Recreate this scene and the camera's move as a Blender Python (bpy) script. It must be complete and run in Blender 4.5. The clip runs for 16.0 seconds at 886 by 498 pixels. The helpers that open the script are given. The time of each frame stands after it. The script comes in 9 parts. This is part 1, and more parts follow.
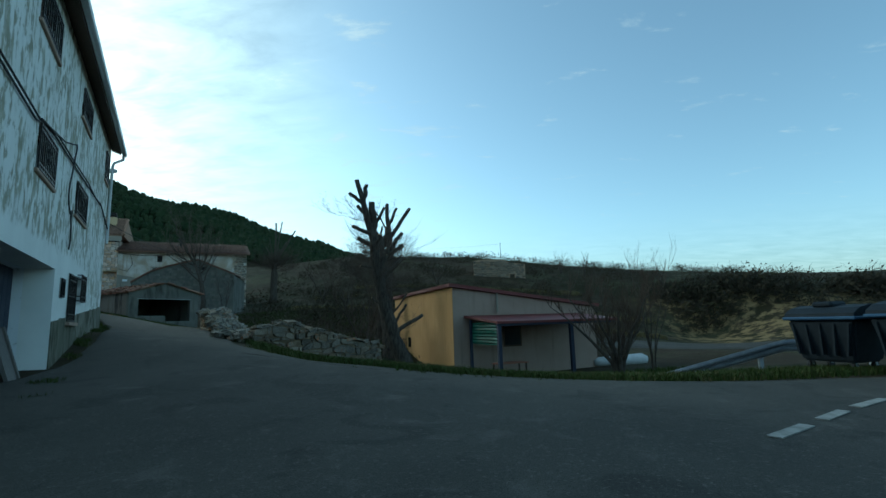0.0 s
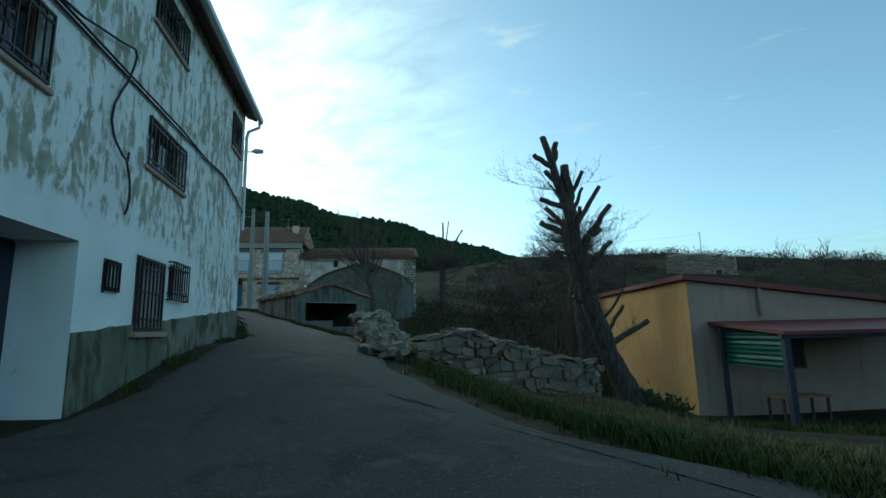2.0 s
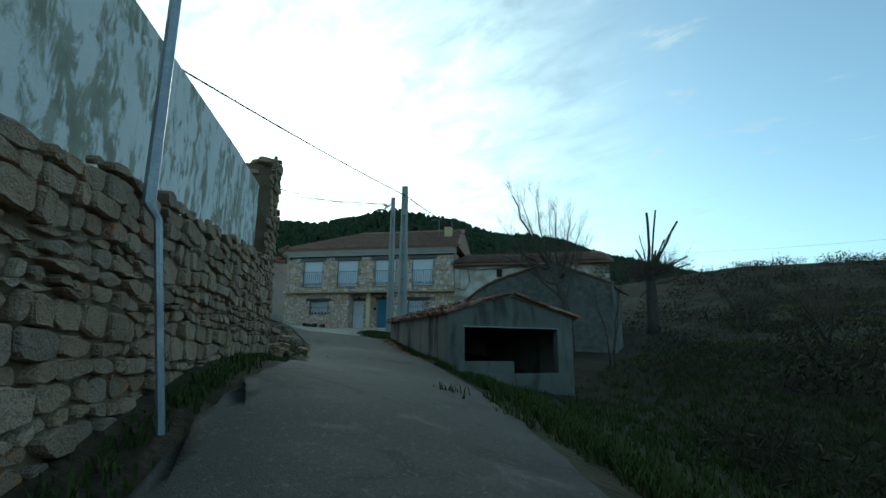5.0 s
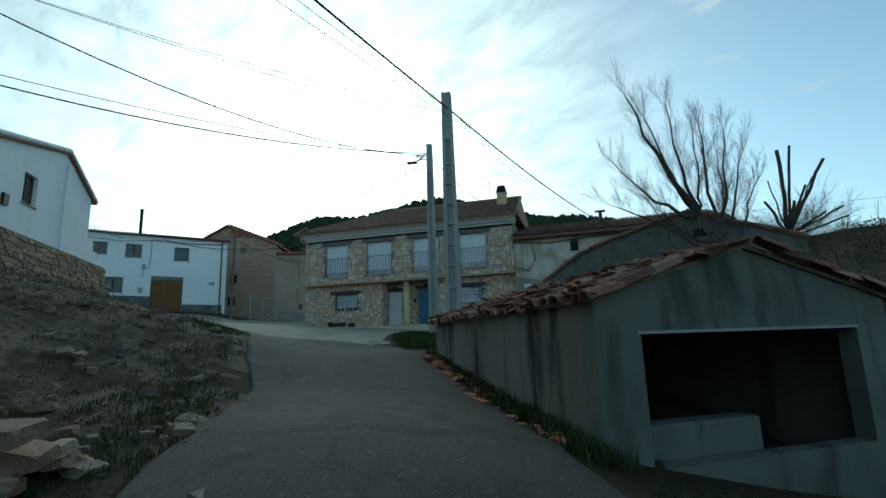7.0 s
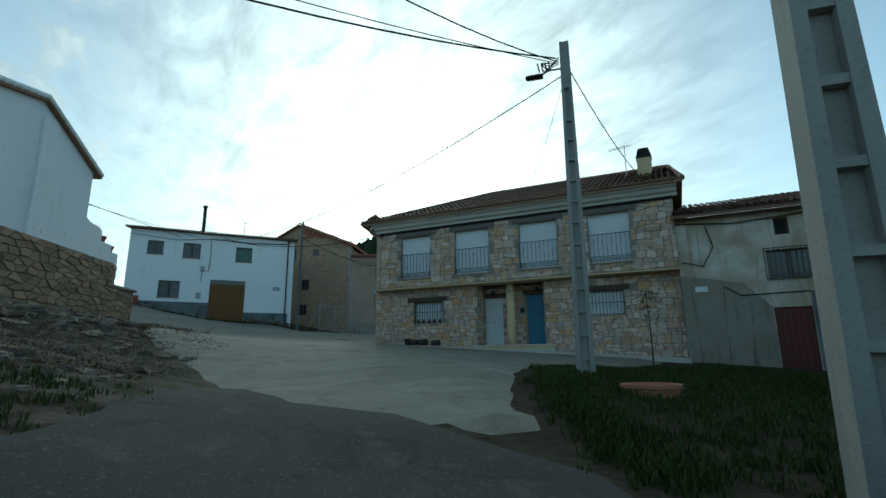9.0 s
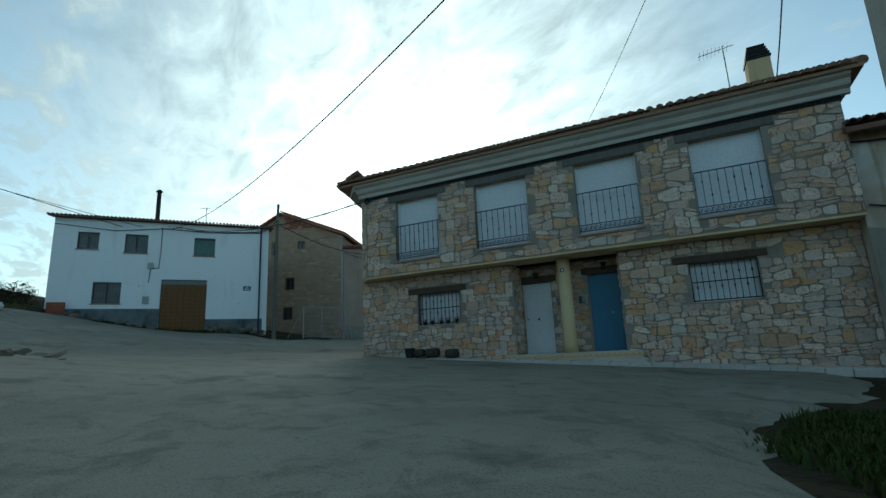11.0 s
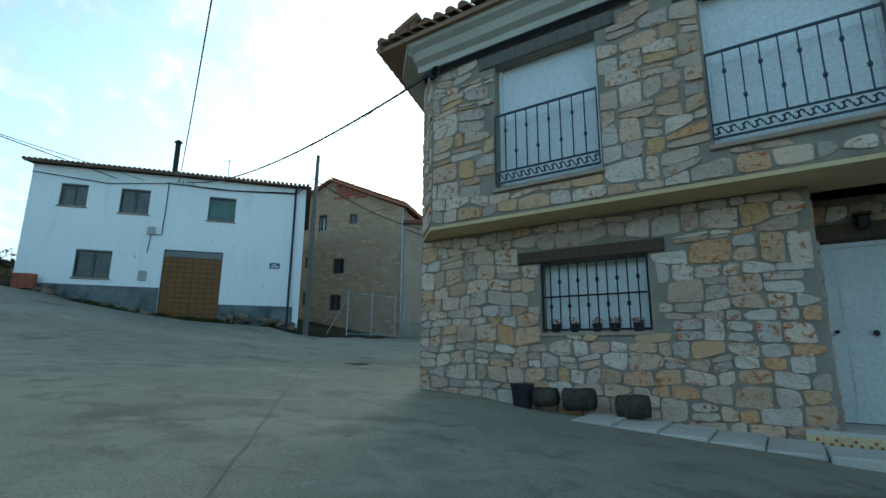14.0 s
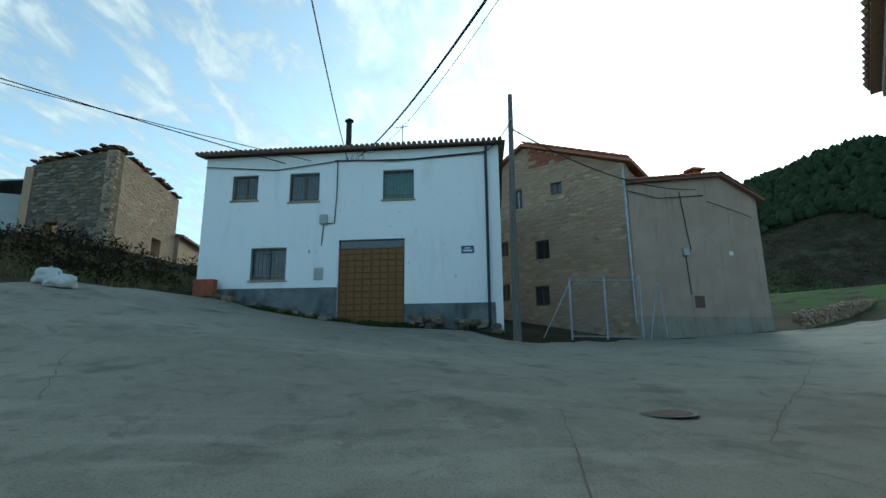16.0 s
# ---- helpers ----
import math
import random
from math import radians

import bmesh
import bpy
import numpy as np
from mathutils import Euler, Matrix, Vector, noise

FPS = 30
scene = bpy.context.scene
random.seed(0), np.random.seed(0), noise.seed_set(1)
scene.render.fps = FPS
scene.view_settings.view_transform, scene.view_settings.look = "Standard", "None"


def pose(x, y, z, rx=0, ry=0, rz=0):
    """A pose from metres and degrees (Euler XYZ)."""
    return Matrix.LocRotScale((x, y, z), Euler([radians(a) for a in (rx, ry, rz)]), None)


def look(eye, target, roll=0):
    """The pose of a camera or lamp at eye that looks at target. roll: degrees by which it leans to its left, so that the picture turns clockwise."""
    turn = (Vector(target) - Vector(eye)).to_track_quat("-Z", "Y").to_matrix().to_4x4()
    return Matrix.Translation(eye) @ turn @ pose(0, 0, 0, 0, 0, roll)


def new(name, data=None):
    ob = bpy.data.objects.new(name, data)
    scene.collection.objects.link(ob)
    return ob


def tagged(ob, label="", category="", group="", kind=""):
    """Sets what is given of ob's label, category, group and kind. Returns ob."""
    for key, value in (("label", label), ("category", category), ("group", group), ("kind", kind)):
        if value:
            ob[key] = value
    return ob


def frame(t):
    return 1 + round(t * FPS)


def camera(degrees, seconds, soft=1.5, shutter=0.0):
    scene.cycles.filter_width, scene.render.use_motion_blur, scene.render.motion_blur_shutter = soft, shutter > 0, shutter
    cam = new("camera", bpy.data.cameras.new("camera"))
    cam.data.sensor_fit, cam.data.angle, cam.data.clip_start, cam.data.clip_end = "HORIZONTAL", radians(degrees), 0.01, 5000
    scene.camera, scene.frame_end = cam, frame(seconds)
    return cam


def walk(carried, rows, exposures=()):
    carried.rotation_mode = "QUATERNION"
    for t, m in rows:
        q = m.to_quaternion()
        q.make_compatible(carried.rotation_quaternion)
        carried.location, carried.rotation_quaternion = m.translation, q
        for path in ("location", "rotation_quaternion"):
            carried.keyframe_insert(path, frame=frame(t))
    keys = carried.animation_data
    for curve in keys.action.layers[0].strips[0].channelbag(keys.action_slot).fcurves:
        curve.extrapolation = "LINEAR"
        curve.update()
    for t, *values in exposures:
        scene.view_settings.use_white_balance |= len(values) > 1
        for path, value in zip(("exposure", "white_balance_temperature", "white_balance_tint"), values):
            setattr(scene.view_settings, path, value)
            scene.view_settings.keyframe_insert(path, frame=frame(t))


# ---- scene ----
cam = camera(84.9, 16.0)
PATH = [
    (0, (3.047, 1.48, 2.24), (2.917, 3.454, 2.534), -1.7),
    (0.5, (2.789, 2.515, 2.241), (2.535, 4.479, 2.517), -1.6),
    (1, (2.331, 3.787, 2.287), (1.916, 5.724, 2.566), -1.8),
    (1.5, (1.647, 5.294, 2.302), (1.039, 7.175, 2.604), -1.6),
    (2, (0.791, 6.833, 2.383), (0.017, 8.648, 2.713), -1.3),
    (2.5, (-0.225, 8.491, 2.481), (-1.109, 10.247, 2.85), -1.4),
    (3, (-1.435, 10.219, 2.609), (-2.437, 11.905, 3.0), -1.6),
    (3.5, (-2.736, 11.814, 2.769), (-3.859, 13.408, 3.214), -0.3),
    (4, (-4.2, 13.389, 2.936), (-5.424, 14.906, 3.382), 1.2),
    (4.2, (-4.77, 14.024, 2.988), (-6.03, 15.515, 3.426), 1.8),
    (6.3, (-10.817, 19.951, 3.726), (-12.163, 21.382, 4.099), -2.0),
    (6.5, (-11.434, 20.552, 3.778), (-12.798, 21.967, 4.148), -2.3),
    (7, (-13.016, 21.9, 3.893), (-14.434, 23.26, 4.268), -1.9),
    (7.5, (-14.754, 23.166, 4.076), (-16.231, 24.453, 4.478), -1.4),
    (8, (-16.545, 24.335, 4.244), (-18.078, 25.548, 4.667), -0.6),
    (8.5, (-18.315, 25.413, 4.429), (-19.893, 26.566, 4.856), -0.2),
    (9, (-20.072, 26.46, 4.613), (-21.694, 27.551, 5.035), -0.5),
    (9.2, (-20.797, 26.793, 4.654), (-22.428, 27.868, 5.083), -0.6),
    (11.3, (-27.356, 30.847, 5.289), (-28.996, 31.917, 5.697), -3.1),
    (11.5, (-27.903, 31.093, 5.405), (-29.549, 32.156, 5.803), -3.3),
    (12, (-29.157, 31.838, 5.451), (-30.833, 32.864, 5.826), -2.9),
    (12.5, (-30.638, 32.471, 5.485), (-32.354, 33.463, 5.75), -3.0),
    (13, (-32.027, 33.129, 5.531), (-33.769, 34.081, 5.767), -2.7),
    (13.5, (-33.23, 33.505, 5.671), (-34.985, 34.387, 6.047), 1.1),
    (14, (-34.512, 34.054, 5.745), (-36.284, 34.884, 6.16), 0.5),
    (14.5, (-35.994, 34.487, 5.831), (-37.815, 35.225, 6.208), 3.6),
    (15, (-37.618, 34.7, 5.95), (-39.508, 35.212, 6.358), 2.4),
    (15.5, (-39.365, 34.625, 6.072), (-41.307, 34.885, 6.474), 1.5),
    (16, (-41.257, 34.607, 6.172), (-43.213, 34.714, 6.575), -0.5),
]
EXPOSURES = [(0, 0.7, 5250, -14), (4, 0.68, 5250, -16), (7, 0.55, 5550, -12), (9, 0.42, 5600, -12), (12, 0.3, 5600, -11), (12.5, 0.75, 5550, -10), (13, 1.12, 5550, -9), (15, 1.2, 5550, -9), (16, 1.02, 5600, -8)]
walk(cam, [(t, look(eye, target, roll)) for t, eye, target, roll in PATH], EXPOSURES)

# ---- world, sun, exposure ----
SUN_BEARING, SUN_HEIGHT = 150.0, 21.0
world = bpy.data.worlds.new("world")
scene.world = world
world.use_nodes = True
wn, wl = world.node_tree.nodes, world.node_tree.links
wn.clear()


def wnode(kind, **values):
    n = wn.new(kind)
    for k, v in values.items():
        n.inputs[k].default_value = v
    return n


w_out = wn.new("ShaderNodeOutputWorld")
w_bg = wn.new("ShaderNodeBackground")
w_bg.inputs["Strength"].default_value = 0.13
w_sky = wn.new("ShaderNodeTexSky")
w_sky.sky_type = "NISHITA"
w_sky.sun_disc = False
w_sky.sun_elevation = radians(SUN_HEIGHT)
w_sky.sun_rotation = radians(90 - SUN_BEARING)
w_sky.altitude = 1000
w_sky.air_density, w_sky.dust_density, w_sky.ozone_density = 1.0, 3.5, 1.6
w_tc = wn.new("ShaderNodeTexCoord")
# high thin cloud: a broad veil toward the sun and long streaks
w_sep = wn.new("ShaderNodeSeparateXYZ")
wl.new(w_tc.outputs["Generated"], w_sep.inputs[0])
w_zz = wn.new("ShaderNodeMath")
w_zz.operation = "ADD"
w_zz.inputs[1].default_value = 0.12
wl.new(w_sep.outputs["Z"], w_zz.inputs[0])
w_dv = wn.new("ShaderNodeVectorMath")
w_dv.operation = "DIVIDE"
w_cz = wn.new("ShaderNodeCombineXYZ")
for i in range(3):
    wl.new(w_zz.outputs[0], w_cz.inputs[i])
wl.new(w_tc.outputs["Generated"], w_dv.inputs[0])
wl.new(w_cz.outputs[0], w_dv.inputs[1])
w_map = wn.new("ShaderNodeMapping")
w_map.inputs["Rotation"].default_value = (0, 0, radians(20))
w_map.inputs["Scale"].default_value = (1.0, 1.9, 0.0)
wl.new(w_dv.outputs[0], w_map.inputs["Vector"])
w_n1 = wnode("ShaderNodeTexNoise", Scale=4.0, Detail=9.0, Roughness=0.6, Distortion=0.35)
wl.new(w_map.outputs[0], w_n1.inputs["Vector"])
# how near to the sun a direction lies
w_dot = wn.new("ShaderNodeVectorMath")
w_dot.operation = "DOT_PRODUCT"
sd = (math.cos(radians(SUN_BEARING)) * math.cos(radians(SUN_HEIGHT)), math.sin(radians(SUN_BEARING)) * math.cos(radians(SUN_HEIGHT)), math.sin(radians(SUN_HEIGHT)))
w_nrm = wn.new("ShaderNodeVectorMath")
w_nrm.operation = "NORMALIZE"
wl.new(w_tc.outputs["Generated"], w_nrm.inputs[0])
wl.new(w_nrm.outputs[0], w_dot.inputs[0])
w_dot.inputs[1].default_value = sd
w_near = wn.new("ShaderNodeMapRange")
w_near.inputs["From Min"].default_value = -0.1
w_near.inputs["From Max"].default_value = 0.85
w_near.inputs["To Min"].default_value = -0.05
w_near.inputs["To Max"].default_value = 0.165
w_west = wn.new("ShaderNodeVectorMath")
w_west.operation = "DOT_PRODUCT"
w_west.inputs[1].default_value = (math.cos(radians(188)), math.sin(radians(188)), 0.25)
wl.new(w_nrm.outputs[0], w_west.inputs[0])
wl.new(w_west.outputs["Value"], w_near.inputs["Value"])
w_add = wn.new("ShaderNodeMath")
w_add.operation = "ADD"
wl.new(w_n1.outputs["Fac"], w_add.inputs[0])
wl.new(w_near.outputs[0], w_add.inputs[1])
w_ramp = wn.new("ShaderNodeMapRange")
w_ramp.interpolation_type = "SMOOTHSTEP"
w_ramp.inputs["From Min"].default_value = 0.55
w_ramp.inputs["From Max"].default_value = 0.80
w_ramp.inputs["To Max"].default_value = 0.8
wl.new(w_add.outputs[0], w_ramp.inputs["Value"])
# cloud brightness grows toward the sun
w_pow = wn.new("ShaderNodeMath")
w_pow.operation = "POWER"
w_pow.use_clamp = False
w_mx = wn.new("ShaderNodeMath")
w_mx.operation = "MAXIMUM"
w_mx.inputs[1].default_value = 0.0
wl.new(w_dot.outputs["Value"], w_mx.inputs[0])
wl.new(w_mx.outputs[0], w_pow.inputs[0])
w_pow.inputs[1].default_value = 11.0
w_cb = wn.new("ShaderNodeMath")
w_cb.operation = "MULTIPLY_ADD"
w_cb.inputs[1].default_value = 7.0
w_cb.inputs[2].default_value = 2.9
wl.new(w_pow.outputs[0], w_cb.inputs[0])
# lighter and greyer lumps within the cloud
w_lump = wn.new("ShaderNodeMapRange")
w_lump.inputs["From Min"].default_value, w_lump.inputs["From Max"].default_value = 0.34, 0.66
w_lump.inputs["To Min"].default_value, w_lump.inputs["To Max"].default_value = 0.5, 1.2
wl.new(w_n1.outputs["Fac"], w_lump.inputs["Value"])
w_lit = wn.new("ShaderNodeMath")
w_lit.operation = "MULTIPLY"
wl.new(w_cb.outputs[0], w_lit.inputs[0])
wl.new(w_lump.outputs[0], w_lit.inputs[1])
w_ccol = wn.new("ShaderNodeVectorMath")
w_ccol.operation = "SCALE"
w_ccol.inputs[0].default_value = (0.97, 1.0, 1.0)
wl.new(w_lit.outputs[0], w_ccol.inputs["Scale"])
w_mix = wn.new("ShaderNodeMix")
w_mix.data_type = "RGBA"
# an even bright veil round the sun, under the broken cloud
w_veil = wn.new("ShaderNodeMapRange")
w_veil.interpolation_type = "SMOOTHSTEP"
w_veil.inputs["From Min"].default_value = 0.70
w_veil.inputs["From Max"].default_value = 1.04
w_veil.inputs["To Max"].default_value = 0.9
wl.new(w_dot.outputs["Value"], w_veil.inputs["Value"])
w_any = wn.new("ShaderNodeMath")
w_any.operation = "MAXIMUM"
wl.new(w_ramp.outputs[0], w_any.inputs[0])
wl.new(w_veil.outputs[0], w_any.inputs[1])
# pale haze low over the hills
w_haze = wn.new("ShaderNodeMapRange")
w_haze.interpolation_type = "SMOOTHSTEP"
w_haze.inputs["From Min"].default_value, w_haze.inputs["From Max"].default_value = 0.0, 0.2
w_haze.inputs["To Min"].default_value, w_haze.inputs["To Max"].default_value = 0.42, 0.0
wl.new(w_sep.outputs["Z"], w_haze.inputs["Value"])
w_fac = wn.new("ShaderNodeMath")
w_fac.operation = "MAXIMUM"
wl.new(w_any.outputs[0], w_fac.inputs[0])
wl.new(w_haze.outputs[0], w_fac.inputs[1])
w_tint = wn.new("ShaderNodeVectorMath")
w_tint.operation = "MULTIPLY"
w_tint.inputs[1].default_value = (0.98, 1.03, 0.96)
w_soft = wn.new("ShaderNodeHueSaturation")
w_soft.inputs["Saturation"].default_value = 0.82
wl.new(w_sky.outputs[0], w_soft.inputs["Color"])
wl.new(w_soft.outputs[0], w_tint.inputs[0])
wl.new(w_fac.outputs[0], w_mix.inputs["Factor"])
wl.new(w_tint.outputs[0], w_mix.inputs["A"])
wl.new(w_ccol.outputs[0], w_mix.inputs["B"])
wl.new(w_mix.outputs["Result"], w_bg.inputs["Color"])
wl.new(w_bg.outputs[0], w_out.inputs["Surface"])

sun_data = bpy.data.lights.new("sun", "SUN")
sun_data.energy, sun_data.angle, sun_data.color = 0.5, radians(14), (1.0, 0.93, 0.82)
sun = new("sun", sun_data)
sun.matrix_world = look((0, 0, 40), (-sd[0], -sd[1], 40 - sd[2]))


# ---- materials ----
class Mat:
    """Builds one node material step by step."""

    def __init__(self, name, rough=0.85, metal=0.0, spec=0.4):
        self.m = bpy.data.materials.new(name)
        self.m.use_nodes = True
        self.n, self.l = self.m.node_tree.nodes, self.m.node_tree.links
        self.b = self.n["Principled BSDF"]
        self.b.inputs["Roughness"].default_value = rough
        self.b.inputs["Metallic"].default_value = metal
        self.b.inputs["Specular IOR Level"].default_value = spec
        self.tc = self.n.new("ShaderNodeTexCoord")
        self.space = self.tc.outputs["Object"]

    def noise(self, scale, detail=4.0, rough=0.55, stretch=None, distortion=0.0):
        t = self.n.new("ShaderNodeTexNoise")
        t.inputs["Scale"].default_value, t.inputs["Detail"].default_value = scale, detail
        t.inputs["Roughness"].default_value, t.inputs["Distortion"].default_value = rough, distortion
        src = self.space
        if stretch:
            mp = self.n.new("ShaderNodeMapping")
            mp.inputs["Scale"].default_value = stretch
            self.l.new(src, mp.inputs["Vector"])
            src = mp.outputs[0]
        self.l.new(src, t.inputs["Vector"])
        return t.outputs["Fac"]

    def step(self, value, low, high):
        r = self.n.new("ShaderNodeMapRange")
        r.interpolation_type = "SMOOTHSTEP"
        r.inputs["From Min"].default_value, r.inputs["From Max"].default_value = low, high
        self.l.new(value, r.inputs["Value"])
        return r.outputs[0]

    def mix(self, fac, a, b):
        x = self.n.new("ShaderNodeMix")
        x.data_type = "RGBA"
        for key, v in (("Factor", fac), ("A", a), ("B", b)):
            if isinstance(v, (tuple, list)):
                x.inputs[key].default_value = (*v[:3], 1)
            elif isinstance(v, float):
                x.inputs[key].default_value = v
            else:
                self.l.new(v, x.inputs[key])
        return x.outputs["Result"]

    def math(self, op, a, b):
        x = self.n.new("ShaderNodeMath")
        x.operation = op
        for i, v in enumerate((a, b)):
            if isinstance(v, (int, float)):
                x.inputs[i].default_value = v
            else:
                self.l.new(v, x.inputs[i])
        return x.outputs[0]

    def chance(self):
        """A number of its own for each object or loose piece."""
        oi, ge = self.n.new("ShaderNodeObjectInfo"), self.n.new("ShaderNodeNewGeometry")
        return self.math("FRACT", self.math("ADD", oi.outputs["Random"], ge.outputs["Random Per Island"]), 0.0)

    def ramp(self, value, stops):
        r = self.n.new("ShaderNodeValToRGB")
        e = r.color_ramp.elements
        while len(e) < len(stops):
            e.new(0.5)
        for el, (p, c) in zip(e, stops):
            el.position, el.color = p, (*c, 1)
        self.l.new(value, r.inputs[0])
        return r.outputs[0]

    def xyz(self):
        s = self.n.new("ShaderNodeSeparateXYZ")
        self.l.new(self.space, s.inputs[0])
        return s.outputs

    def bump(self, height, strength=0.4, distance=0.02):
        bp = self.n.new("ShaderNodeBump")
        bp.inputs["Strength"].default_value, bp.inputs["Distance"].default_value = strength, distance
        self.l.new(height, bp.inputs["Height"])
        self.l.new(bp.outputs[0], self.b.inputs["Normal"])

    def colour(self, c):
        if isinstance(c, (tuple, list)):
            self.b.inputs["Base Color"].default_value = (*c[:3], 1)
        else:
            self.l.new(c, self.b.inputs["Base Color"])
        return self

    def done(self, c, bump=None, strength=0.4, distance=0.02):
        self.colour(c)
        if bump is not None:
            self.bump(bump, strength, distance)
        return self.m


def two_tone(name, a, b, scale=3.0, fine=40.0, rough=0.85, metal=0.0, strength=0.3, distance=0.01, low=0.35, high=0.65, spec=0.4):
    """Two colours in large blotches, with fine grain on top."""
    m = Mat(name, rough, metal, spec)
    big, small = m.noise(scale, 6.0), m.noise(fine, 3.0)
    c = m.mix(m.step(big, low, high), a, b)
    c = m.mix(m.step(small, 0.3, 0.75), c, m.mix(0.35, c, tuple(x * 0.45 for x in a)))
    return m.done(c, small, strength, distance)


def make_asphalt():
    m = Mat("asphalt", 0.92, spec=0.25)
    big, mid, fine = m.noise(0.35, 5.0), m.noise(2.2, 6.0, distortion=0.6), m.noise(90.0, 2.0)
    c = m.mix(m.step(big, 0.3, 0.7), (0.053, 0.05, 0.041), (0.076, 0.071, 0.058))
    c = m.mix(m.step(mid, 0.56, 0.75), c, (0.104, 0.096, 0.08))
    c = m.mix(m.step(m.noise(1.1, 7.0, distortion=1.2), 0.54, 0.64), c, m.mix(0.5, c, (0.03, 0.027, 0.023)))
    c = m.mix(m.step(m.noise(28.0, 4.0), 0.56, 0.7), c, m.mix(0.6, c, (0.16, 0.145, 0.12)))
    c = m.mix(m.step(fine, 0.45, 0.7), c, m.mix(0.6, c, (0.015, 0.014, 0.012)))
    return m.done(c, m.math("ADD", fine, mid), 0.6, 0.010)


def make_concrete_ground():
    m = Mat("plaza_concrete", 0.88)
    big, mid, fine = m.noise(0.22, 5.0, distortion=0.7), m.noise(1.3, 7.0, stretch=(1, 2.2, 1), distortion=1.0), m.noise(60.0, 3.0)
    c = m.mix(m.step(big, 0.35, 0.68), (0.28, 0.255, 0.19), (0.215, 0.195, 0.147))
    c = m.mix(m.step(mid, 0.5, 0.8), c, (0.275, 0.25, 0.185))
    c = m.mix(m.step(m.noise(0.7, 4.0), 0.56, 0.72), c, (0.140, 0.126, 0.096))
    c = m.mix(m.step(m.noise(0.55, 7.0, 0.6, stretch=(1.6, 0.6, 1.0), distortion=1.4), 0.52, 0.66), c, m.mix(0.55, c, (0.34, 0.31, 0.24)))
    c = m.mix(m.step(m.noise(1.6, 8.0, 0.65, distortion=1.0), 0.54, 0.66), c, m.mix(0.5, c, (0.11, 0.098, 0.073)))
    c = m.mix(m.step(m.noise(2.3, 6.0, distortion=0.4), 0.5, 0.72), c, m.mix(0.35, c, (0.10, 0.088, 0.066)))
    c = m.mix(m.step(m.noise(14.0, 5.0), 0.55, 0.72), c, m.mix(0.5, c, (0.30, 0.265, 0.21)))
    c = m.mix(m.step(fine, 0.48, 0.72), c, m.mix(0.5, c, (0.05, 0.045, 0.035)))
    return m.done(c, m.math("ADD", fine, mid), 0.5, 0.012)


def make_ground():
    m = Mat("dry_earth_and_grass", 0.97, spec=0.08)
    big, mid, fine = m.noise(0.05, 6.0), m.noise(0.55, 7.0, distortion=0.8), m.noise(9.0, 5.0)
    c = m.mix(m.step(big, 0.4, 0.62), (0.050, 0.038, 0.023), (0.027, 0.029, 0.013))
    c = m.mix(m.step(mid, 0.48, 0.66), c, (0.066, 0.050, 0.032))
    c = m.mix(m.step(fine, 0.5, 0.72), c, (0.03, 0.028, 0.017))
    c = m.mix(m.math("MULTIPLY", m.step(m.noise(0.14, 7.0, 0.62, distortion=0.6), 0.5, 0.64), 0.75), c, (0.072, 0.070, 0.038))
    # tan cutting beside the far road, green field below the woods, grey stony bank by the lane
    x, y, z = m.xyz()
    cut = m.math("MULTIPLY", m.math("MULTIPLY", m.step(x, 20.0, 25.0), m.step(x, 75.0, 60.0)), m.math("MULTIPLY", m.step(y, 36.0, 44.0), m.math("MULTIPLY", m.step(y, 70.0, 58.0), m.step(z, 5.2, 3.6))))
    c = m.mix(m.math("MULTIPLY", cut, m.step(m.noise(0.9, 8.0, 0.65), 0.44, 0.6)), c, (0.24, 0.175, 0.085))
    field = m.math("MULTIPLY", m.math("MULTIPLY", m.step(x, -66.0, -72.0), m.step(x, -150.0, -130.0)), m.math("MULTIPLY", m.step(y, 56.0, 62.0), m.step(y, 120.0, 105.0)))
    c = m.mix(m.math("MULTIPLY", field, m.step(m.noise(0.4, 5.0), 0.35, 0.5)), c, (0.055, 0.095, 0.022))
    bank = m.math("MULTIPLY", m.math("MULTIPLY", m.step(x, -16.0, -19.0), m.step(x, -52.0, -46.0)), m.math("MULTIPLY", m.step(y, 18.0, 21.0), m.step(y, 29.8, 28.6)))
    c = m.mix(m.math("MULTIPLY", bank, m.step(m.noise(1.6, 7.0, distortion=0.6), 0.42, 0.6)), c, (0.125, 0.102, 0.075))
    return m.done(c, m.math("ADD", mid, fine), 0.8, 0.08)


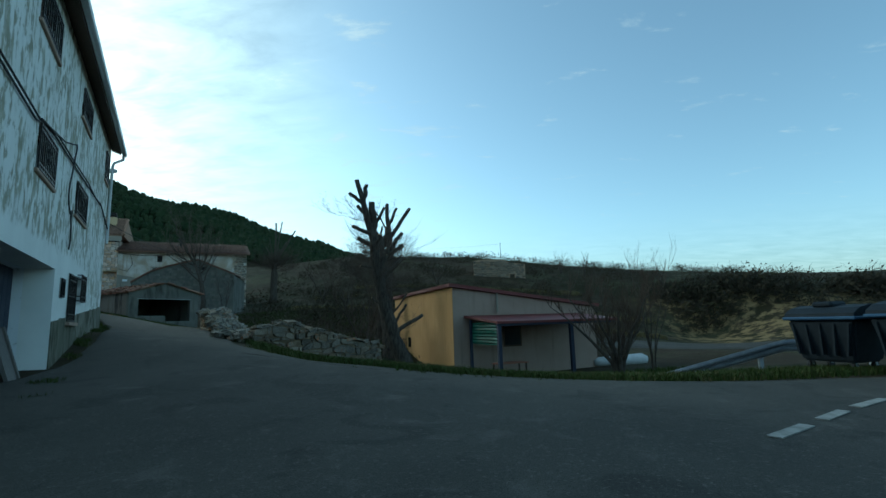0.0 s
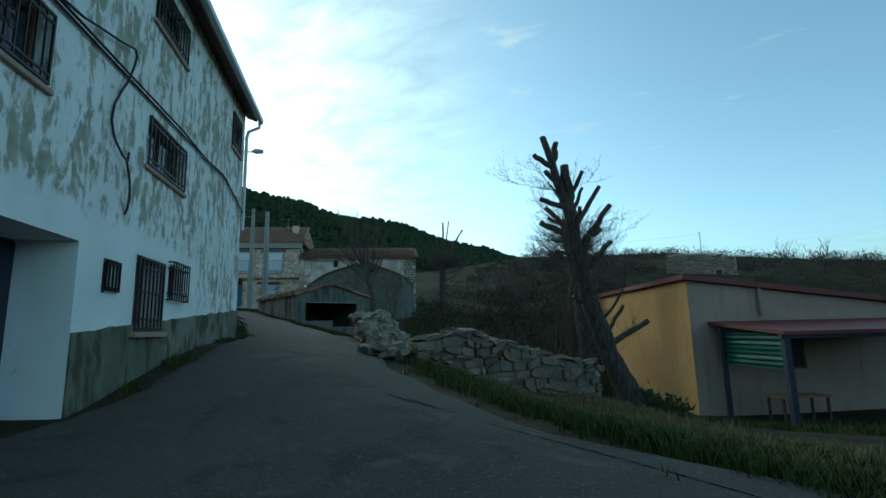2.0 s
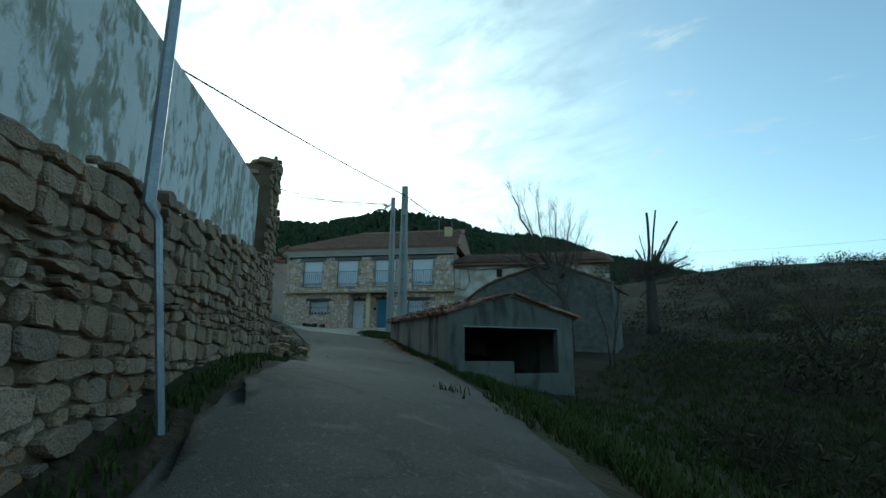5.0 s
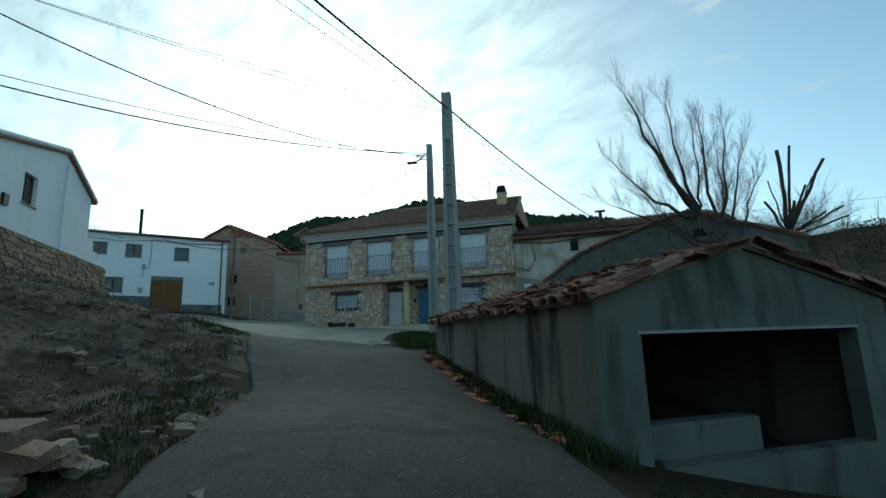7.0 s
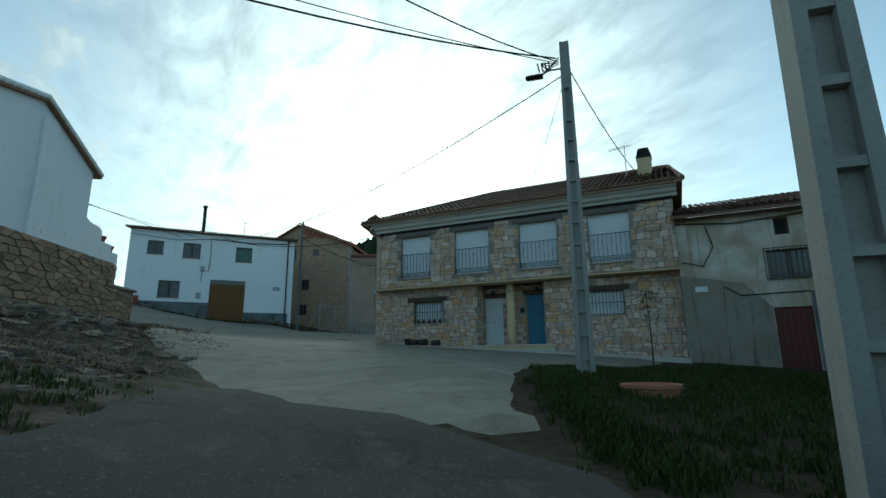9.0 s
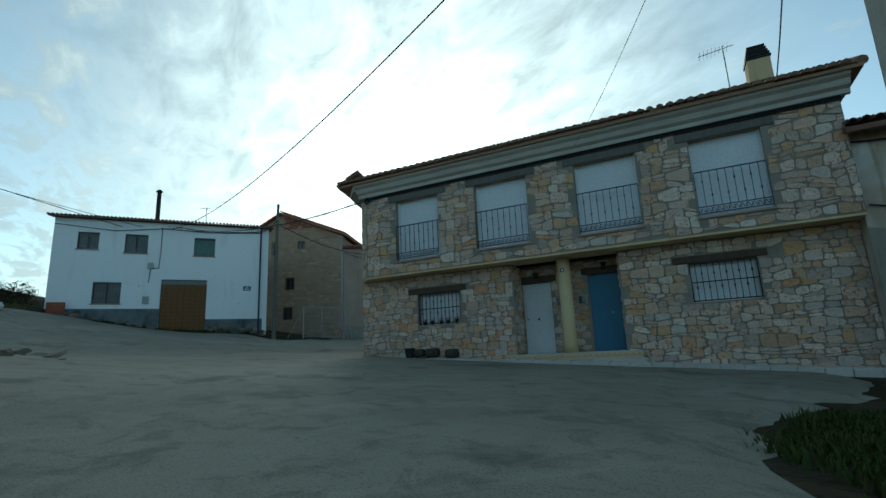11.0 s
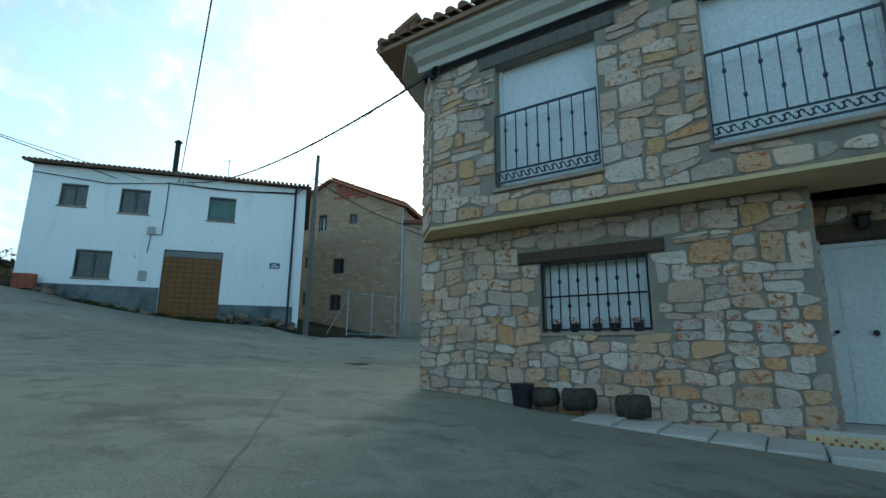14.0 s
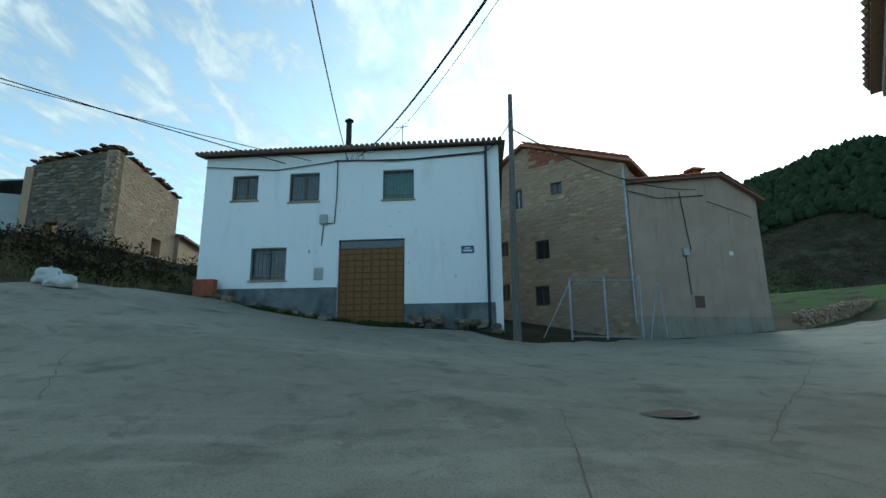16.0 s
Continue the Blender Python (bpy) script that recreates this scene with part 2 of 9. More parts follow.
def make_old_plaster():
    """White limewash worn off in patches over grey-brown render, freshly painted low down."""
    m = Mat("worn_whitewash", 0.9, spec=0.25)
    warp = m.noise(0.5, 3.0)
    patch = m.noise(5.2, 8.0, 0.64, stretch=(1.15, 1.15, 0.6), distortion=0.5)
    big = m.noise(1.5, 5.0, 0.6, stretch=(1.0, 1.0, 0.55), distortion=0.35)
    drip = m.noise(1.9, 6.0, 0.55, stretch=(3.2, 3.2, 0.45), distortion=0.3)
    fine = m.noise(38.0, 4.0)
    worn = m.math("ADD", m.math("MULTIPLY", patch, 0.44), m.math("ADD", m.math("ADD", m.math("MULTIPLY", drip, 0.2), m.math("MULTIPLY", big, 0.26)), m.math("MULTIPLY", warp, 0.10)))
    x, y, z = m.xyz()
    edge = m.math("MULTIPLY", m.math("SUBTRACT", m.noise(2.5, 5.0), 0.5), 0.5)
    fresh = m.math("MULTIPLY", m.step(m.math("ADD", z, edge), 3.86, 3.72), m.step(m.math("ADD", x, edge), 5.2, 4.8))
    mask = m.math("MULTIPLY", m.step(worn, 0.484, 0.545), m.math("SUBTRACT", 1.0, fresh))
    bare = m.mix(m.step(m.noise(4.0, 6.0), 0.35, 0.7), (0.31, 0.305, 0.225), (0.47, 0.46, 0.36))
    white = m.mix(m.step(m.noise(0.9, 5.0), 0.3, 0.75), (0.85, 0.85, 0.80), (0.74, 0.74, 0.69))
    white = m.mix(m.math("MULTIPLY", m.step(drip, 0.56, 0.75), m.math("SUBTRACT", 1.0, fresh)), white, (0.52, 0.51, 0.45))
    c = m.mix(mask, white, bare)
    c = m.mix(m.math("MULTIPLY", m.step(m.noise(0.8, 5.0, stretch=(2.5, 2.5, 0.6)), 0.66, 0.76), m.math("SUBTRACT", 1.0, fresh)), c, (0.24, 0.215, 0.155))
    h = m.math("ADD", m.math("MULTIPLY", m.math("SUBTRACT", 1.0, mask), 0.5), m.math("MULTIPLY", fine, 0.35))
    return m.done(c, h, 0.6, 0.014)


def make_white_wall(name, low=(0.80, 0.82, 0.81), stain=(0.62, 0.63, 0.59)):
    m = Mat(name, 0.88, spec=0.25)
    st = m.noise(1.1, 6.0, stretch=(1.6, 1.6, 0.35), distortion=0.5)
    c = m.mix(m.step(st, 0.5, 0.8), low, stain)
    c = m.mix(m.step(m.noise(6.0, 6.0), 0.62, 0.74), c, (0.55, 0.55, 0.5))
    fine = m.noise(30.0, 4.0)
    return m.done(c, fine, 0.25, 0.008)


def make_stone(name, tones, rough=0.9, rust=0.0, smear=None):
    m = Mat(name, rough, spec=0.25)
    ch = m.chance()
    base = m.ramp(ch, [(i / (len(tones) - 1), t) for i, t in enumerate(tones)])
    big, mid, fine = m.noise(4.0, 5.0), m.noise(13.0, 6.0, distortion=0.5), m.noise(70.0, 3.0)
    c = m.mix(m.step(big, 0.4, 0.75), base, m.mix(0.3, base, (0.38, 0.33, 0.26)))
    if rust:
        c = m.mix(m.math("MULTIPLY", m.step(mid, 0.52, 0.66), m.step(m.math("FRACT", m.math("MULTIPLY", ch, 7.3), 0.0), 1 - rust, 1.0)), c, (0.50, 0.185, 0.06))
    c = m.mix(m.step(mid, 0.55, 0.75), c, m.mix(0.35, c, (0.12, 0.09, 0.07)))
    if smear:
        c = m.mix(m.math("MULTIPLY", m.step(m.noise(0.55, 7.0, 0.6, distortion=0.8), 0.4, 0.62), 0.8), c, smear)
    c = m.mix(m.step(fine, 0.5, 0.8), c, m.mix(0.3, c, (0.06, 0.055, 0.05)))
    return m.done(c, m.math("ADD", m.math("ADD", mid, m.math("MULTIPLY", big, 0.8)), m.math("MULTIPLY", fine, 0.4)), 0.9, 0.045)


def make_tile(name, tones):
    m = Mat(name, 0.88, spec=0.3)
    c = m.ramp(m.chance(), [(i / (len(tones) - 1), t) for i, t in enumerate(tones)])
    lich = m.noise(7.0, 6.0)
    c = m.mix(m.step(lich, 0.55, 0.75), c, (0.19, 0.17, 0.12))
    c = m.mix(m.step(m.noise(25.0, 4.0), 0.45, 0.8), c, m.mix(0.5, c, (0.05, 0.04, 0.03)))
    return m.done(c, lich, 0.4, 0.01)


def make_wood(name, a, b, scale=3.0, rough=0.7):
    m = Mat(name, rough)
    g = m.noise(scale, 8.0, 0.6, stretch=(14.0, 14.0, 0.8), distortion=0.8)
    c = m.mix(m.step(g, 0.3, 0.7), a, b)
    return m.done(c, g, 0.35, 0.006)


def make_bark(name, a, b):
    m = Mat(name, 0.95, spec=0.2)
    g = m.noise(6.0, 8.0, 0.6, stretch=(2.2, 2.2, 0.5), distortion=0.6)
    c = m.mix(m.step(g, 0.35, 0.65), a, b)
    return m.done(c, g, 0.9, 0.05)


def make_leaf(name, tones, spec=0.1):
    m = Mat(name, 0.85, spec=spec)
    c = m.ramp(m.chance(), [(i / (len(tones) - 1), t) for i, t in enumerate(tones)])
    c = m.mix(m.step(m.noise(0.15, 4.0), 0.35, 0.65), c, m.mix(0.45, c, tones[0]))
    return m.done(c)


def make_render_grey(name, a, b, streak, runs=(0.52, 0.78), pull=(3.0, 3.0, 0.3)):
    m = Mat(name, 0.92, spec=0.25)
    run = m.noise(1.4, 6.0, stretch=pull, distortion=0.4)
    blot = m.noise(0.8, 6.0, distortion=0.6)
    fine = m.noise(35.0, 4.0)
    c = m.mix(m.step(blot, 0.35, 0.7), a, b)
    c = m.mix(m.step(run, *runs), c, streak)
    c = m.mix(m.step(fine, 0.5, 0.8), c, m.mix(0.3, c, (0.05, 0.05, 0.045)))
    return m.done(c, m.math("ADD", fine, blot), 0.4, 0.012)


ASPHALT, PLAZA, EARTH = make_asphalt(), make_concrete_ground(), make_ground()
OLD_PLASTER = make_old_plaster()
WHITE_WALL, WHITE_CLEAN = make_white_wall("whitewashed_wall"), make_white_wall("clean_whitewash", (0.82, 0.83, 0.83), (0.72, 0.73, 0.71))
PLINTH = make_render_grey("grey_plinth_render", (0.13, 0.13, 0.092), (0.25, 0.238, 0.185), (0.07, 0.07, 0.042), (0.47, 0.62), (2.2, 2.2, 0.9))
BLUE_PLINTH = make_render_grey("blue_grey_plinth", (0.12, 0.14, 0.145), (0.20, 0.215, 0.21), (0.06, 0.065, 0.062), (0.45, 0.72), (1.2, 1.2, 0.7))
GREY_RENDER = make_render_grey("grey_cement_render", (0.25, 0.225, 0.18), (0.31, 0.28, 0.23), (0.12, 0.105, 0.085))
STAINED = make_render_grey("rain_stained_cement", (0.17, 0.145, 0.115), (0.23, 0.20, 0.165), (0.035, 0.031, 0.026), (0.44, 0.70), (2.0, 2.0, 0.4))
BLOCKWORK = make_stone("cement_blocks", [(0.135, 0.14, 0.12), (0.11, 0.112, 0.098), (0.155, 0.155, 0.135), (0.125, 0.125, 0.105)])
DAMP_CEMENT = make_render_grey("damp_cement", (0.135, 0.137, 0.115), (0.185, 0.18, 0.15), (0.062, 0.062, 0.05), (0.48, 0.74), (1.6, 1.6, 0.45))
BROWN_RENDER = make_render_grey("brown_grey_render", (0.36, 0.265, 0.20), (0.41, 0.31, 0.24), (0.28, 0.205, 0.155))
PATCHY = make_render_grey("patched_old_render", (0.40, 0.32, 0.23), (0.64, 0.60, 0.54), (0.34, 0.25, 0.16))
CREAM = make_render_grey("cream_paint", (0.60, 0.45, 0.25), (0.64, 0.50, 0.29), (0.53, 0.40, 0.23))
YELLOW = make_render_grey("ochre_yellow_wall", (0.48, 0.275, 0.105), (0.53, 0.31, 0.125), (0.41, 0.24, 0.095))
PINK_GREY = make_render_grey("bare_pinkish_render", (0.34, 0.25, 0.195), (0.38, 0.285, 0.225), (0.27, 0.20, 0.155))
MORTAR = two_tone("grey_mortar", (0.33, 0.285, 0.23), (0.255, 0.22, 0.18), 2.5, 50.0, 0.95)
STONE = make_stone("house_stone", [(0.70, 0.52, 0.37), (0.48, 0.40, 0.34), (0.66, 0.40, 0.18), (0.70, 0.56, 0.45), (0.55, 0.35, 0.21), (0.55, 0.47, 0.41), (0.82, 0.69, 0.57), (0.66, 0.46, 0.32), (0.46, 0.38, 0.32), (0.76, 0.61, 0.48), (0.66, 0.37, 0.18), (0.60, 0.50, 0.42), (0.80, 0.66, 0.54), (0.64, 0.42, 0.28)], rust=0.95)
RUBBLE = make_stone("rubble_stone", [(0.37, 0.25, 0.155), (0.25, 0.18, 0.12), (0.44, 0.31, 0.19), (0.30, 0.205, 0.13), (0.46, 0.34, 0.23), (0.22, 0.165, 0.115)], rust=0.2)
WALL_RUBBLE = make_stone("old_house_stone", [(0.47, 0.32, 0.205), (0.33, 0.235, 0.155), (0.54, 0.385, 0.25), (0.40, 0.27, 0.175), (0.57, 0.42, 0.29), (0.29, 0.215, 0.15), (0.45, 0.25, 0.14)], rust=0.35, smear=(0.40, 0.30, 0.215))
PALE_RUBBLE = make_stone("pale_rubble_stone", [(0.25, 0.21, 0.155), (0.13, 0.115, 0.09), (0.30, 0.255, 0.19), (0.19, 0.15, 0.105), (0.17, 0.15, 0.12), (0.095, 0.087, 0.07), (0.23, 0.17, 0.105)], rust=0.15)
TAN_RUBBLE = make_stone("tan_rubble_stone", [(0.42, 0.31, 0.19), (0.28, 0.215, 0.14), (0.48, 0.38, 0.26), (0.36, 0.26, 0.16), (0.23, 0.185, 0.135), (0.40, 0.34, 0.26)], rust=0.25)
HEAP_STONE = make_stone("weathered_heap_stone", [(0.33, 0.30, 0.25), (0.24, 0.225, 0.19), (0.38, 0.34, 0.27), (0.31, 0.24, 0.16), (0.18, 0.17, 0.15), (0.36, 0.32, 0.27)], rust=0.12)
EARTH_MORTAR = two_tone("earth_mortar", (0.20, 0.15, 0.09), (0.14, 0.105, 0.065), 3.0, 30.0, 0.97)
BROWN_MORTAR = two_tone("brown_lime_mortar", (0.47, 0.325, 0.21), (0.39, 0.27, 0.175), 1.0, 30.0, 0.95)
TILE = make_tile("clay_tile_brown", [(0.29, 0.165, 0.10), (0.22, 0.125, 0.08), (0.33, 0.20, 0.125), (0.26, 0.155, 0.10)])
TILE_RED = make_tile("clay_tile_red", [(0.42, 0.15, 0.08), (0.33, 0.12, 0.065), (0.48, 0.20, 0.11), (0.36, 0.16, 0.10)])
TILE_OLD = make_tile("clay_tile_mossy", [(0.26, 0.10, 0.06), (0.13, 0.07, 0.045), (0.31, 0.145, 0.09), (0.10, 0.07, 0.045), (0.38, 0.22, 0.145), (0.18, 0.085, 0.055)])
TILE_DARK = make_tile("clay_tile_weathered", [(0.18, 0.085, 0.058), (0.12, 0.068, 0.048), (0.22, 0.115, 0.075), (0.14, 0.088, 0.066)])
DARK_WOOD = make_wood("dark_beam_wood", (0.055, 0.035, 0.022), (0.10, 0.065, 0.04))
GREY_WOOD = make_wood("weathered_beam", (0.16, 0.145, 0.125), (0.10, 0.09, 0.08))
GARAGE_WOOD = make_wood("varnished_brown_door", (0.135, 0.062, 0.012), (0.20, 0.092, 0.018), rough=0.55)
GARAGE_GAP = make_wood("varnished_door_rails", (0.10, 0.045, 0.010), (0.14, 0.064, 0.013), rough=0.6)
BROWN_WOOD = make_wood("brown_window_wood", (0.10, 0.055, 0.035), (0.14, 0.08, 0.05))
IRON = two_tone("black_iron", (0.022, 0.022, 0.022), (0.04, 0.033, 0.028), 12.0, 60.0, 0.55, 0.6)
BLUE_IRON = two_tone("blue_grey_iron", (0.035, 0.05, 0.065), (0.05, 0.065, 0.08), 9.0, 60.0, 0.5, 0.4)
GRILLE_GREY = two_tone("grey_green_painted_iron", (0.13, 0.155, 0.15), (0.17, 0.19, 0.18), 9.0, 60.0, 0.6, 0.2)
TEAL = two_tone("faded_teal_paint", (0.13, 0.24, 0.225), (0.18, 0.29, 0.27), 6.0, 50.0, 0.6)
OLD_GLASS = two_tone("dusty_window_glass", (0.09, 0.10, 0.10), (0.14, 0.15, 0.145), 2.0, 20.0, 0.2, spec=0.5)
RUST_DOOR = two_tone("rust_red_door_paint", (0.13, 0.022, 0.018), (0.10, 0.03, 0.022), 5.0, 40.0, 0.6)
SHUTTER = two_tone("white_roller_shutter", (0.80, 0.81, 0.82), (0.75, 0.765, 0.775), 0.8, 30.0, 0.45)
WHITE_DOOR = two_tone("white_door_paint", (0.66, 0.67, 0.67), (0.60, 0.61, 0.61), 1.0, 30.0, 0.4)
BLUE_DOOR = two_tone("blue_door_paint", (0.045, 0.16, 0.27), (0.055, 0.18, 0.29), 1.0, 30.0, 0.45)
CORNICE = two_tone("grey_moulded_cornice", (0.60, 0.56, 0.49), (0.52, 0.48, 0.42), 1.5, 40.0, 0.9)
POLE = make_render_grey("pole_concrete", (0.31, 0.31, 0.285), (0.37, 0.365, 0.335), (0.25, 0.245, 0.225))
STEEL = two_tone("galvanised_steel", (0.40, 0.42, 0.44), (0.30, 0.32, 0.34), 4.0, 50.0, 0.45, 0.7)
BLACK = two_tone("black_rubber_cable", (0.014, 0.014, 0.015), (0.02, 0.02, 0.02), 5.0, 50.0, 0.6)
BIN = two_tone("dark_blue_bin_plastic", (0.014, 0.02, 0.026), (0.02, 0.027, 0.034), 4.0, 60.0, 0.7, spec=0.2)
BIN_LID = two_tone("blue_bin_lid", (0.03, 0.08, 0.16), (0.04, 0.10, 0.18), 4.0, 60.0, 0.4)
RED_ROOF = two_tone("dark_red_sheet_roof", (0.16, 0.032, 0.028), (0.13, 0.03, 0.028), 1.2, 30.0, 0.55)
GREEN_SHEET = two_tone("green_corrugated_sheet", (0.02, 0.16, 0.11), (0.03, 0.20, 0.14), 2.0, 30.0, 0.4)
DARK_POST = two_tone("dark_blue_painted_post", (0.02, 0.025, 0.05), (0.03, 0.035, 0.06), 3.0, 40.0, 0.6)
# near-black colour that paints the shade inside rooms and openings
DARK = two_tone("painted_dark_interior", (0.022, 0.02, 0.018), (0.03, 0.027, 0.024), 1.0, 10.0, 0.95)
BARK = make_bark("poplar_bark", (0.038, 0.032, 0.025), (0.085, 0.072, 0.057))
BARK_DARK = make_bark("dark_bark", (0.05, 0.042, 0.032), (0.09, 0.075, 0.06))
TWIG = two_tone("bare_twigs", (0.065, 0.045, 0.032), (0.09, 0.065, 0.045), 2.0, 30.0, 0.9)
CUT = two_tone("cut_wood_face", (0.42, 0.30, 0.17), (0.34, 0.24, 0.14), 8.0, 40.0, 0.9)
GRASS = make_leaf("verge_grass", [(0.040, 0.060, 0.014), (0.060, 0.080, 0.020), (0.048, 0.068, 0.016), (0.11, 0.095, 0.04)])
DRY_GRASS = make_leaf("dry_grass", [(0.20, 0.155, 0.075), (0.14, 0.12, 0.055), (0.09, 0.09, 0.035), (0.24, 0.19, 0.10)])
SCRUB = make_leaf("winter_scrub", [(0.034, 0.028, 0.017), (0.060, 0.048, 0.030), (0.030, 0.033, 0.014), (0.046, 0.034, 0.022), (0.085, 0.070, 0.046)])
PINE = make_leaf("pine_foliage", [(0.020, 0.034, 0.014), (0.032, 0.048, 0.019), (0.044, 0.056, 0.026)])
GLASS = two_tone("dark_window_glass", (0.02, 0.025, 0.03), (0.03, 0.035, 0.04), 1.0, 20.0, 0.08, spec=0.6)
WHITE_MARK = two_tone("road_paint", (0.36, 0.35, 0.31), (0.22, 0.215, 0.19), 6.0, 60.0, 0.8)
SIGN_BLUE = two_tone("blue_enamel_sign", (0.03, 0.07, 0.20), (0.035, 0.08, 0.22), 3.0, 50.0, 0.35)
SIGN_WHITE = two_tone("white_enamel", (0.75, 0.76, 0.76), (0.70, 0.71, 0.71), 3.0, 50.0, 0.35)
SACK = two_tone("white_woven_sack", (0.66, 0.66, 0.63), (0.56, 0.56, 0.53), 3.0, 60.0, 0.8)
GREY_METER = two_tone("grey_meter_box", (0.42, 0.44, 0.42), (0.36, 0.38, 0.36), 3.0, 50.0, 0.6)
RUSTY = two_tone("rusty_iron", (0.15, 0.095, 0.065), (0.11, 0.075, 0.055), 9.0, 60.0, 0.8, 0.3)
BRICK = two_tone("red_clay_blocks", (0.36, 0.11, 0.06), (0.28, 0.09, 0.05), 6.0, 50.0, 0.9)


from mathutils.geometry import delaunay_2d_cdt


# ---- mesh helpers ----
def mesh_of(bm, name, mat, smooth=False):
    me = bpy.data.meshes.new(name)
    bmesh.ops.recalc_face_normals(bm, faces=bm.faces)
    if smooth:
        for f in bm.faces:
            f.smooth = True
    bm.to_mesh(me)
    bm.free()
    for mt in (mat if isinstance(mat, (list, tuple)) else [mat]):
        me.materials.append(mt)
    return me


def part(name, bm, mat, parent=None, label="", smooth=False):
    """Links a bmesh as one mesh object under a thing or a part."""
    ob = new(name, mesh_of(bm, name, mat, smooth))
    if parent is not None:
        ob.parent = parent
    if label:
        ob["label"] = label
    return ob


def thing(name, m, label, category, group="", kind=""):
    """An Empty at a thing's base, to hold its parts."""
    ob = new(name)
    ob.matrix_world = m
    ob.empty_display_size = 0.2
    return tagged(ob, label, category, group, kind)


def add_box(bm, x0, x1, y0, y1, z0, z1, bevel=0.0):
    v = [bm.verts.new((x, y, z)) for x in (x0, x1) for y in (y0, y1) for z in (z0, z1)]
    fs = [(0, 1, 3, 2), (4, 6, 7, 5), (0, 4, 5, 1), (2, 3, 7, 6), (0, 2, 6, 4), (1, 5, 7, 3)]
    made = [bm.faces.new([v[i] for i in q]) for q in fs]
    if bevel:
        edges = {e for f in made for e in f.edges}
        bmesh.ops.bevel(bm, geom=list(edges), offset=bevel, segments=1, affect="EDGES")


def box(x0, x1, y0, y1, z0, z1, bevel=0.0):
    bm = bmesh.new()
    add_box(bm, x0, x1, y0, y1, z0, z1, bevel)
    return bm


def add_prism(bm, outline, lo, hi, axis="y"):
    """An outline of (a, b) carried from lo to hi along an axis: y for (x, z) outlines, z for (x, y), x for (y, z)."""
    def at(a, b, c):
        return {"y": (a, c, b), "z": (a, b, c), "x": (c, a, b)}[axis]
    f = [bm.verts.new(at(a, b, lo)) for a, b in outline]
    g = [bm.verts.new(at(a, b, hi)) for a, b in outline]
    n = len(outline)
    bm.faces.new(f)
    bm.faces.new(g[::-1])
    for i in range(n):
        bm.faces.new((f[i], g[i], g[(i + 1) % n], f[(i + 1) % n]))


def prism(outline, lo, hi, axis="y"):
    bm = bmesh.new()
    add_prism(bm, outline, lo, hi, axis)
    return bm


def add_tube(bm, pts, radii, sides=8, cap=True):
    """A tapered tube along points."""
    pts = [Vector(p) for p in pts]
    if isinstance(radii, (int, float)):
        radii = [radii] * len(pts)
    rings, side = [], None
    for i, p in enumerate(pts):
        d = (pts[min(i + 1, len(pts) - 1)] - pts[max(i - 1, 0)]).normalized()
        if side is None:
            side = d.orthogonal().normalized()
        side = (side - d * side.dot(d)).normalized()
        up = d.cross(side)
        rings.append([bm.verts.new(p + (side * math.cos(a) + up * math.sin(a)) * radii[i]) for a in (2 * math.pi * k / sides for k in range(sides))])
    for a, b in zip(rings, rings[1:]):
        for k in range(sides):
            bm.faces.new((a[k], a[(k + 1) % sides], b[(k + 1) % sides], b[k]))
    if cap and sides > 2:
        bm.faces.new(rings[0][::-1])
        bm.faces.new(rings[-1])


def tube(pts, radii, sides=8):
    bm = bmesh.new()
    add_tube(bm, pts, radii, sides)
    return bm


def wall_bm(x0, x1, z0, z1, y0, y1, holes=(), top=None):
    """A wall from x0 to x1 with openings (a, b, low, high) right through it; top: outline points (x, z) above z1 for a gable."""
    bm = bmesh.new()
    xs = sorted({x0, x1, *(h[0] for h in holes), *(h[1] for h in holes)})
    zs = sorted({z0, z1, *(h[2] for h in holes), *(h[3] for h in holes)})
    xs, zs = [x for x in xs if x0 <= x <= x1], [z for z in zs if z0 <= z <= z1]
    solid = {}
    for i in range(len(xs) - 1):
        for k in range(len(zs) - 1):
            cx, cz = (xs[i] + xs[i + 1]) / 2, (zs[k] + zs[k + 1]) / 2
            solid[i, k] = not any(a < cx < b and lo < cz < hi for a, b, lo, hi in holes)
    grid = {}

    def v(i, k, y):
        key = (i, k, y)
        if key not in grid:
            grid[key] = bm.verts.new((xs[i], y, zs[k]))
        return grid[key]
    for (i, k), s in solid.items():
        if not s:
            continue
        bm.faces.new((v(i, k, y0), v(i + 1, k, y0), v(i + 1, k + 1, y0), v(i, k + 1, y0)))
        bm.faces.new((v(i, k, y1), v(i, k + 1, y1), v(i + 1, k + 1, y1), v(i + 1, k, y1)))
        for di, dk, e in ((-1, 0, ((i, k), (i, k + 1))), (1, 0, ((i + 1, k), (i + 1, k + 1))), (0, -1, ((i, k), (i + 1, k))), (0, 1, ((i, k + 1), (i + 1, k + 1)))):
            if not solid.get((i + di, k + dk), False):
                (a, b), (c, d) = e
                bm.faces.new((v(a, b, y0), v(c, d, y0), v(c, d, y1), v(a, b, y1)))
    if top:
        add_prism(bm, [(x0, z1 - 0.002), *top, (x1, z1 - 0.002)], y0, y1)
    return bm


def place(x, y, deg, z=0.0):
    return pose(x, y, z, 0, 0, deg)


class Line:
    """A wall line in plan: s along it, d inward from its face."""

    def __init__(self, x, y, deg):
        self.m = place(x, y, deg)

    def at(self, s, d, z=0.0):
        return self.m @ Vector((s, d, z))


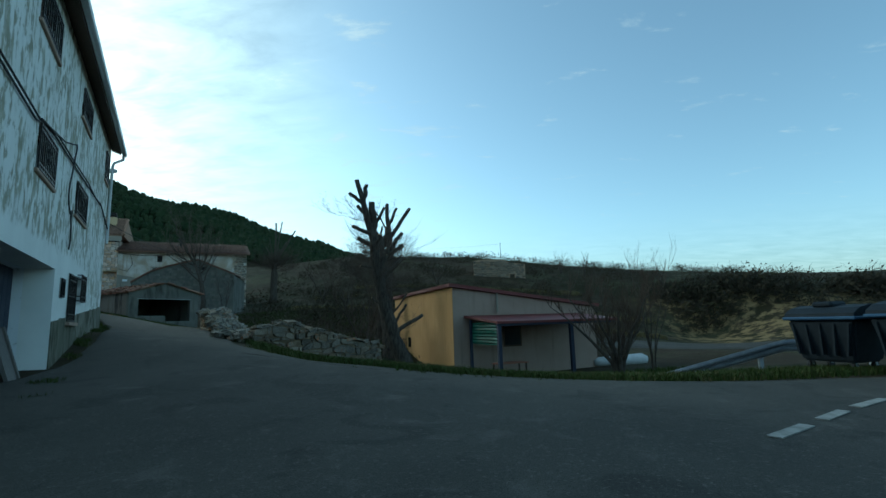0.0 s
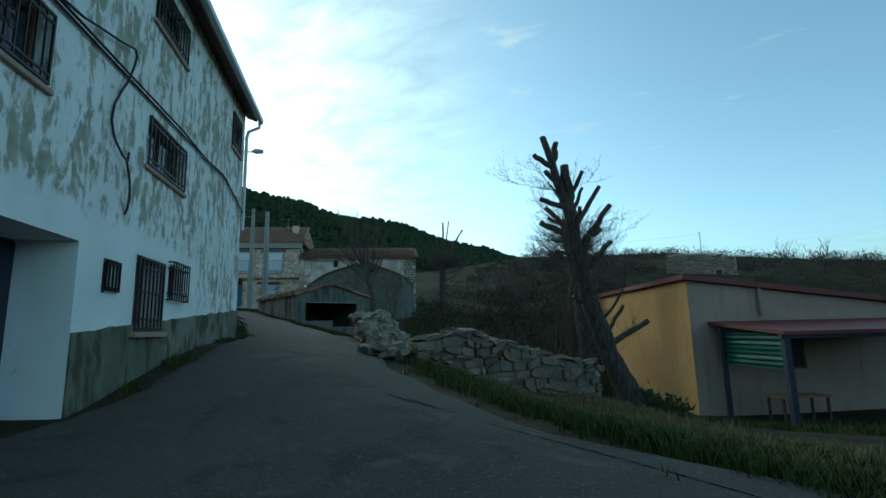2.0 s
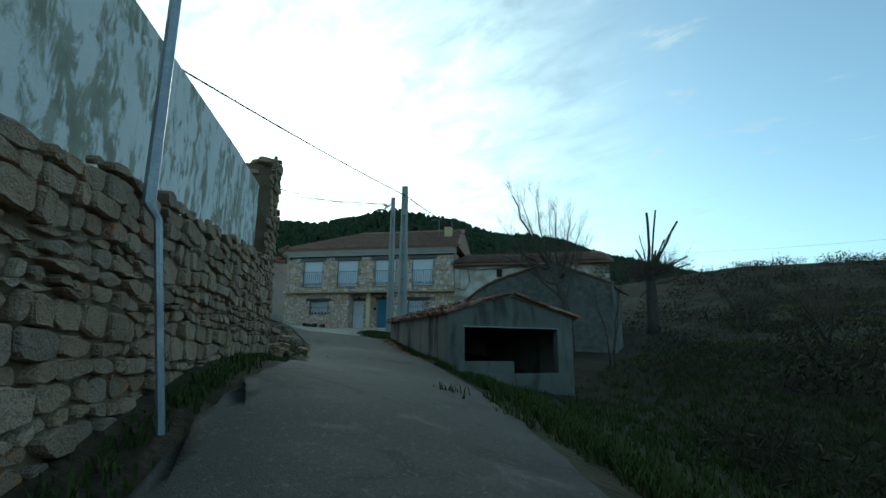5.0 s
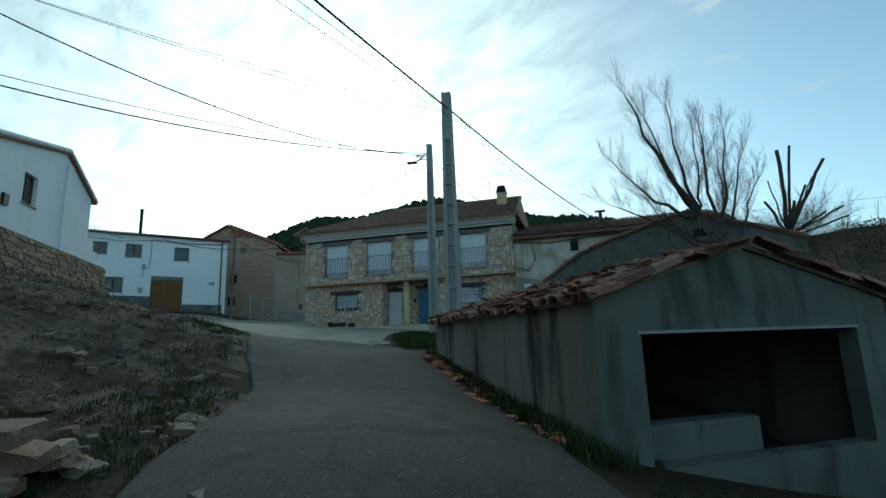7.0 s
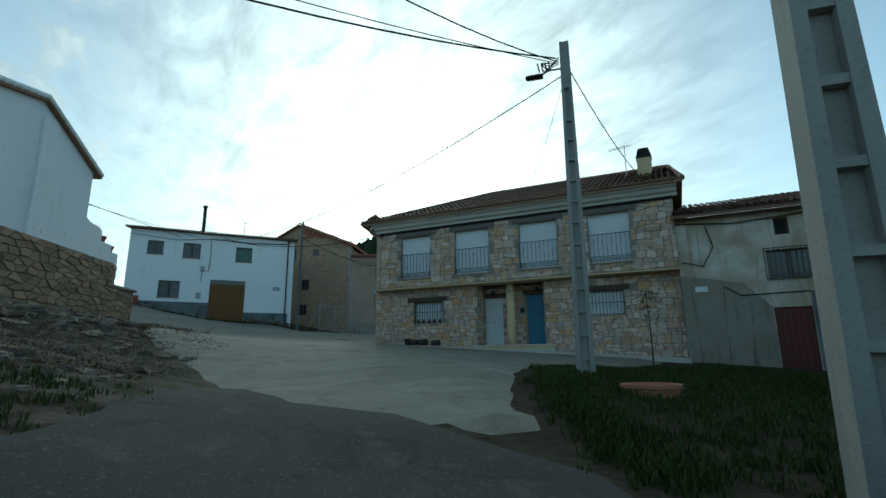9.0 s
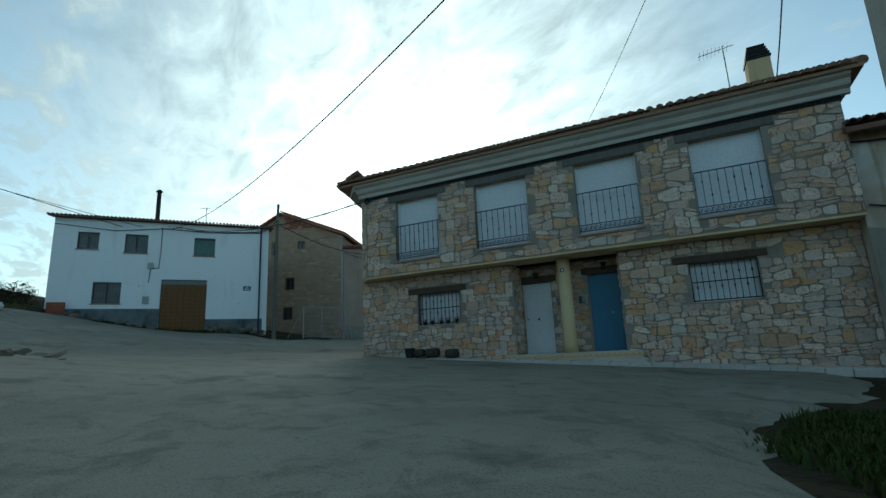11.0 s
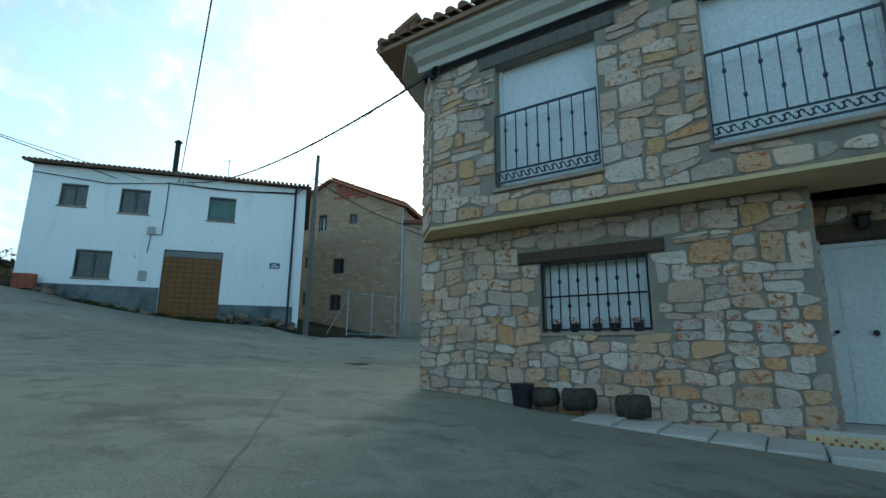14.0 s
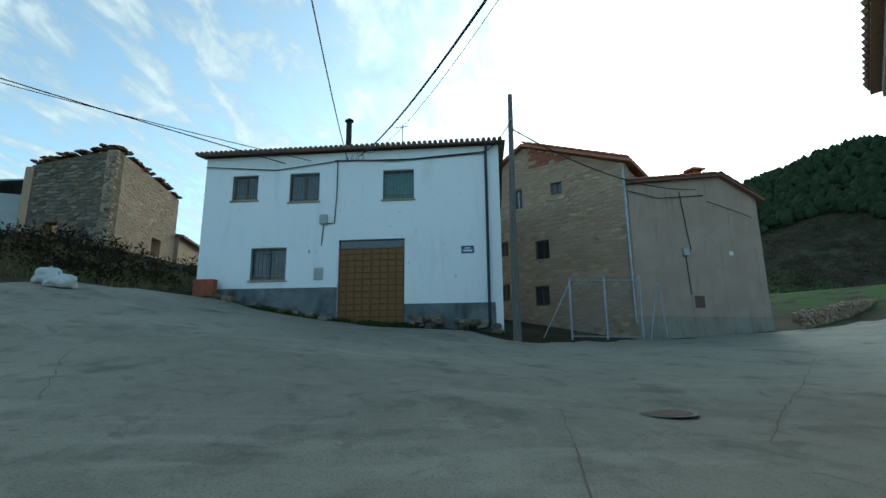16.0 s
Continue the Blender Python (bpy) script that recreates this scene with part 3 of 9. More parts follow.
# ---- the lie of the land ----
LAND_ROAD = [3, -12, 1.0, 3, 1.5, 1.19, 0.8, 6.8, 1.33, -2.7, 11.8, 1.72, -4.8, 14, 1.94, -10.8, 20, 2.68, -13, 21.9, 2.84, -16.5, 24.3, 3.19,
             -20, 26.5, 3.56, -22.3, 27.9, 3.72, -24.6, 29.2, 3.95, -27.4, 30.8, 4.24, -30.6, 32.5, 4.43, -34.5, 34, 4.69, -39.4, 34.6, 5.02, -41.3, 34.6, 5.12]
LAND_VERGE = [-4.84, 10, 1.57, -8.7, 15.9, 2.3, 15, 0, 1.0, 9, 8, 1.0, 10.8, 13, 0.9, 8, 16, 0.55, 1, 11.5, 1.35, 4.5, 13.5, 0.85, -10, 2, 1.4]
LAND_VALLEY = [2, 24.8, -0.5, 8, 22, -0.1, 11, 28, -0.3, 17, 31, -0.2, 20, 38, -0.3, 26, 52, -0.3, 0, 32, 0.1, -0.3, 20.2, 0.2, -0.5, 18.8, 0.7,
               -2, 17.2, 1.05, -3.8, 15.8, 1.75, -1.6, 14.5, 1.35, -1.0, 16.5, 0.95, 0.4, 14.6, 0.95, -2.4, 16.2, 1.3, -6.6, 17.8, 2.2, -6, 24, 0.9, -4, 34, 1.3, -9, 30, 1.4, -5, 50, 4.5]
LAND_MIDDLE = [-15.1, 26.2, 2.75, -14.2, 27.7, 2.3, -13.4, 29.6, 2.0, -20.6, 29, 3.65, -18, 33, 3.1, -13.5, 34, 2.9, -29.7, 44.2, 4.2, -24, 47.5, 3.8, -27, 34.9, 4.15,
               -23.4, 31.7, 3.9, -31.9, 36.6, 4.4, -42.4, 37.2, 5.08, -38, 39.5, 4.78, -30.3, 44.2, 4.25]
LAND_PLAZA = [-47.5, 37.8, 5.4, -56.4, 37.7, 6.37, -57.4, 37, 6.7, -58, 32, 7.05, -58.9, 26.7, 8.12, -62.4, 44.4, 6.5, -63.4, 51.3, 6.85, -54, 25, 7.85,
              -50, 31.5, 6.15, -65, 19, 11.2, -62, 12, 11, -70, 60, 8.2, -50, 50, 5.9]
LAND_SLOPE = [-36, 23.6, 5.95, -42.5, 26.7, 5.75, -46, 28.2, 5.75, -28.5, 28.2, 4.1, -23, 24.3, 4.5, -26, 22, 5.6, -19.2, 24.2, 3.35, -16.3, 21.4, 3.1, -18, 17, 4.6, -12, 13, 3.6, -30, 14, 7.2]
LAND_HILL = [7, 71, 8.0, 3, 92, 14.0, 33, 57, 5.2, -20, 95, 15.5, 40, 66, 6.4, 44, 40, 1.4, 27.5, 54, 0.6, 30, 56.5, 4.0, -40, 80, 11, 30, 10, 0.6]
SPOTS = np.array(LAND_ROAD + LAND_VERGE + LAND_VALLEY + LAND_MIDDLE + LAND_PLAZA + LAND_SLOPE + LAND_HILL, float).reshape(-1, 3)


def kernel(d):
    return np.sqrt(d * d + 1.5)


n_spots = len(SPOTS)
k_mat = np.zeros((n_spots + 3, n_spots + 3))
k_mat[:n_spots, :n_spots] = kernel(np.hypot(SPOTS[:, None, 0] - SPOTS[None, :, 0], SPOTS[:, None, 1] - SPOTS[None, :, 1]))
k_mat[:n_spots, n_spots:] = np.c_[np.ones(n_spots), SPOTS[:, :2]]
k_mat[n_spots:, :n_spots] = k_mat[:n_spots, n_spots:].T
k_sol = np.linalg.solve(k_mat, np.r_[SPOTS[:, 2], 0, 0, 0])
MIDDLE = (-20.0, 25.0)
BEARINGS = [-180, -90, 0, 40, 60, 85, 95, 100, 106, 114, 123, 129, 136, 143, 151, 156, 165, 180]
CRESTS = [35, 15, 12, 14, 18, 24, 33, 40, 52, 66, 75, 84, 88, 82, 75, 65, 48, 35]


def smooth01(x):
    x = np.clip(x, 0, 1)
    return x * x * (3 - 2 * x)


def land(x, y):
    """The ground's height at arrays of x and y."""
    x, y = np.atleast_1d(np.asarray(x, float)), np.atleast_1d(np.asarray(y, float))
    r, b = np.hypot(x - MIDDLE[0], y - MIDDLE[1]), np.degrees(np.arctan2(y - MIDDLE[1], x - MIDDLE[0]))
    near = np.zeros_like(x)
    for i in range(n_spots):
        near += k_sol[i] * kernel(np.hypot(x - SPOTS[i, 0], y - SPOTS[i, 1]))
    near += k_sol[n_spots] + k_sol[n_spots + 1] * x + k_sol[n_spots + 2] * y
    near = np.clip(near, -2.0, 18.0)
    crest = np.interp(b, BEARINGS, CRESTS)
    rough = np.array([noise.noise((p / 45.0, q / 45.0, 0.3)) * 5 + noise.noise((p / 14.0, q / 14.0, 2.3)) * 1.5 if s > 70 else 0.0 for p, q, s in zip(x, y, r)])
    far = 8 + (crest - 8) * smooth01((r - 95) / 215.0) + rough * smooth01((r - 85) / 80.0)
    far = np.where(r > 330, far * (1 - 0.5 * smooth01((r - 330) / 900.0)), far)
    return near + (far - near) * smooth01((r - 66) / 55.0)


def land1(x, y):
    return float(land([x], [y])[0])


def make_land():
    radii = [0.0]
    while radii[-1] < 4500:
        r = radii[-1]
        radii.append(r + (0.8 if r < 52 else 0.8 + (r - 52) * 0.06))
    turns = 440
    ang = np.linspace(0, 2 * np.pi, turns, endpoint=False)
    rr = np.array(radii[1:])
    X = (MIDDLE[0] + rr[:, None] * np.cos(ang)).ravel()
    Y = (MIDDLE[1] + rr[:, None] * np.sin(ang)).ravel()
    Z = land(X, Y)
    verts = [(*MIDDLE, land1(*MIDDLE))] + list(zip(X.tolist(), Y.tolist(), Z.tolist()))
    faces = [(0, 1 + k, 1 + (k + 1) % turns) for k in range(turns)]
    for i in range(len(rr) - 1):
        a, b = 1 + i * turns, 1 + (i + 1) * turns
        faces += [(a + k, b + k, b + (k + 1) % turns, a + (k + 1) % turns) for k in range(turns)]
    me = bpy.data.meshes.new("ground")
    me.from_pydata(verts, [], faces)
    me.materials.append(EARTH)
    me.shade_smooth()
    ob = new("ground", me)
    tagged(ob, "dry earth and rough winter grass rising into hills", "ground", kind="structure")


make_land()


def resample(line, n):
    p = np.array(line, float)
    d = np.r_[0, np.cumsum(np.hypot(*np.diff(p, axis=0).T))]
    t = np.linspace(0, d[-1], n)
    return np.c_[np.interp(t, d, p[:, 0]), np.interp(t, d, p[:, 1])]


def soften(p, times=3):
    for _ in range(times):
        q = p.copy()
        q[1:-1] = (p[:-2] + 2 * p[1:-1] + p[2:]) / 4
        p = q
    return p


def sheet(name, left, right, mat, label, category, n=150, m=30, lift=0.05, ragged=0.06):
    """A paved sheet lofted between two edge lines, laid on the land, its rims turned down."""
    a, b = soften(resample(left, n)), soften(resample(right, n))
    rnd = random.Random(name)
    for e in (a, b):
        shift = np.array([rnd.uniform(-ragged, ragged) for _ in range(n)])
        d = np.gradient(e, axis=0)
        d /= np.hypot(d[:, 0], d[:, 1])[:, None]
        e[1:-1] += (np.stack([-d[:, 1], d[:, 0]], 1) * shift[:, None])[1:-1]
    w = np.linspace(0, 1, m)
    P = a[:, None, :] * (1 - w)[None, :, None] + b[:, None, :] * w[None, :, None]
    X, Y = P[..., 0].ravel(), P[..., 1].ravel()
    Z = (land(X, Y) + lift).reshape(n, m)
    Z[:, 0] -= 0.12
    Z[:, -1] -= 0.12
    Z[0] -= 0.12
    Z[-1] -= 0.12
    me = bpy.data.meshes.new(name)
    me.from_pydata(list(zip(X.tolist(), Y.tolist(), Z.ravel().tolist())), [], [(i * m + k, i * m + k + 1, (i + 1) * m + k + 1, (i + 1) * m + k) for i in range(n - 1) for k in range(m - 1)])
    me.materials.append(mat)
    me.shade_smooth()
    return tagged(new(name, me), label, category, kind="structure")


ROAD_LEFT = [(-8, -26), (-6, -12), (-4.5, 1), (-4.2, 7), (-5.2, 11.0), (-6.9, 13.7), (-8.9, 16.5), (-11.4, 18.5), (-15.2, 21.7), (-19.2, 24.4), (-24.0, 26.2), (-27.4, 27.5), (-28.6, 28.6)]
ROAD_RIGHT = [(22, -26), (21, -6), (17, 5), (12.5, 11.3), (7, 10.5), (4.3, 9.8), (2.0, 9.7), (0.3, 10.7), (-0.9, 11.7), (-2.7, 13.5), (-4.7, 15.9), (-6.8, 18.3), (-10.2, 21.6), (-13.6, 24.6), (-17.4, 26.8), (-20.8, 28.4), (-22.6, 29.6)]
sheet("road", ROAD_LEFT, ROAD_RIGHT, ASPHALT, "worn grey asphalt village lane with ragged edges", "road", 200, 40)
PLAZA_EDGE = [(-22.2, 29.2), (-24.3, 30.6), (-26.6, 32.6), (-28.5, 34.8), (-29.2, 37.2), (-29.2, 40.2), (-30.3, 43.6), (-33.0, 42.9), (-38.0, 40.1), (-41.6, 38.2), (-43.6, 39.2), (-48.3, 43.8), (-50.0, 48.5), (-52, 56), (-54, 66),
              (-64, 66), (-63.4, 52), (-62.4, 44.2), (-58.4, 40.8), (-56.4, 37.6), (-57.3, 36.5), (-58.2, 31.9), (-58.9, 26.6), (-56.6, 25.0), (-53.4, 24.2), (-48.0, 25.4), (-43.4, 26.4), (-38.5, 26.8), (-33.6, 26.9), (-30.2, 27.3), (-28.6, 27.8), (-26.5, 27.4), (-25.0, 27.7), (-24.6, 28.5), (-24.1, 29.3)]


def filled(name, edge, mat, label, category, step=0.8, lift=0.075):
    """A paved sheet that fills an outline, laid on the land, its rim turned down."""
    p = np.array(edge + edge[:1], float)
    d = np.r_[0, np.cumsum(np.hypot(*np.diff(p, axis=0).T))]
    n = int(d[-1] / 0.5)
    t = np.linspace(0, d[-1], n, endpoint=False)
    rim = np.c_[np.interp(t, d, p[:, 0]), np.interp(t, d, p[:, 1])]
    for _ in range(2):
        rim = (np.roll(rim, 1, 0) + 2 * rim + np.roll(rim, -1, 0)) / 4
    rnd = random.Random(name)
    rim += np.array([[rnd.uniform(-0.06, 0.06), rnd.uniform(-0.06, 0.06)] for _ in range(n)])
    pts = [Vector(q) for q in rim]

    def inside(x, y):
        c = False
        for i in range(n):
            (x0, y0), (x1, y1) = rim[i], rim[i - 1]
            if (y0 > y) != (y1 > y) and x < (x1 - x0) * (y - y0) / (y1 - y0) + x0:
                c = not c
        return c
    for x in np.arange(rim[:, 0].min(), rim[:, 0].max(), step):
        for y in np.arange(rim[:, 1].min(), rim[:, 1].max(), step):
            if inside(x, y) and np.min(np.hypot(rim[:, 0] - x, rim[:, 1] - y)) > step * 0.5:
                pts.append(Vector((x, y)))
    v, e, f, *_ = delaunay_2d_cdt(pts, [(i, (i + 1) % n) for i in range(n)], [], 1, 1e-4)
    vx = np.array([(q[0], q[1]) for q in v])
    z = land(vx[:, 0], vx[:, 1]) + lift
    z[:n] -= 0.12
    me = bpy.data.meshes.new(name)
    me.from_pydata([(a, b, c) for (a, b), c in zip(vx.tolist(), z.tolist())], [], [tuple(q) for q in f])
    me.materials.append(mat)
    me.shade_smooth()
    return tagged(new(name, me), label, category, kind="structure")


filled("pavement", PLAZA_EDGE, PLAZA, "pale worn concrete square with cracks", "pavement")

# ---- stonework ----
def clip(poly, nx, ny, c):
    """Keeps the part of a convex outline where nx*x + ny*y <= c."""
    out = []
    for i, p in enumerate(poly):
        q = poly[(i + 1) % len(poly)]
        a, b = nx * p[0] + ny * p[1] - c, nx * q[0] + ny * q[1] - c
        if a <= 0:
            out.append(p)
        if (a < 0 < b) or (b < 0 < a):
            t = a / (a - b)
            out.append((p[0] + t * (q[0] - p[0]), p[1] + t * (q[1] - p[1])))
    return out


def stone_outlines(x0, x1, z0, z1, holes, size, seed, flat=0.64, gap=0.0075, top=None, drop=0.0, waver=0.3):
    """Outlines of rough stones that fill a stretch of wall round its openings."""
    rnd = random.Random(seed)
    sx, sz = size / math.sqrt(flat), size * math.sqrt(flat)
    seeds, rows = [], int((z1 - z0) / sz) + 2
    for r in range(-1, rows + 1):
        for c in range(-1, int((x1 - x0) / sx) + 2):
            x = x0 + (c + 0.5 * (r % 2) + rnd.uniform(0.12, 0.88)) * sx
            z = z0 + (r + 0.5 + rnd.uniform(-waver, waver)) * sz
            if rnd.random() >= drop:
                seeds.append((x, z))
    bins = {}
    for i, (x, z) in enumerate(seeds):
        bins.setdefault((int(x // (2 * sx)), int(z // (2 * sz))), []).append(i)
    outs = []
    for i, (x, z) in enumerate(seeds):
        if not (x0 < x < x1 and z0 < z < z1) or any(a < x < b and lo < z < hi for a, b, lo, hi in holes):
            continue
        if top and z > top(x):
            continue
        poly = [(max(x0, x - 3 * sx), max(z0, z - 3 * sz)), (min(x1, x + 3 * sx), max(z0, z - 3 * sz)), (min(x1, x + 3 * sx), min(z1, z + 3 * sz)), (max(x0, x - 3 * sx), min(z1, z + 3 * sz))]
        bx, bz = int(x // (2 * sx)), int(z // (2 * sz))
        for u in range(bx - 3, bx + 4):
            for w in range(bz - 3, bz + 4):
                for j in bins.get((u, w), ()):
                    if j == i:
                        continue
                    ex, ez = (seeds[j][0] - x) * flat, (seeds[j][1] - z) / flat
                    n = math.hypot(ex * flat, ez / flat) or 1e-9
                    nx, nz = ex * flat / n, ez / flat / n
                    mx, mz = (seeds[j][0] + x) / 2, (seeds[j][1] + z) / 2
                    poly = clip(poly, nx, nz, nx * mx + nz * mz - gap)
                    if len(poly) < 3:
                        break
        for a, b, lo, hi in holes:
            if poly and any(a < p[0] < b and lo < p[1] < hi for p in poly) or (len(poly) > 2 and max(p[0] for p in poly) > a and min(p[0] for p in poly) < b and max(p[1] for p in poly) > lo and min(p[1] for p in poly) < hi):
                away = max(((a - x, (1, 0, a)), (x - b, (-1, 0, -b)), (lo - z, (0, 1, lo)), (z - hi, (0, -1, -hi))))
                poly = clip(poly, away[1][0], away[1][1], away[1][2] - 0.004)
        if len(poly) >= 3:
            area = abs(sum(p[0] * q[1] - q[0] * p[1] for p, q in zip(poly, poly[1:] + poly[:1]))) / 2
            if area > 0.004:
                outs.append(poly)
    return outs


def coursed_outlines(x0, x1, z0, z1, holes, seed, high=(0.11, 0.27), wide=(0.14, 0.5), gap=0.009, wild=1.0):
    """Outlines of roughly squared stones in wavering courses, round the openings."""
    rnd = random.Random(seed)
    outs, z, row = [], z0, 0

    def wave(x, r):
        return 0.085 * wild * noise.noise((x * 1.3, r * 7.1, seed * 0.37)) + (wild - 1.0) * 0.11 * noise.noise((x * 4.3, r * 3.7, seed * 0.71))
    while z < z1 - 0.05:
        h = min(rnd.uniform(*high), z1 - z)
        x = x0 + (0 if row % 2 else -rnd.uniform(0.05, 0.2))
        while x < x1 - 0.02:
            w = rnd.uniform(*wide) * (0.75 + h * 1.6)
            xa, xb = max(x, x0), min(x + w, x1)
            x += w
            if xb - xa < 0.05:
                continue
            lo0, lo1 = z + wave(xa, row), z + wave(xb, row)
            hi0, hi1 = z + h + wave(xa, row + 1), z + h + wave(xb, row + 1)
            pieces = [(0.0, 1.0)]
            if h > 0.19 and rnd.random() < 0.22 * wild:
                k = rnd.uniform(0.4, 0.62)
                pieces = [(0.0, k), (k, 1.0)]
            for ka, kb in pieces:
                la, lb = lo0 + (hi0 - lo0) * ka + gap, lo1 + (hi1 - lo1) * ka + gap
                ha, hb = lo0 + (hi0 - lo0) * kb - gap, lo1 + (hi1 - lo1) * kb - gap
                j = [rnd.uniform(-0.3, 1.0) * (0.034 if wild <= 1.0 else 0.024) for _ in range(8)]
                a, b = xa + gap, xb - gap
                poly = [(a + j[0], la + j[1]), ((a + b) / 2, (la + lb) / 2 - rnd.uniform(0, 0.006)), (b - j[2], lb + j[3]), (b - j[4], hb - j[5]), ((a + b) / 2, (ha + hb) / 2 + rnd.uniform(0, 0.006)), (a + j[6], ha - j[7])]
                for i in sorted(rnd.sample((0, 2, 3, 5), rnd.choice((0, 1, 1, 1) if wild <= 1.0 else (1, 1, 2, 2, 3))), reverse=True):
                    cut = rnd.uniform(0.15, 0.4) if wild <= 1.0 else rnd.uniform(0.1, 0.3)
                    p, q, r = poly[i - 1], poly[i], poly[(i + 1) % len(poly)]
                    poly[i:i + 1] = [(q[0] + (p[0] - q[0]) * cut, q[1] + (p[1] - q[1]) * cut), (q[0] + (r[0] - q[0]) * cut, q[1] + (r[1] - q[1]) * cut)]
                cx, cz = (a + b) / 2, (la + ha + lb + hb) / 4
                if any(u < cx < v and lo < cz < hi for u, v, lo, hi in holes):
                    continue
                poly = [(min(max(u, x0), x1), min(max(v, z0), z1)) for u, v in poly]
                for u, v, lo, hi in holes:
                    if len(poly) > 2 and max(p[0] for p in poly) > u and min(p[0] for p in poly) < v and max(p[1] for p in poly) > lo and min(p[1] for p in poly) < hi:
                        away = max(((u - cx, (1, 0, u)), (cx - v, (-1, 0, -v)), (lo - cz, (0, 1, lo)), (cz - hi, (0, -1, -hi))))
                        poly = clip(poly, away[1][0], away[1][1], away[1][2] - 0.004)
                if len(poly) > 2 and abs(sum(p[0] * q[1] - q[0] * p[1] for p, q in zip(poly, poly[1:] + poly[:1]))) / 2 > 0.003:
                    outs.append(poly)
        z, row = z + h, row + 1
    return outs


def add_stone(bm, poly, face, proud, rnd):
    """One stone: its rounded outline, set back into the mortar and domed out of it. Out is toward -y."""
    n = len(poly)
    cx, cz = sum(p[0] for p in poly) / n, sum(p[1] for p in poly) / n
    ring = []
    for i, p in enumerate(poly):
        a, b = poly[i - 1], poly[(i + 1) % n]
        for q in (a, b):
            d = math.hypot(q[0] - p[0], q[1] - p[1])
            k = min(0.26, 0.022 / max(d, 1e-6))
            ring.append((p[0] + k * (q[0] - p[0]) + rnd.uniform(-0.006, 0.006), p[1] + k * (q[1] - p[1]) + rnd.uniform(-0.006, 0.006)))
    tx, tz = rnd.uniform(-0.06, 0.06), rnd.uniform(-0.06, 0.06)
    low = [bm.verts.new((x, face + 0.012, z)) for x, z in ring]
    mid = [bm.verts.new((x, face - proud * 0.75, z)) for x, z in ring]
    high = [bm.verts.new((cx + (x - cx) * 0.92, face - proud + tx * (x - cx) + tz * (z - cz) + rnd.uniform(-0.006, 0.006), cz + (z - cz) * 0.92)) for x, z in ring]
    m = len(ring)
    for i in range(m):
        j = (i + 1) % m
        bm.faces.new((low[i], low[j], mid[j], mid[i]))
        bm.faces.new((mid[i], mid[j], high[j], high[i]))
    bm.faces.new(high)


def stone_face(parent, outlines, face, mat, seed, near=None, proud=(0.02, 0.045), singles=300):
    """Lays the outlines on a wall: those for which near() holds as stones of their own, the rest joined."""
    rnd = random.Random(seed)
    rest, count = bmesh.new(), 0
    for poly in outlines:
        c = (sum(p[0] for p in poly) / len(poly), sum(p[1] for p in poly) / len(poly))
        if near and near(*c) and count < singles:
            bm = bmesh.new()
            add_stone(bm, poly, face, rnd.uniform(*proud), rnd)
            part("stone", bm, mat, parent)
            count += 1
        else:
            add_stone(rest, poly, face, rnd.uniform(*proud), rnd)
    if len(rest.faces):
        ob = part("stones", rest, mat, parent)
        ob["kind"] = "stuff"
    else:
        rest.free()


def chipped_block():
    """The faces of a block whose corners are cut off, as numbers of its 24 points."""
    bm = bmesh.new()
    order = [(x, y, z, ax) for x in (-1, 1) for y in (-1, 1) for z in (-1, 1) for ax in range(3)]
    for x, y, z, ax in order:
        p = [x, y, z]
        p[ax] *= 0.7
        bm.verts.new(p)
    bm.verts.index_update()
    bmesh.ops.convex_hull(bm, input=bm.verts[:])
    bm.verts.index_update()
    faces = [tuple(v.index for v in f.verts) for f in bm.faces]
    bm.free()
    return order, faces


BLOCK_POINTS, BLOCK_FACES = chipped_block()


def add_lump(bm, c, size, rnd, turn=0.0, tilt=0.12):
    """One rough block with chipped corners."""
    sx, sy, sz = size
    m = Matrix.Translation(c) @ Euler((rnd.uniform(-tilt, tilt), rnd.uniform(-tilt, tilt), turn + rnd.uniform(-0.25, 0.25))).to_matrix().to_4x4()
    warp = {(x, y, z): Vector([rnd.uniform(0.72, 1.08) for _ in range(3)]) for x in (-1, 1) for y in (-1, 1) for z in (-1, 1)}
    vs = []
    for x, y, z, ax in BLOCK_POINTS:
        w, p = warp[x, y, z], [x, y, z]
        p[ax] *= rnd.uniform(0.5, 0.8)
        vs.append(bm.verts.new(m @ Vector((p[0] * sx / 2 * w.x, p[1] * sy / 2 * w.y, p[2] * sz / 2 * w.z))))
    for f in BLOCK_FACES:
        bm.faces.new([vs[i] for i in f])


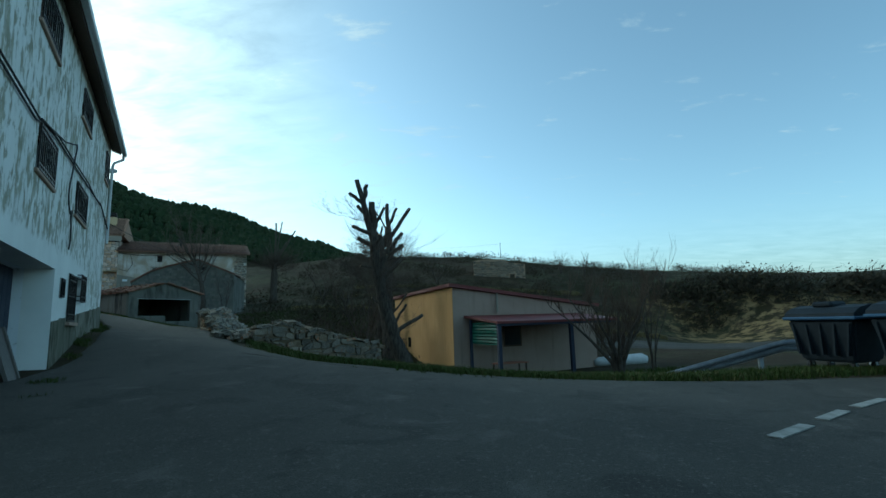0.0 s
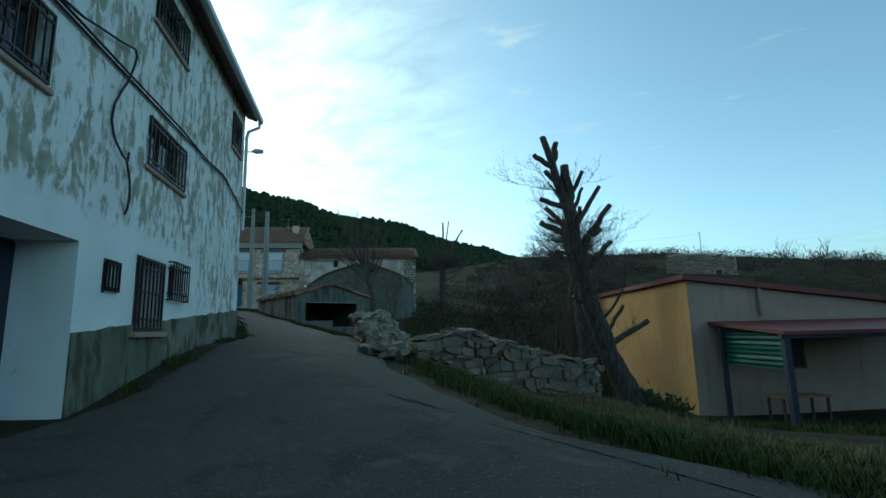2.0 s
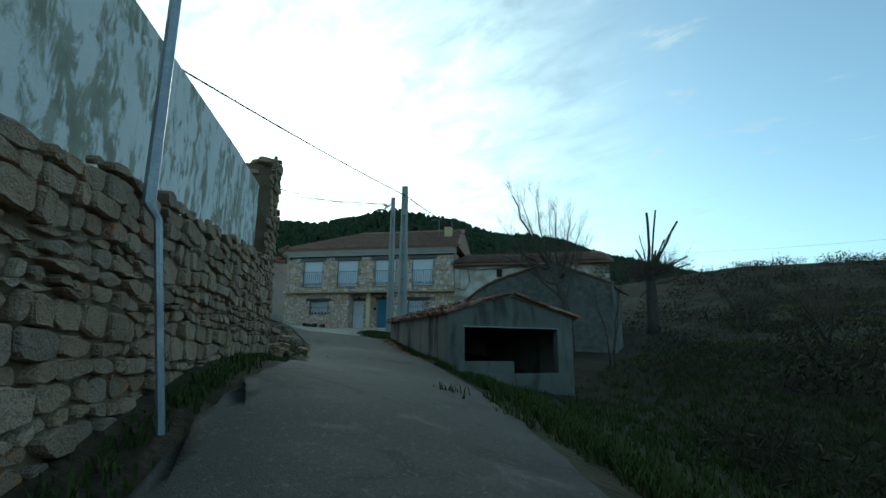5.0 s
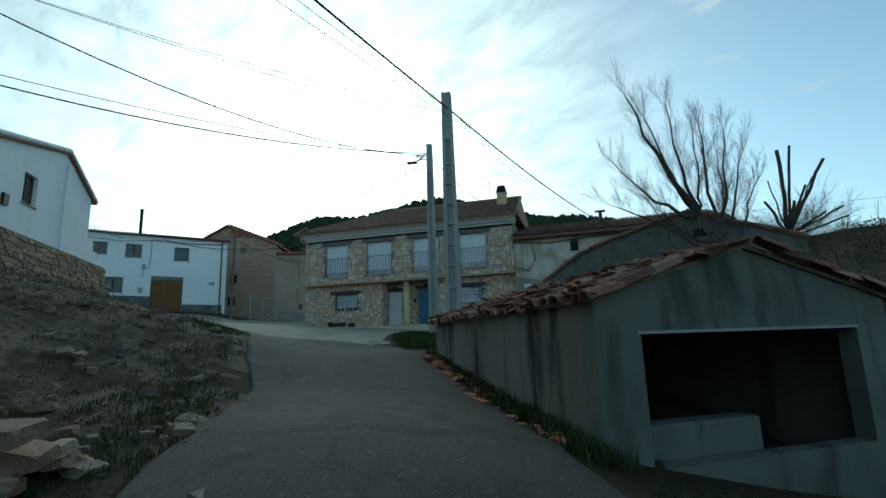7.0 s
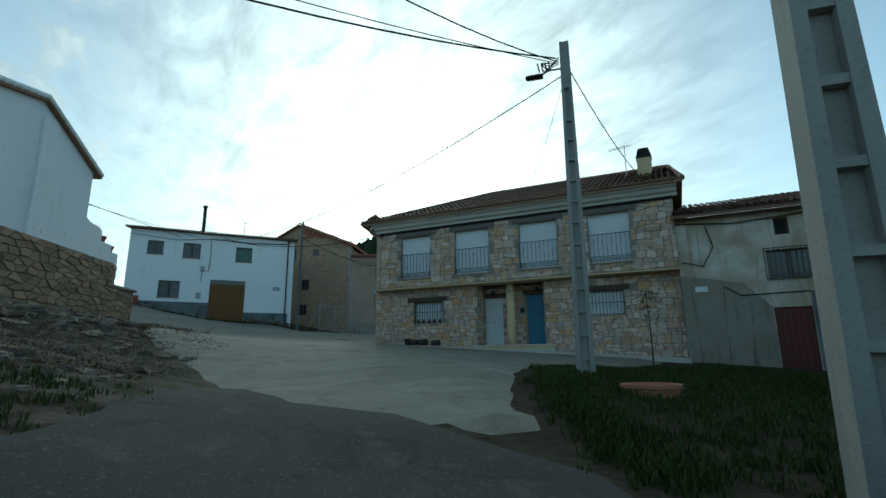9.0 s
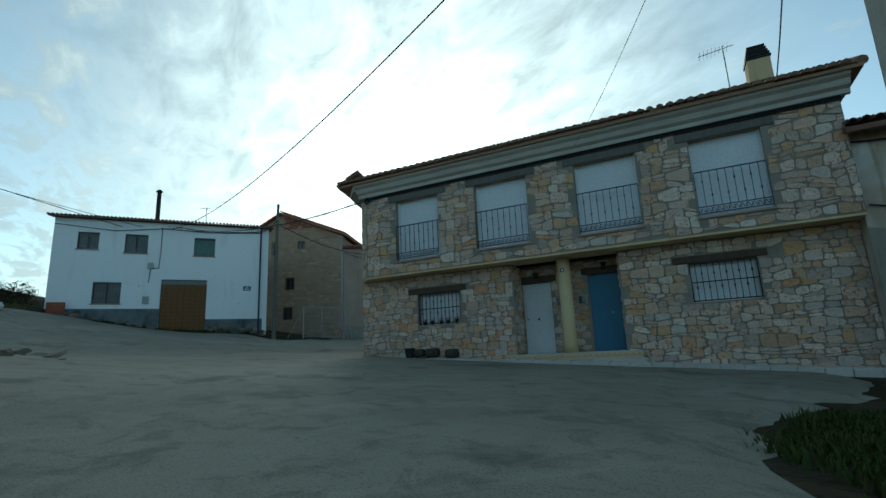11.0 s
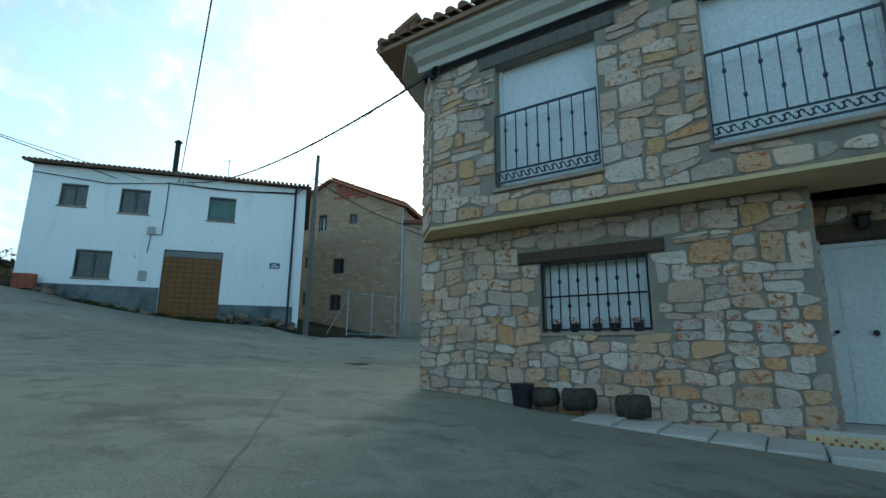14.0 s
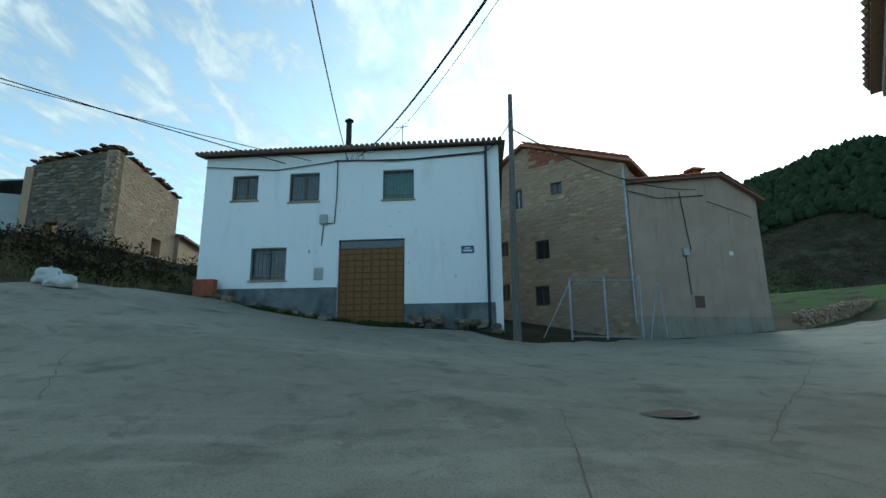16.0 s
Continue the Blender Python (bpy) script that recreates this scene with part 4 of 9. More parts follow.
# ---- fittings ----
def roof_tiles(parent, corner, along, up, rows_len, cols, mat, name="roof_tiles", pitch=0.235, seed=1, gaps=0.0, jitter=0.0, singles=False):
    """Rows of half-round tiles from an eave corner: along the eave and up the slope."""
    rnd = random.Random(seed)
    along, up = Vector(along).normalized(), Vector(up).normalized()
    nrm = along.cross(up).normalized()
    if nrm.z < 0:
        nrm = -nrm
    length = 0.42
    bm = bmesh.new()
    n_rows = max(1, int(rows_len / length))
    for c in range(cols):
        for r in range(n_rows):
            if rnd.random() < gaps:
                continue
            base = Vector(corner) + along * (c + 0.5) * pitch + up * r * length + nrm * (0.02 + rnd.uniform(0, jitter * 0.5))
            yaw = rnd.uniform(-jitter, jitter)
            a2, u2 = along + up * yaw, up - along * yaw
            rad = pitch * 0.37
            rows = []
            for k, (tt, rr) in enumerate(((-0.03, rad * 1.08), (length * 1.02, rad * 0.9))):
                o = base + u2 * tt + nrm * (0.025 if k == 0 else 0.0)
                rows.append([bm.verts.new(o + a2 * (math.cos(q) * rr) + nrm * (math.sin(q) * rr)) for q in (0, math.pi / 4, math.pi / 2, 3 * math.pi / 4, math.pi)])
                rows.append([bm.verts.new(o + a2 * (math.cos(q) * (rr - 0.016)) + nrm * (math.sin(q) * (rr - 0.016))) for q in (0, math.pi / 4, math.pi / 2, 3 * math.pi / 4, math.pi)])
            o0, i0, o1, i1 = rows
            for k in range(4):
                bm.faces.new((o0[k], o0[k + 1], o1[k + 1], o1[k]))
                bm.faces.new((i0[k], i1[k], i1[k + 1], i0[k + 1]))
                bm.faces.new((o0[k], i0[k], i0[k + 1], o0[k + 1]))
    ob = part(name, bm, mat, parent)
    ob["kind"] = "stuff"
    return ob


def slab(points, thick):
    """A flat slab under four or more points, thickened downward."""
    bm = bmesh.new()
    a = [bm.verts.new(p) for p in points]
    b = [bm.verts.new((p[0], p[1], p[2] - thick)) for p in points]
    bm.faces.new(a)
    bm.faces.new(b[::-1])
    n = len(a)
    for i in range(n):
        bm.faces.new((a[i], b[i], b[(i + 1) % n], a[(i + 1) % n]))
    return bm


def bar_grille(parent, x0, x1, z0, z1, y, bars, mat, name="window_grille", beads=True, belts=(), thick=0.011):
    """An iron grille of upright bars in a frame; every bar a part."""
    bm = bmesh.new()
    add_box(bm, x0, x1, y - thick, y + thick, z1 - 0.03, z1)
    add_box(bm, x0, x1, y - thick, y + thick, z0, z0 + 0.03)
    add_box(bm, x0, x0 + 0.025, y - thick, y + thick, z0 + 0.03, z1 - 0.03)
    add_box(bm, x1 - 0.025, x1, y - thick, y + thick, z0 + 0.03, z1 - 0.03)
    for b in belts:
        add_box(bm, x0 + 0.025, x1 - 0.025, y - thick * 0.8, y + thick * 0.8, b - 0.012, b + 0.012)
    g = part(name, bm, mat, parent)
    for i in range(bars):
        x = x0 + (i + 1) * (x1 - x0) / (bars + 1)
        bm = bmesh.new()
        add_box(bm, x - thick * 0.75, x + thick * 0.75, y - thick * 0.75, y + thick * 0.75, z0 + 0.03, z1 - 0.03)
        if beads:
            zb = z0 + (z1 - z0) * (0.72 if i % 2 else 0.36)
            add_box(bm, x - 0.022, x + 0.022, y - 0.022, y + 0.022, zb - 0.03, zb + 0.03, 0.01)
        part("bar", bm, mat, g)
    return g


def flat_window(parent, x0, x1, z0, z1, y, wall, frame_mat, glass=GLASS, mullions=1, bars=0, sill=True):
    """A window set back in its opening: frame, panes, sill and, where it has them, bars."""
    # near-black backing sheet: the unlit room behind the panes, painted
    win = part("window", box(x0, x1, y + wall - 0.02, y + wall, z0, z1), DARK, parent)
    d = y + 0.14
    bm = bmesh.new()
    for a, b, lo, hi in ((x0, x1, z1 - 0.06, z1), (x0, x1, z0, z0 + 0.06), (x0, x0 + 0.06, z0 + 0.06, z1 - 0.06), (x1 - 0.06, x1, z0 + 0.06, z1 - 0.06)):
        add_box(bm, a, b, d, d + 0.06, lo, hi)
    for k in range(mullions):
        x = x0 + (k + 1) * (x1 - x0) / (mullions + 1)
        add_box(bm, x - 0.035, x + 0.035, d, d + 0.06, z0 + 0.06, z1 - 0.06)
    part("frame", bm, frame_mat, win)
    for k in range(mullions + 1):
        a, b = x0 + k * (x1 - x0) / (mullions + 1), x0 + (k + 1) * (x1 - x0) / (mullions + 1)
        part("pane", box(a + 0.05, b - 0.05, d + 0.025, d + 0.035, z0 + 0.05, z1 - 0.05), glass, win)
    if sill:
        part("sill", box(x0 - 0.06, x1 + 0.06, y - 0.05, y + 0.13, z0 - 0.06, z0 - 0.002, 0.008), BROWN_RENDER, win)
    if bars:
        bar_grille(win, x0 + 0.01, x1 - 0.01, z0 + 0.02, z1 - 0.02, y - 0.03, bars, IRON, "grille", False, (z0 + (z1 - z0) * 0.15, z0 + (z1 - z0) * 0.85))
    return win


def panel_door(parent, x0, x1, z0, z1, y, mat, name="door", panels=2):
    """A door leaf with a frame and raised fields."""
    leaf = part(name, box(x0 + 0.06, x1 - 0.06, y, y + 0.05, z0, z1 - 0.06), mat, parent)
    bm = bmesh.new()
    add_box(bm, x0, x0 + 0.058, y - 0.02, y + 0.06, z0, z1)
    add_box(bm, x1 - 0.058, x1, y - 0.02, y + 0.06, z0, z1)
    add_box(bm, x0 + 0.058, x1 - 0.058, y - 0.02, y + 0.06, z1 - 0.058, z1)
    part("door_frame", bm, mat, leaf)
    h = z1 - z0
    for k in range(panels):
        lo, hi = z0 + 0.14 + k * (h - 0.28) / panels, z0 + 0.14 + (k + 1) * (h - 0.28) / panels - 0.12
        bm = bmesh.new()
        arch = [(x0 + 0.18, lo), (x1 - 0.18, lo), (x1 - 0.18, hi - 0.08), ((x0 + x1) / 2 + 0.12, hi), ((x0 + x1) / 2 - 0.12, hi), (x0 + 0.18, hi - 0.08)]
        add_prism(bm, arch, y - 0.012, y + 0.004)
        part("panel", bm, mat, leaf)
    return leaf


# ---- the tall whitewashed house by the lane ----
def tall_house():
    t = thing("tall_house", place(-4.3, 9.2, 123.2), "tall three-storey house with peeling whitewash over grey render", "house")
    L, R, D = -11.0, 8.05, 9.0
    garage = (-3.4, 0.97, 1.0, 3.42)
    small = (1.51, 1.89, 2.91, 3.32)
    door = (2.37, 3.32, 2.45, 3.5)
    low = (3.53, 4.18, 2.97, 3.52)
    uppers = [(-5.3, -3.9, 4.78, 5.53), (-1.15, 0.14, 4.76, 5.53), (2.4, 3.9, 4.78, 5.55), (-5.2, -3.9, 6.95, 7.68), (-1.7, -0.3, 6.95, 7.68), (2.33, 3.67, 7.0, 7.7), (6.81, 7.65, 6.8, 7.7)]
    part("wall", wall_bm(L, R, 0.4, 8.12, 0.0, 0.45, [garage, small, door, low, *uppers]), OLD_PLASTER, t)
    part("side_wall", box(R - 0.45, R, 0.452, D, 0.4, 8.12), OLD_PLASTER, t)
    part("side_wall", box(L, L + 0.45, 0.452, D, 0.4, 8.12), OLD_PLASTER, t)
    part("back_wall", box(L + 0.452, R - 0.452, D - 0.45, D, 0.4, 8.12), OLD_PLASTER, t)
    edge = [(R + 0.02 - k * (R - 0.952) / 60, 2.98 - 0.54 * k / 60 + 0.035 * noise.noise((k * 0.35, 0.0, 4.0)) + 0.02 * noise.noise((k * 1.3, 0.0, 9.0))) for k in range(61)]
    part("plinth", prism([(0.972, 0.5), (R + 0.02, 0.5), *edge], -0.022, -0.001), PLINTH, t, "grey cement plinth with damp stains")
    part("plinth", prism([(L, 0.5), (-3.4, 0.5), (-3.4, 2.3), (L, 2.1)], -0.022, -0.001), PLINTH, t, "grey cement plinth with damp stains")
    # garage recess
    part("recess_wall", box(0.972, 1.3, 0.452, 0.9, 0.6, 3.6), WHITE_CLEAN, t, "whitewashed recess wall")
    part("recess_wall", box(-3.7, -3.402, 0.452, 0.9, 0.6, 3.6), WHITE_CLEAN, t)
    part("recess_ceiling", box(-3.4, 0.97, 0.452, 0.9, 3.422, 3.6), WHITE_CLEAN, t)
    gd = part("garage_door", box(-3.4, 0.97, 0.62, 0.68, 1.0, 3.42), DARK_POST, t, "dark blue-grey plank garage door")
    for k in range(16):
        x = -3.4 + k * 4.37 / 16
        part("plank", box(x + 0.008, x + 4.37 / 16 - 0.008, 0.598, 0.619, 1.05, 3.4), DARK_POST, gd)
        # pane in the near-black colour, painting the opening's inner shade
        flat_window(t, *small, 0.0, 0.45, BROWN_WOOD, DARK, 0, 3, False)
    # barred doorway
    dl = part("barred_door", box(door[0], door[1], 0.28, 0.34, door[2], door[3]), BROWN_WOOD, t)
    bar_grille(dl, door[0] + 0.02, door[1] - 0.02, door[2] + 0.02, door[3] - 0.02, -0.025, 6, IRON, "grille", False, (2.62, 3.0, 3.35), 0.014)
    part("sill", box(door[0] - 0.08, door[1] + 0.08, -0.09, 0.28, door[2] - 0.07, door[2] - 0.002), BROWN_RENDER, dl)
    w = flat_window(t, *low, 0.0, 0.45, BROWN_WOOD, GLASS, 1, 0, False)
    # standing grille box round the low window
    bm = bmesh.new()
    a, b, lo, hi, o = low[0] - 0.04, low[1] + 0.04, low[2] - 0.02, low[3] + 0.03, -0.09
    for z in (lo, lo + 0.1, hi - 0.1, hi):
        add_box(bm, a, b, o - 0.01, o + 0.01, z - 0.012, z + 0.012)
        add_box(bm, a, a + 0.02, o, 0.0, z - 0.012, z + 0.012)
        add_box(bm, b - 0.02, b, o, 0.0, z - 0.012, z + 0.012)
    for k in range(8):
        x = a + k * (b - a) / 7
        add_box(bm, x - 0.009, x + 0.009, o - 0.009, o + 0.009, lo, hi)
    part("grille", bm, IRON, w, "black iron cage grille standing proud")
    for u in uppers:
        win = flat_window(t, *u, 0.0, 0.45, BROWN_WOOD, GLASS, 1, 9, True)
        # scrolled ornament at the middle of the bars
        bm = bmesh.new()
        cx, cz = (u[0] + u[1]) / 2, (u[2] + u[3]) / 2
        for dx in (-0.05, 0.05):
            for dz in (-0.08, 0.08):
                pts = [(cx + dx + 0.042 * math.cos(q), -0.042, cz + dz + 0.06 * math.sin(q)) for q in (k * math.pi / 6 for k in range(13))]
                add_tube(bm, pts, 0.008, 5)
        part("scroll", bm, IRON, win)
    # roof
    part("soffit", prism([(0.0, 8.12), (-0.26, 8.02), (-0.26, 8.08), (0.0, 8.2)], L - 0.1, R + 0.16, "x"), DARK_WOOD, t, "dark boarded soffit")
    part("roof", prism([(-0.28, 8.085), (D / 2, 10.0), (D + 0.4, 8.085), (D + 0.4, 8.2), (D / 2, 10.15), (-0.28, 8.2)], L - 0.15, R + 0.2, "x"), TILE_DARK, t)
    part("gable", prism([(0.0, 8.12), (D / 2, 9.98), (D, 8.12)], R - 0.3, R, "x"), OLD_PLASTER, t)
    part("gutter", prism([(-0.29, 8.08), (-0.3, 8.0), (-0.35, 7.97), (-0.41, 8.0), (-0.42, 8.1), (-0.405, 8.1), (-0.395, 8.01), (-0.35, 7.985), (-0.315, 8.01), (-0.305, 8.08)], L, R + 0.24, "x"), WHITE_DOOR, t, "pale painted gutter")
    part("downpipe", tube([(R + 0.15, -0.33, 7.98), (R + 0.14, -0.33, 7.86), (R - 0.02, -0.1, 7.66), (R - 0.04, -0.065, 7.5), (R - 0.04, -0.06, 5.2), (R - 0.04, -0.06, 5.0)], 0.042, 10), WHITE_DOOR, t, "pale downpipe bent under the eave")
    # cables stapled along the front
    for pts in ([(-6, -0.03, 5.5), (-1.5, -0.03, 5.42), (-1.06, -0.03, 5.54), (-0.1, -0.035, 5.64), (1.6, -0.03, 5.69), (2.4, -0.03, 5.71), (3.6, -0.04, 5.73), (5.0, -0.03, 5.79), (6.1, -0.035, 5.86), (6.5, -0.03, 5.83), (6.9, -0.03, 5.73), (7.7, -0.03, 5.56), (8.03, -0.05, 5.48), (8.1, 0.2, 5.46)],
                [(-6, -0.04, 5.56), (-1.3, -0.04, 5.5), (-0.2, -0.06, 5.67), (1.6, -0.05, 5.73), (3.5, -0.06, 5.78), (5.0, -0.05, 5.76), (6.2, -0.05, 5.8), (7.0, -0.05, 5.68), (8.0, -0.06, 5.45)],
                [(-1.26, -0.05, 5.53), (-0.36, -0.06, 5.62), (0.05, -0.06, 5.7), (0.5, -0.07, 5.76), (0.89, -0.06, 5.88), (1.3, -0.06, 5.99), (1.69, -0.06, 6.12), (1.75, -0.06, 6.05), (1.72, -0.05, 5.9), (1.6, -0.05, 5.62)],
                [(1.6, -0.05, 5.62), (1.42, -0.06, 5.38), (1.3, -0.06, 5.17), (1.26, -0.06, 4.95), (1.36, -0.06, 4.76), (1.6, -0.06, 4.62), (1.74, -0.06, 4.6), (1.76, -0.06, 4.72)],
                [(1.74, -0.05, 4.6), (1.86, -0.05, 4.38), (1.9, -0.05, 4.18), (1.86, -0.05, 4.0), (1.8, -0.05, 3.92)]):
        part("cable", tube(pts, 0.016, 5), BLACK, t)
    return t


tall_house()


# ---- two-storey stone house ----
def stone_house():
    t = thing("stone_house", place(-42.4, 37.25, 30.5), "two-storey house of rough golden-grey stone with overhanging upper floor", "house")
    W2, OUT = 14.02, -0.6
    lows = [(2.32, 3.85, 6.03, 7.06), (10.39, 11.93, 6.08, 7.1)]
    recess = (5.64, 8.67, 3.4, 7.66)
    shut = [(1.92, 3.5, 8.13, 10.17), (4.79, 6.45, 8.13, 10.17), (7.86, 9.5, 8.13, 10.17), (10.8, 12.4, 8.13, 10.17)]
    part("wall", wall_bm(0.1, 5.64, 3.4, 7.655, 0.0, 0.35, lows[:1]), MORTAR, t)
    part("wall", wall_bm(8.67, W2, 3.4, 7.655, 0.0, 0.35, lows[1:]), MORTAR, t)
    up = part("upper_wall", wall_bm(0.72, W2, 7.72, 10.72, OUT, OUT + 0.35, shut), MORTAR, t)
    part("side_wall", box(W2 - 0.35, W2, 0.352, 8.6, 3.4, 7.655), MORTAR, t)
    part("side_wall", box(W2 - 0.35, W2, OUT + 0.352, 8.6, 7.72, 10.72), MORTAR, t)
    part("side_wall", prism([(0.1, 0.352), (0.45, 0.352), (-1.95, 8.6), (-2.3, 8.6)], 3.4, 10.72, "z"), MORTAR, t)
    part("back_wall", box(-1.94, W2 - 0.352, 8.25, 8.6, 3.4, 10.72), MORTAR, t)
    # slanted corner of the overhang
    part("corner_wall", prism([(0.72, OUT), (0.72, OUT + 0.35), (0.45, 0.35), (0.1, 0.35), (0.1, 0.02)], 7.72, 10.72, "z"), MORTAR, t)
    part("soffit", prism([(0.7, OUT + 0.0), (W2, OUT), (W2, 0.36), (0.1, 0.36), (0.1, 0.02)], 7.66, 7.716, "z"), CREAM, t, "cream-painted underside of the overhang")
    # stones
    near = lambda x, z: x < 5.7
    stone_face(t, coursed_outlines(0.1, W2, 4.0, 7.64, [(2.3, 3.87, 6.0, 7.26), (1.97, 4.07, 7.04, 7.26), (10.37, 11.95, 6.05, 7.3), (10.0, 12.3, 7.09, 7.3), (5.6, 8.71, 3.0, 7.8)], 11, (0.13, 0.27), (0.16, 0.42), 0.006, 1.5), 0.0, STONE, 12, near, (0.012, 0.032), 290)
    up_holes = [(a - 0.02, b + 0.02, lo - 0.08, hi) for a, b, lo, hi in shut] + [(a - 0.3, b + 0.3, 10.165, 10.42) for a, b, lo, hi in shut]
    stone_face(up, coursed_outlines(0.74, W2, 7.74, 10.6, up_holes, 21, (0.16, 0.34), (0.18, 0.48), 0.0065, 1.8), OUT, STONE, 22, near, (0.012, 0.03), 290)
    # stones of the slanted corner, turned to its face
    ln = math.hypot(0.62, 0.62)
    rnd = random.Random(5)
    bm = bmesh.new()
    for poly in coursed_outlines(0.0, ln, 7.74, 10.6, [], 23, (0.15, 0.3), (0.16, 0.4), 0.006, 1.6):
        add_stone(bm, poly, 0.0, rnd.uniform(0.02, 0.04), rnd)
    bm.transform(pose(0.1, 0.02, 0, 0, 0, -45))
    st = part("stones", bm, STONE, up)
    st["kind"] = "stuff"
    bm = bmesh.new()
    for poly in coursed_outlines(0.0, 8.8, 4.4, 10.6, [], 24, (0.16, 0.32), (0.17, 0.44), 0.006, 1.6):
        add_stone(bm, poly, 0.0, rnd.uniform(0.02, 0.04), rnd)
    bm.transform(pose(-2.33, 8.55, 0, 0, 0, -74.1))
    st = part("stones", bm, STONE, t)
    st["kind"] = "stuff"
    bm = bmesh.new()
    for poly in coursed_outlines(0.0, 8.5, 3.6, 10.6, [], 25, (0.16, 0.32), (0.17, 0.44), 0.006, 1.6):
        add_stone(bm, poly, 0.0, rnd.uniform(0.02, 0.04), rnd)
    bm.transform(pose(W2, 0.05, 0, 0, 0, 90))
    st = part("stones", bm, STONE, t)
    st["kind"] = "stuff"
    # recess with two doors
    part("recess_wall", wall_bm(5.3, 9.0, 4.0, 7.655, 0.8, 1.0, [(5.67, 6.56, 4.97, 7.12), (7.7, 8.62, 4.97, 7.2)]), MORTAR, t)
    part("recess_wall", box(5.3, 5.638, 0.352, 0.798, 4.0, 7.655), MORTAR, t)
    part("recess_wall", box(8.672, 9.0, 0.352, 0.798, 4.0, 7.655), MORTAR, t)
    bm = bmesh.new()
    for poly in stone_outlines(5.64, 8.67, 5.0, 7.64, [(5.64, 6.58, 4.9, 7.32), (7.62, 8.67, 4.9, 7.4)], 0.23, 26):
        add_stone(bm, poly, 0.8, rnd.uniform(0.015, 0.035), rnd)
    st = part("stones", bm, STONE, t)
    st["kind"] = "stuff"
    bm = bmesh.new()
    for poly in stone_outlines(0.02, 0.78, 5.0, 7.64, [], 0.23, 27):
        add_stone(bm, poly, 0.0, rnd.uniform(0.015, 0.03), rnd)
    bm.transform(pose(5.64, 0.0, 0, 0, 0, 90))
    st = part("stones", bm, STONE, t)
    st["kind"] = "stuff"
    bm = bmesh.new()
    for poly in stone_outlines(0.02, 0.78, 5.0, 7.64, [], 0.23, 28):
        add_stone(bm, poly, 0.0, rnd.uniform(0.015, 0.03), rnd)
    bm.transform(pose(8.67, 0.8, 0, 0, 0, -90))
    st = part("stones", bm, STONE, t)
    st["kind"] = "stuff"
    part("porch_floor", box(5.3, 9.05, -0.12, 0.798, 4.2, 4.97, 0.01), CORNICE, t)
    part("step", box(5.2, 9.15, -0.42, -0.122, 4.0, 4.76, 0.015), CORNICE, t, "grey cement step")
    tl = part("tile_band", box(5.3, 9.05, -0.135, -0.1215, 4.8, 4.93), CREAM, t, "cream tile riser with red-brown flowers")
    for k in range(24):
        x = 5.32 + k * 0.155
        bm = bmesh.new()
        for a in range(3):
            cx, cz = x + 0.03 + a * 0.042, 4.865 + (0.022 if a % 2 else -0.018)
            add_box(bm, cx - 0.014, cx + 0.014, -0.139, -0.1345, cz - 0.014, cz + 0.014)
        part("flower", bm, BRICK, tl)
    d1 = panel_door(t, 5.67, 6.56, 4.975, 7.1, 0.86, WHITE_DOOR)
    part("knob", tube([(6.12, 0.85, 6.0), (6.12, 0.8, 6.0), (6.12, 0.79, 6.0)], [0.02, 0.02, 0.035], 10), IRON, d1, "dark round centre knob")
    part("handle", tube([(5.77, 0.855, 6.02), (5.77, 0.8, 6.02)], 0.022, 8), IRON, d1)
    d2 = part("blue_door", box(7.7, 8.62, 0.86, 0.92, 4.975, 7.18), BLUE_DOOR, t, "flush blue metal door")
    part("knob", tube([(8.3, 0.86, 6.05), (8.3, 0.8, 6.05)], 0.025, 8), STEEL, d2)
    for a, b, z in ((5.55, 6.75, 7.125), (7.52, 8.67, 7.205)):
        part("lintel", box(a, b, 0.74, 1.0, z, z + 0.2, 0.012), DARK_WOOD, t, "dark timber lintel")
    part("column", tube([(7.17, 0.05, 4.97), (7.17, 0.05, 5.3), (7.17, 0.05, 7.66)], [0.2, 0.19, 0.185], 24), CREAM, t, "round cream-painted porch column", True)
    np_ = part("number_plate", box(7.12, 7.22, -0.152, -0.142, 7.23, 7.35), DARK_POST, t)
    part("bar", box(7.15, 7.19, -0.156, -0.1525, 7.25, 7.33), SIGN_WHITE, np_)
    for x in (6.83, 7.5):
        mb = part("meter_box", box(x - 0.13, x + 0.13, 0.72, 0.79, 6.35, 6.62, 0.02), GREY_METER, t)
        part("cover", box(x - 0.1, x + 0.1, 0.712, 0.7195, 6.38, 6.59), GLASS, mb)
    for x, z in ((6.15, 7.42), (8.2, 7.5)):
        bm = bmesh.new()
        add_box(bm, x - 0.025, x + 0.025, 0.66, 0.795, z - 0.02, z + 0.02)
        add_box(bm, x - 0.06, x + 0.06, 0.6, 0.7, z - 0.2, z - 0.04, 0.02)
        add_box(bm, x - 0.085, x + 0.085, 0.57, 0.73, z - 0.04, z - 0.01)
        part("lantern", bm, IRON, t, "small black iron porch lantern")
    # upper shutters with rails
    for a, b, lo, hi in shut:
        sh = part("shutter", box(a + 0.05, b - 0.05, OUT + 0.2, OUT + 0.24, lo, hi), SHUTTER, t, "lowered white roller shutter")
        bm = bmesh.new()
        n = 40
        for k in range(n):
            z = lo + k * (hi - lo) / n
            add_box(bm, a + 0.05, b - 0.05, OUT + 0.19, OUT + 0.199, z + 0.002, z + (hi - lo) / n - 0.0015)
        part("slats", bm, SHUTTER, sh)["kind"] = "stuff"
        part("guide_rail", box(a, a + 0.048, OUT + 0.15, OUT + 0.25, lo, hi), SHUTTER, sh)
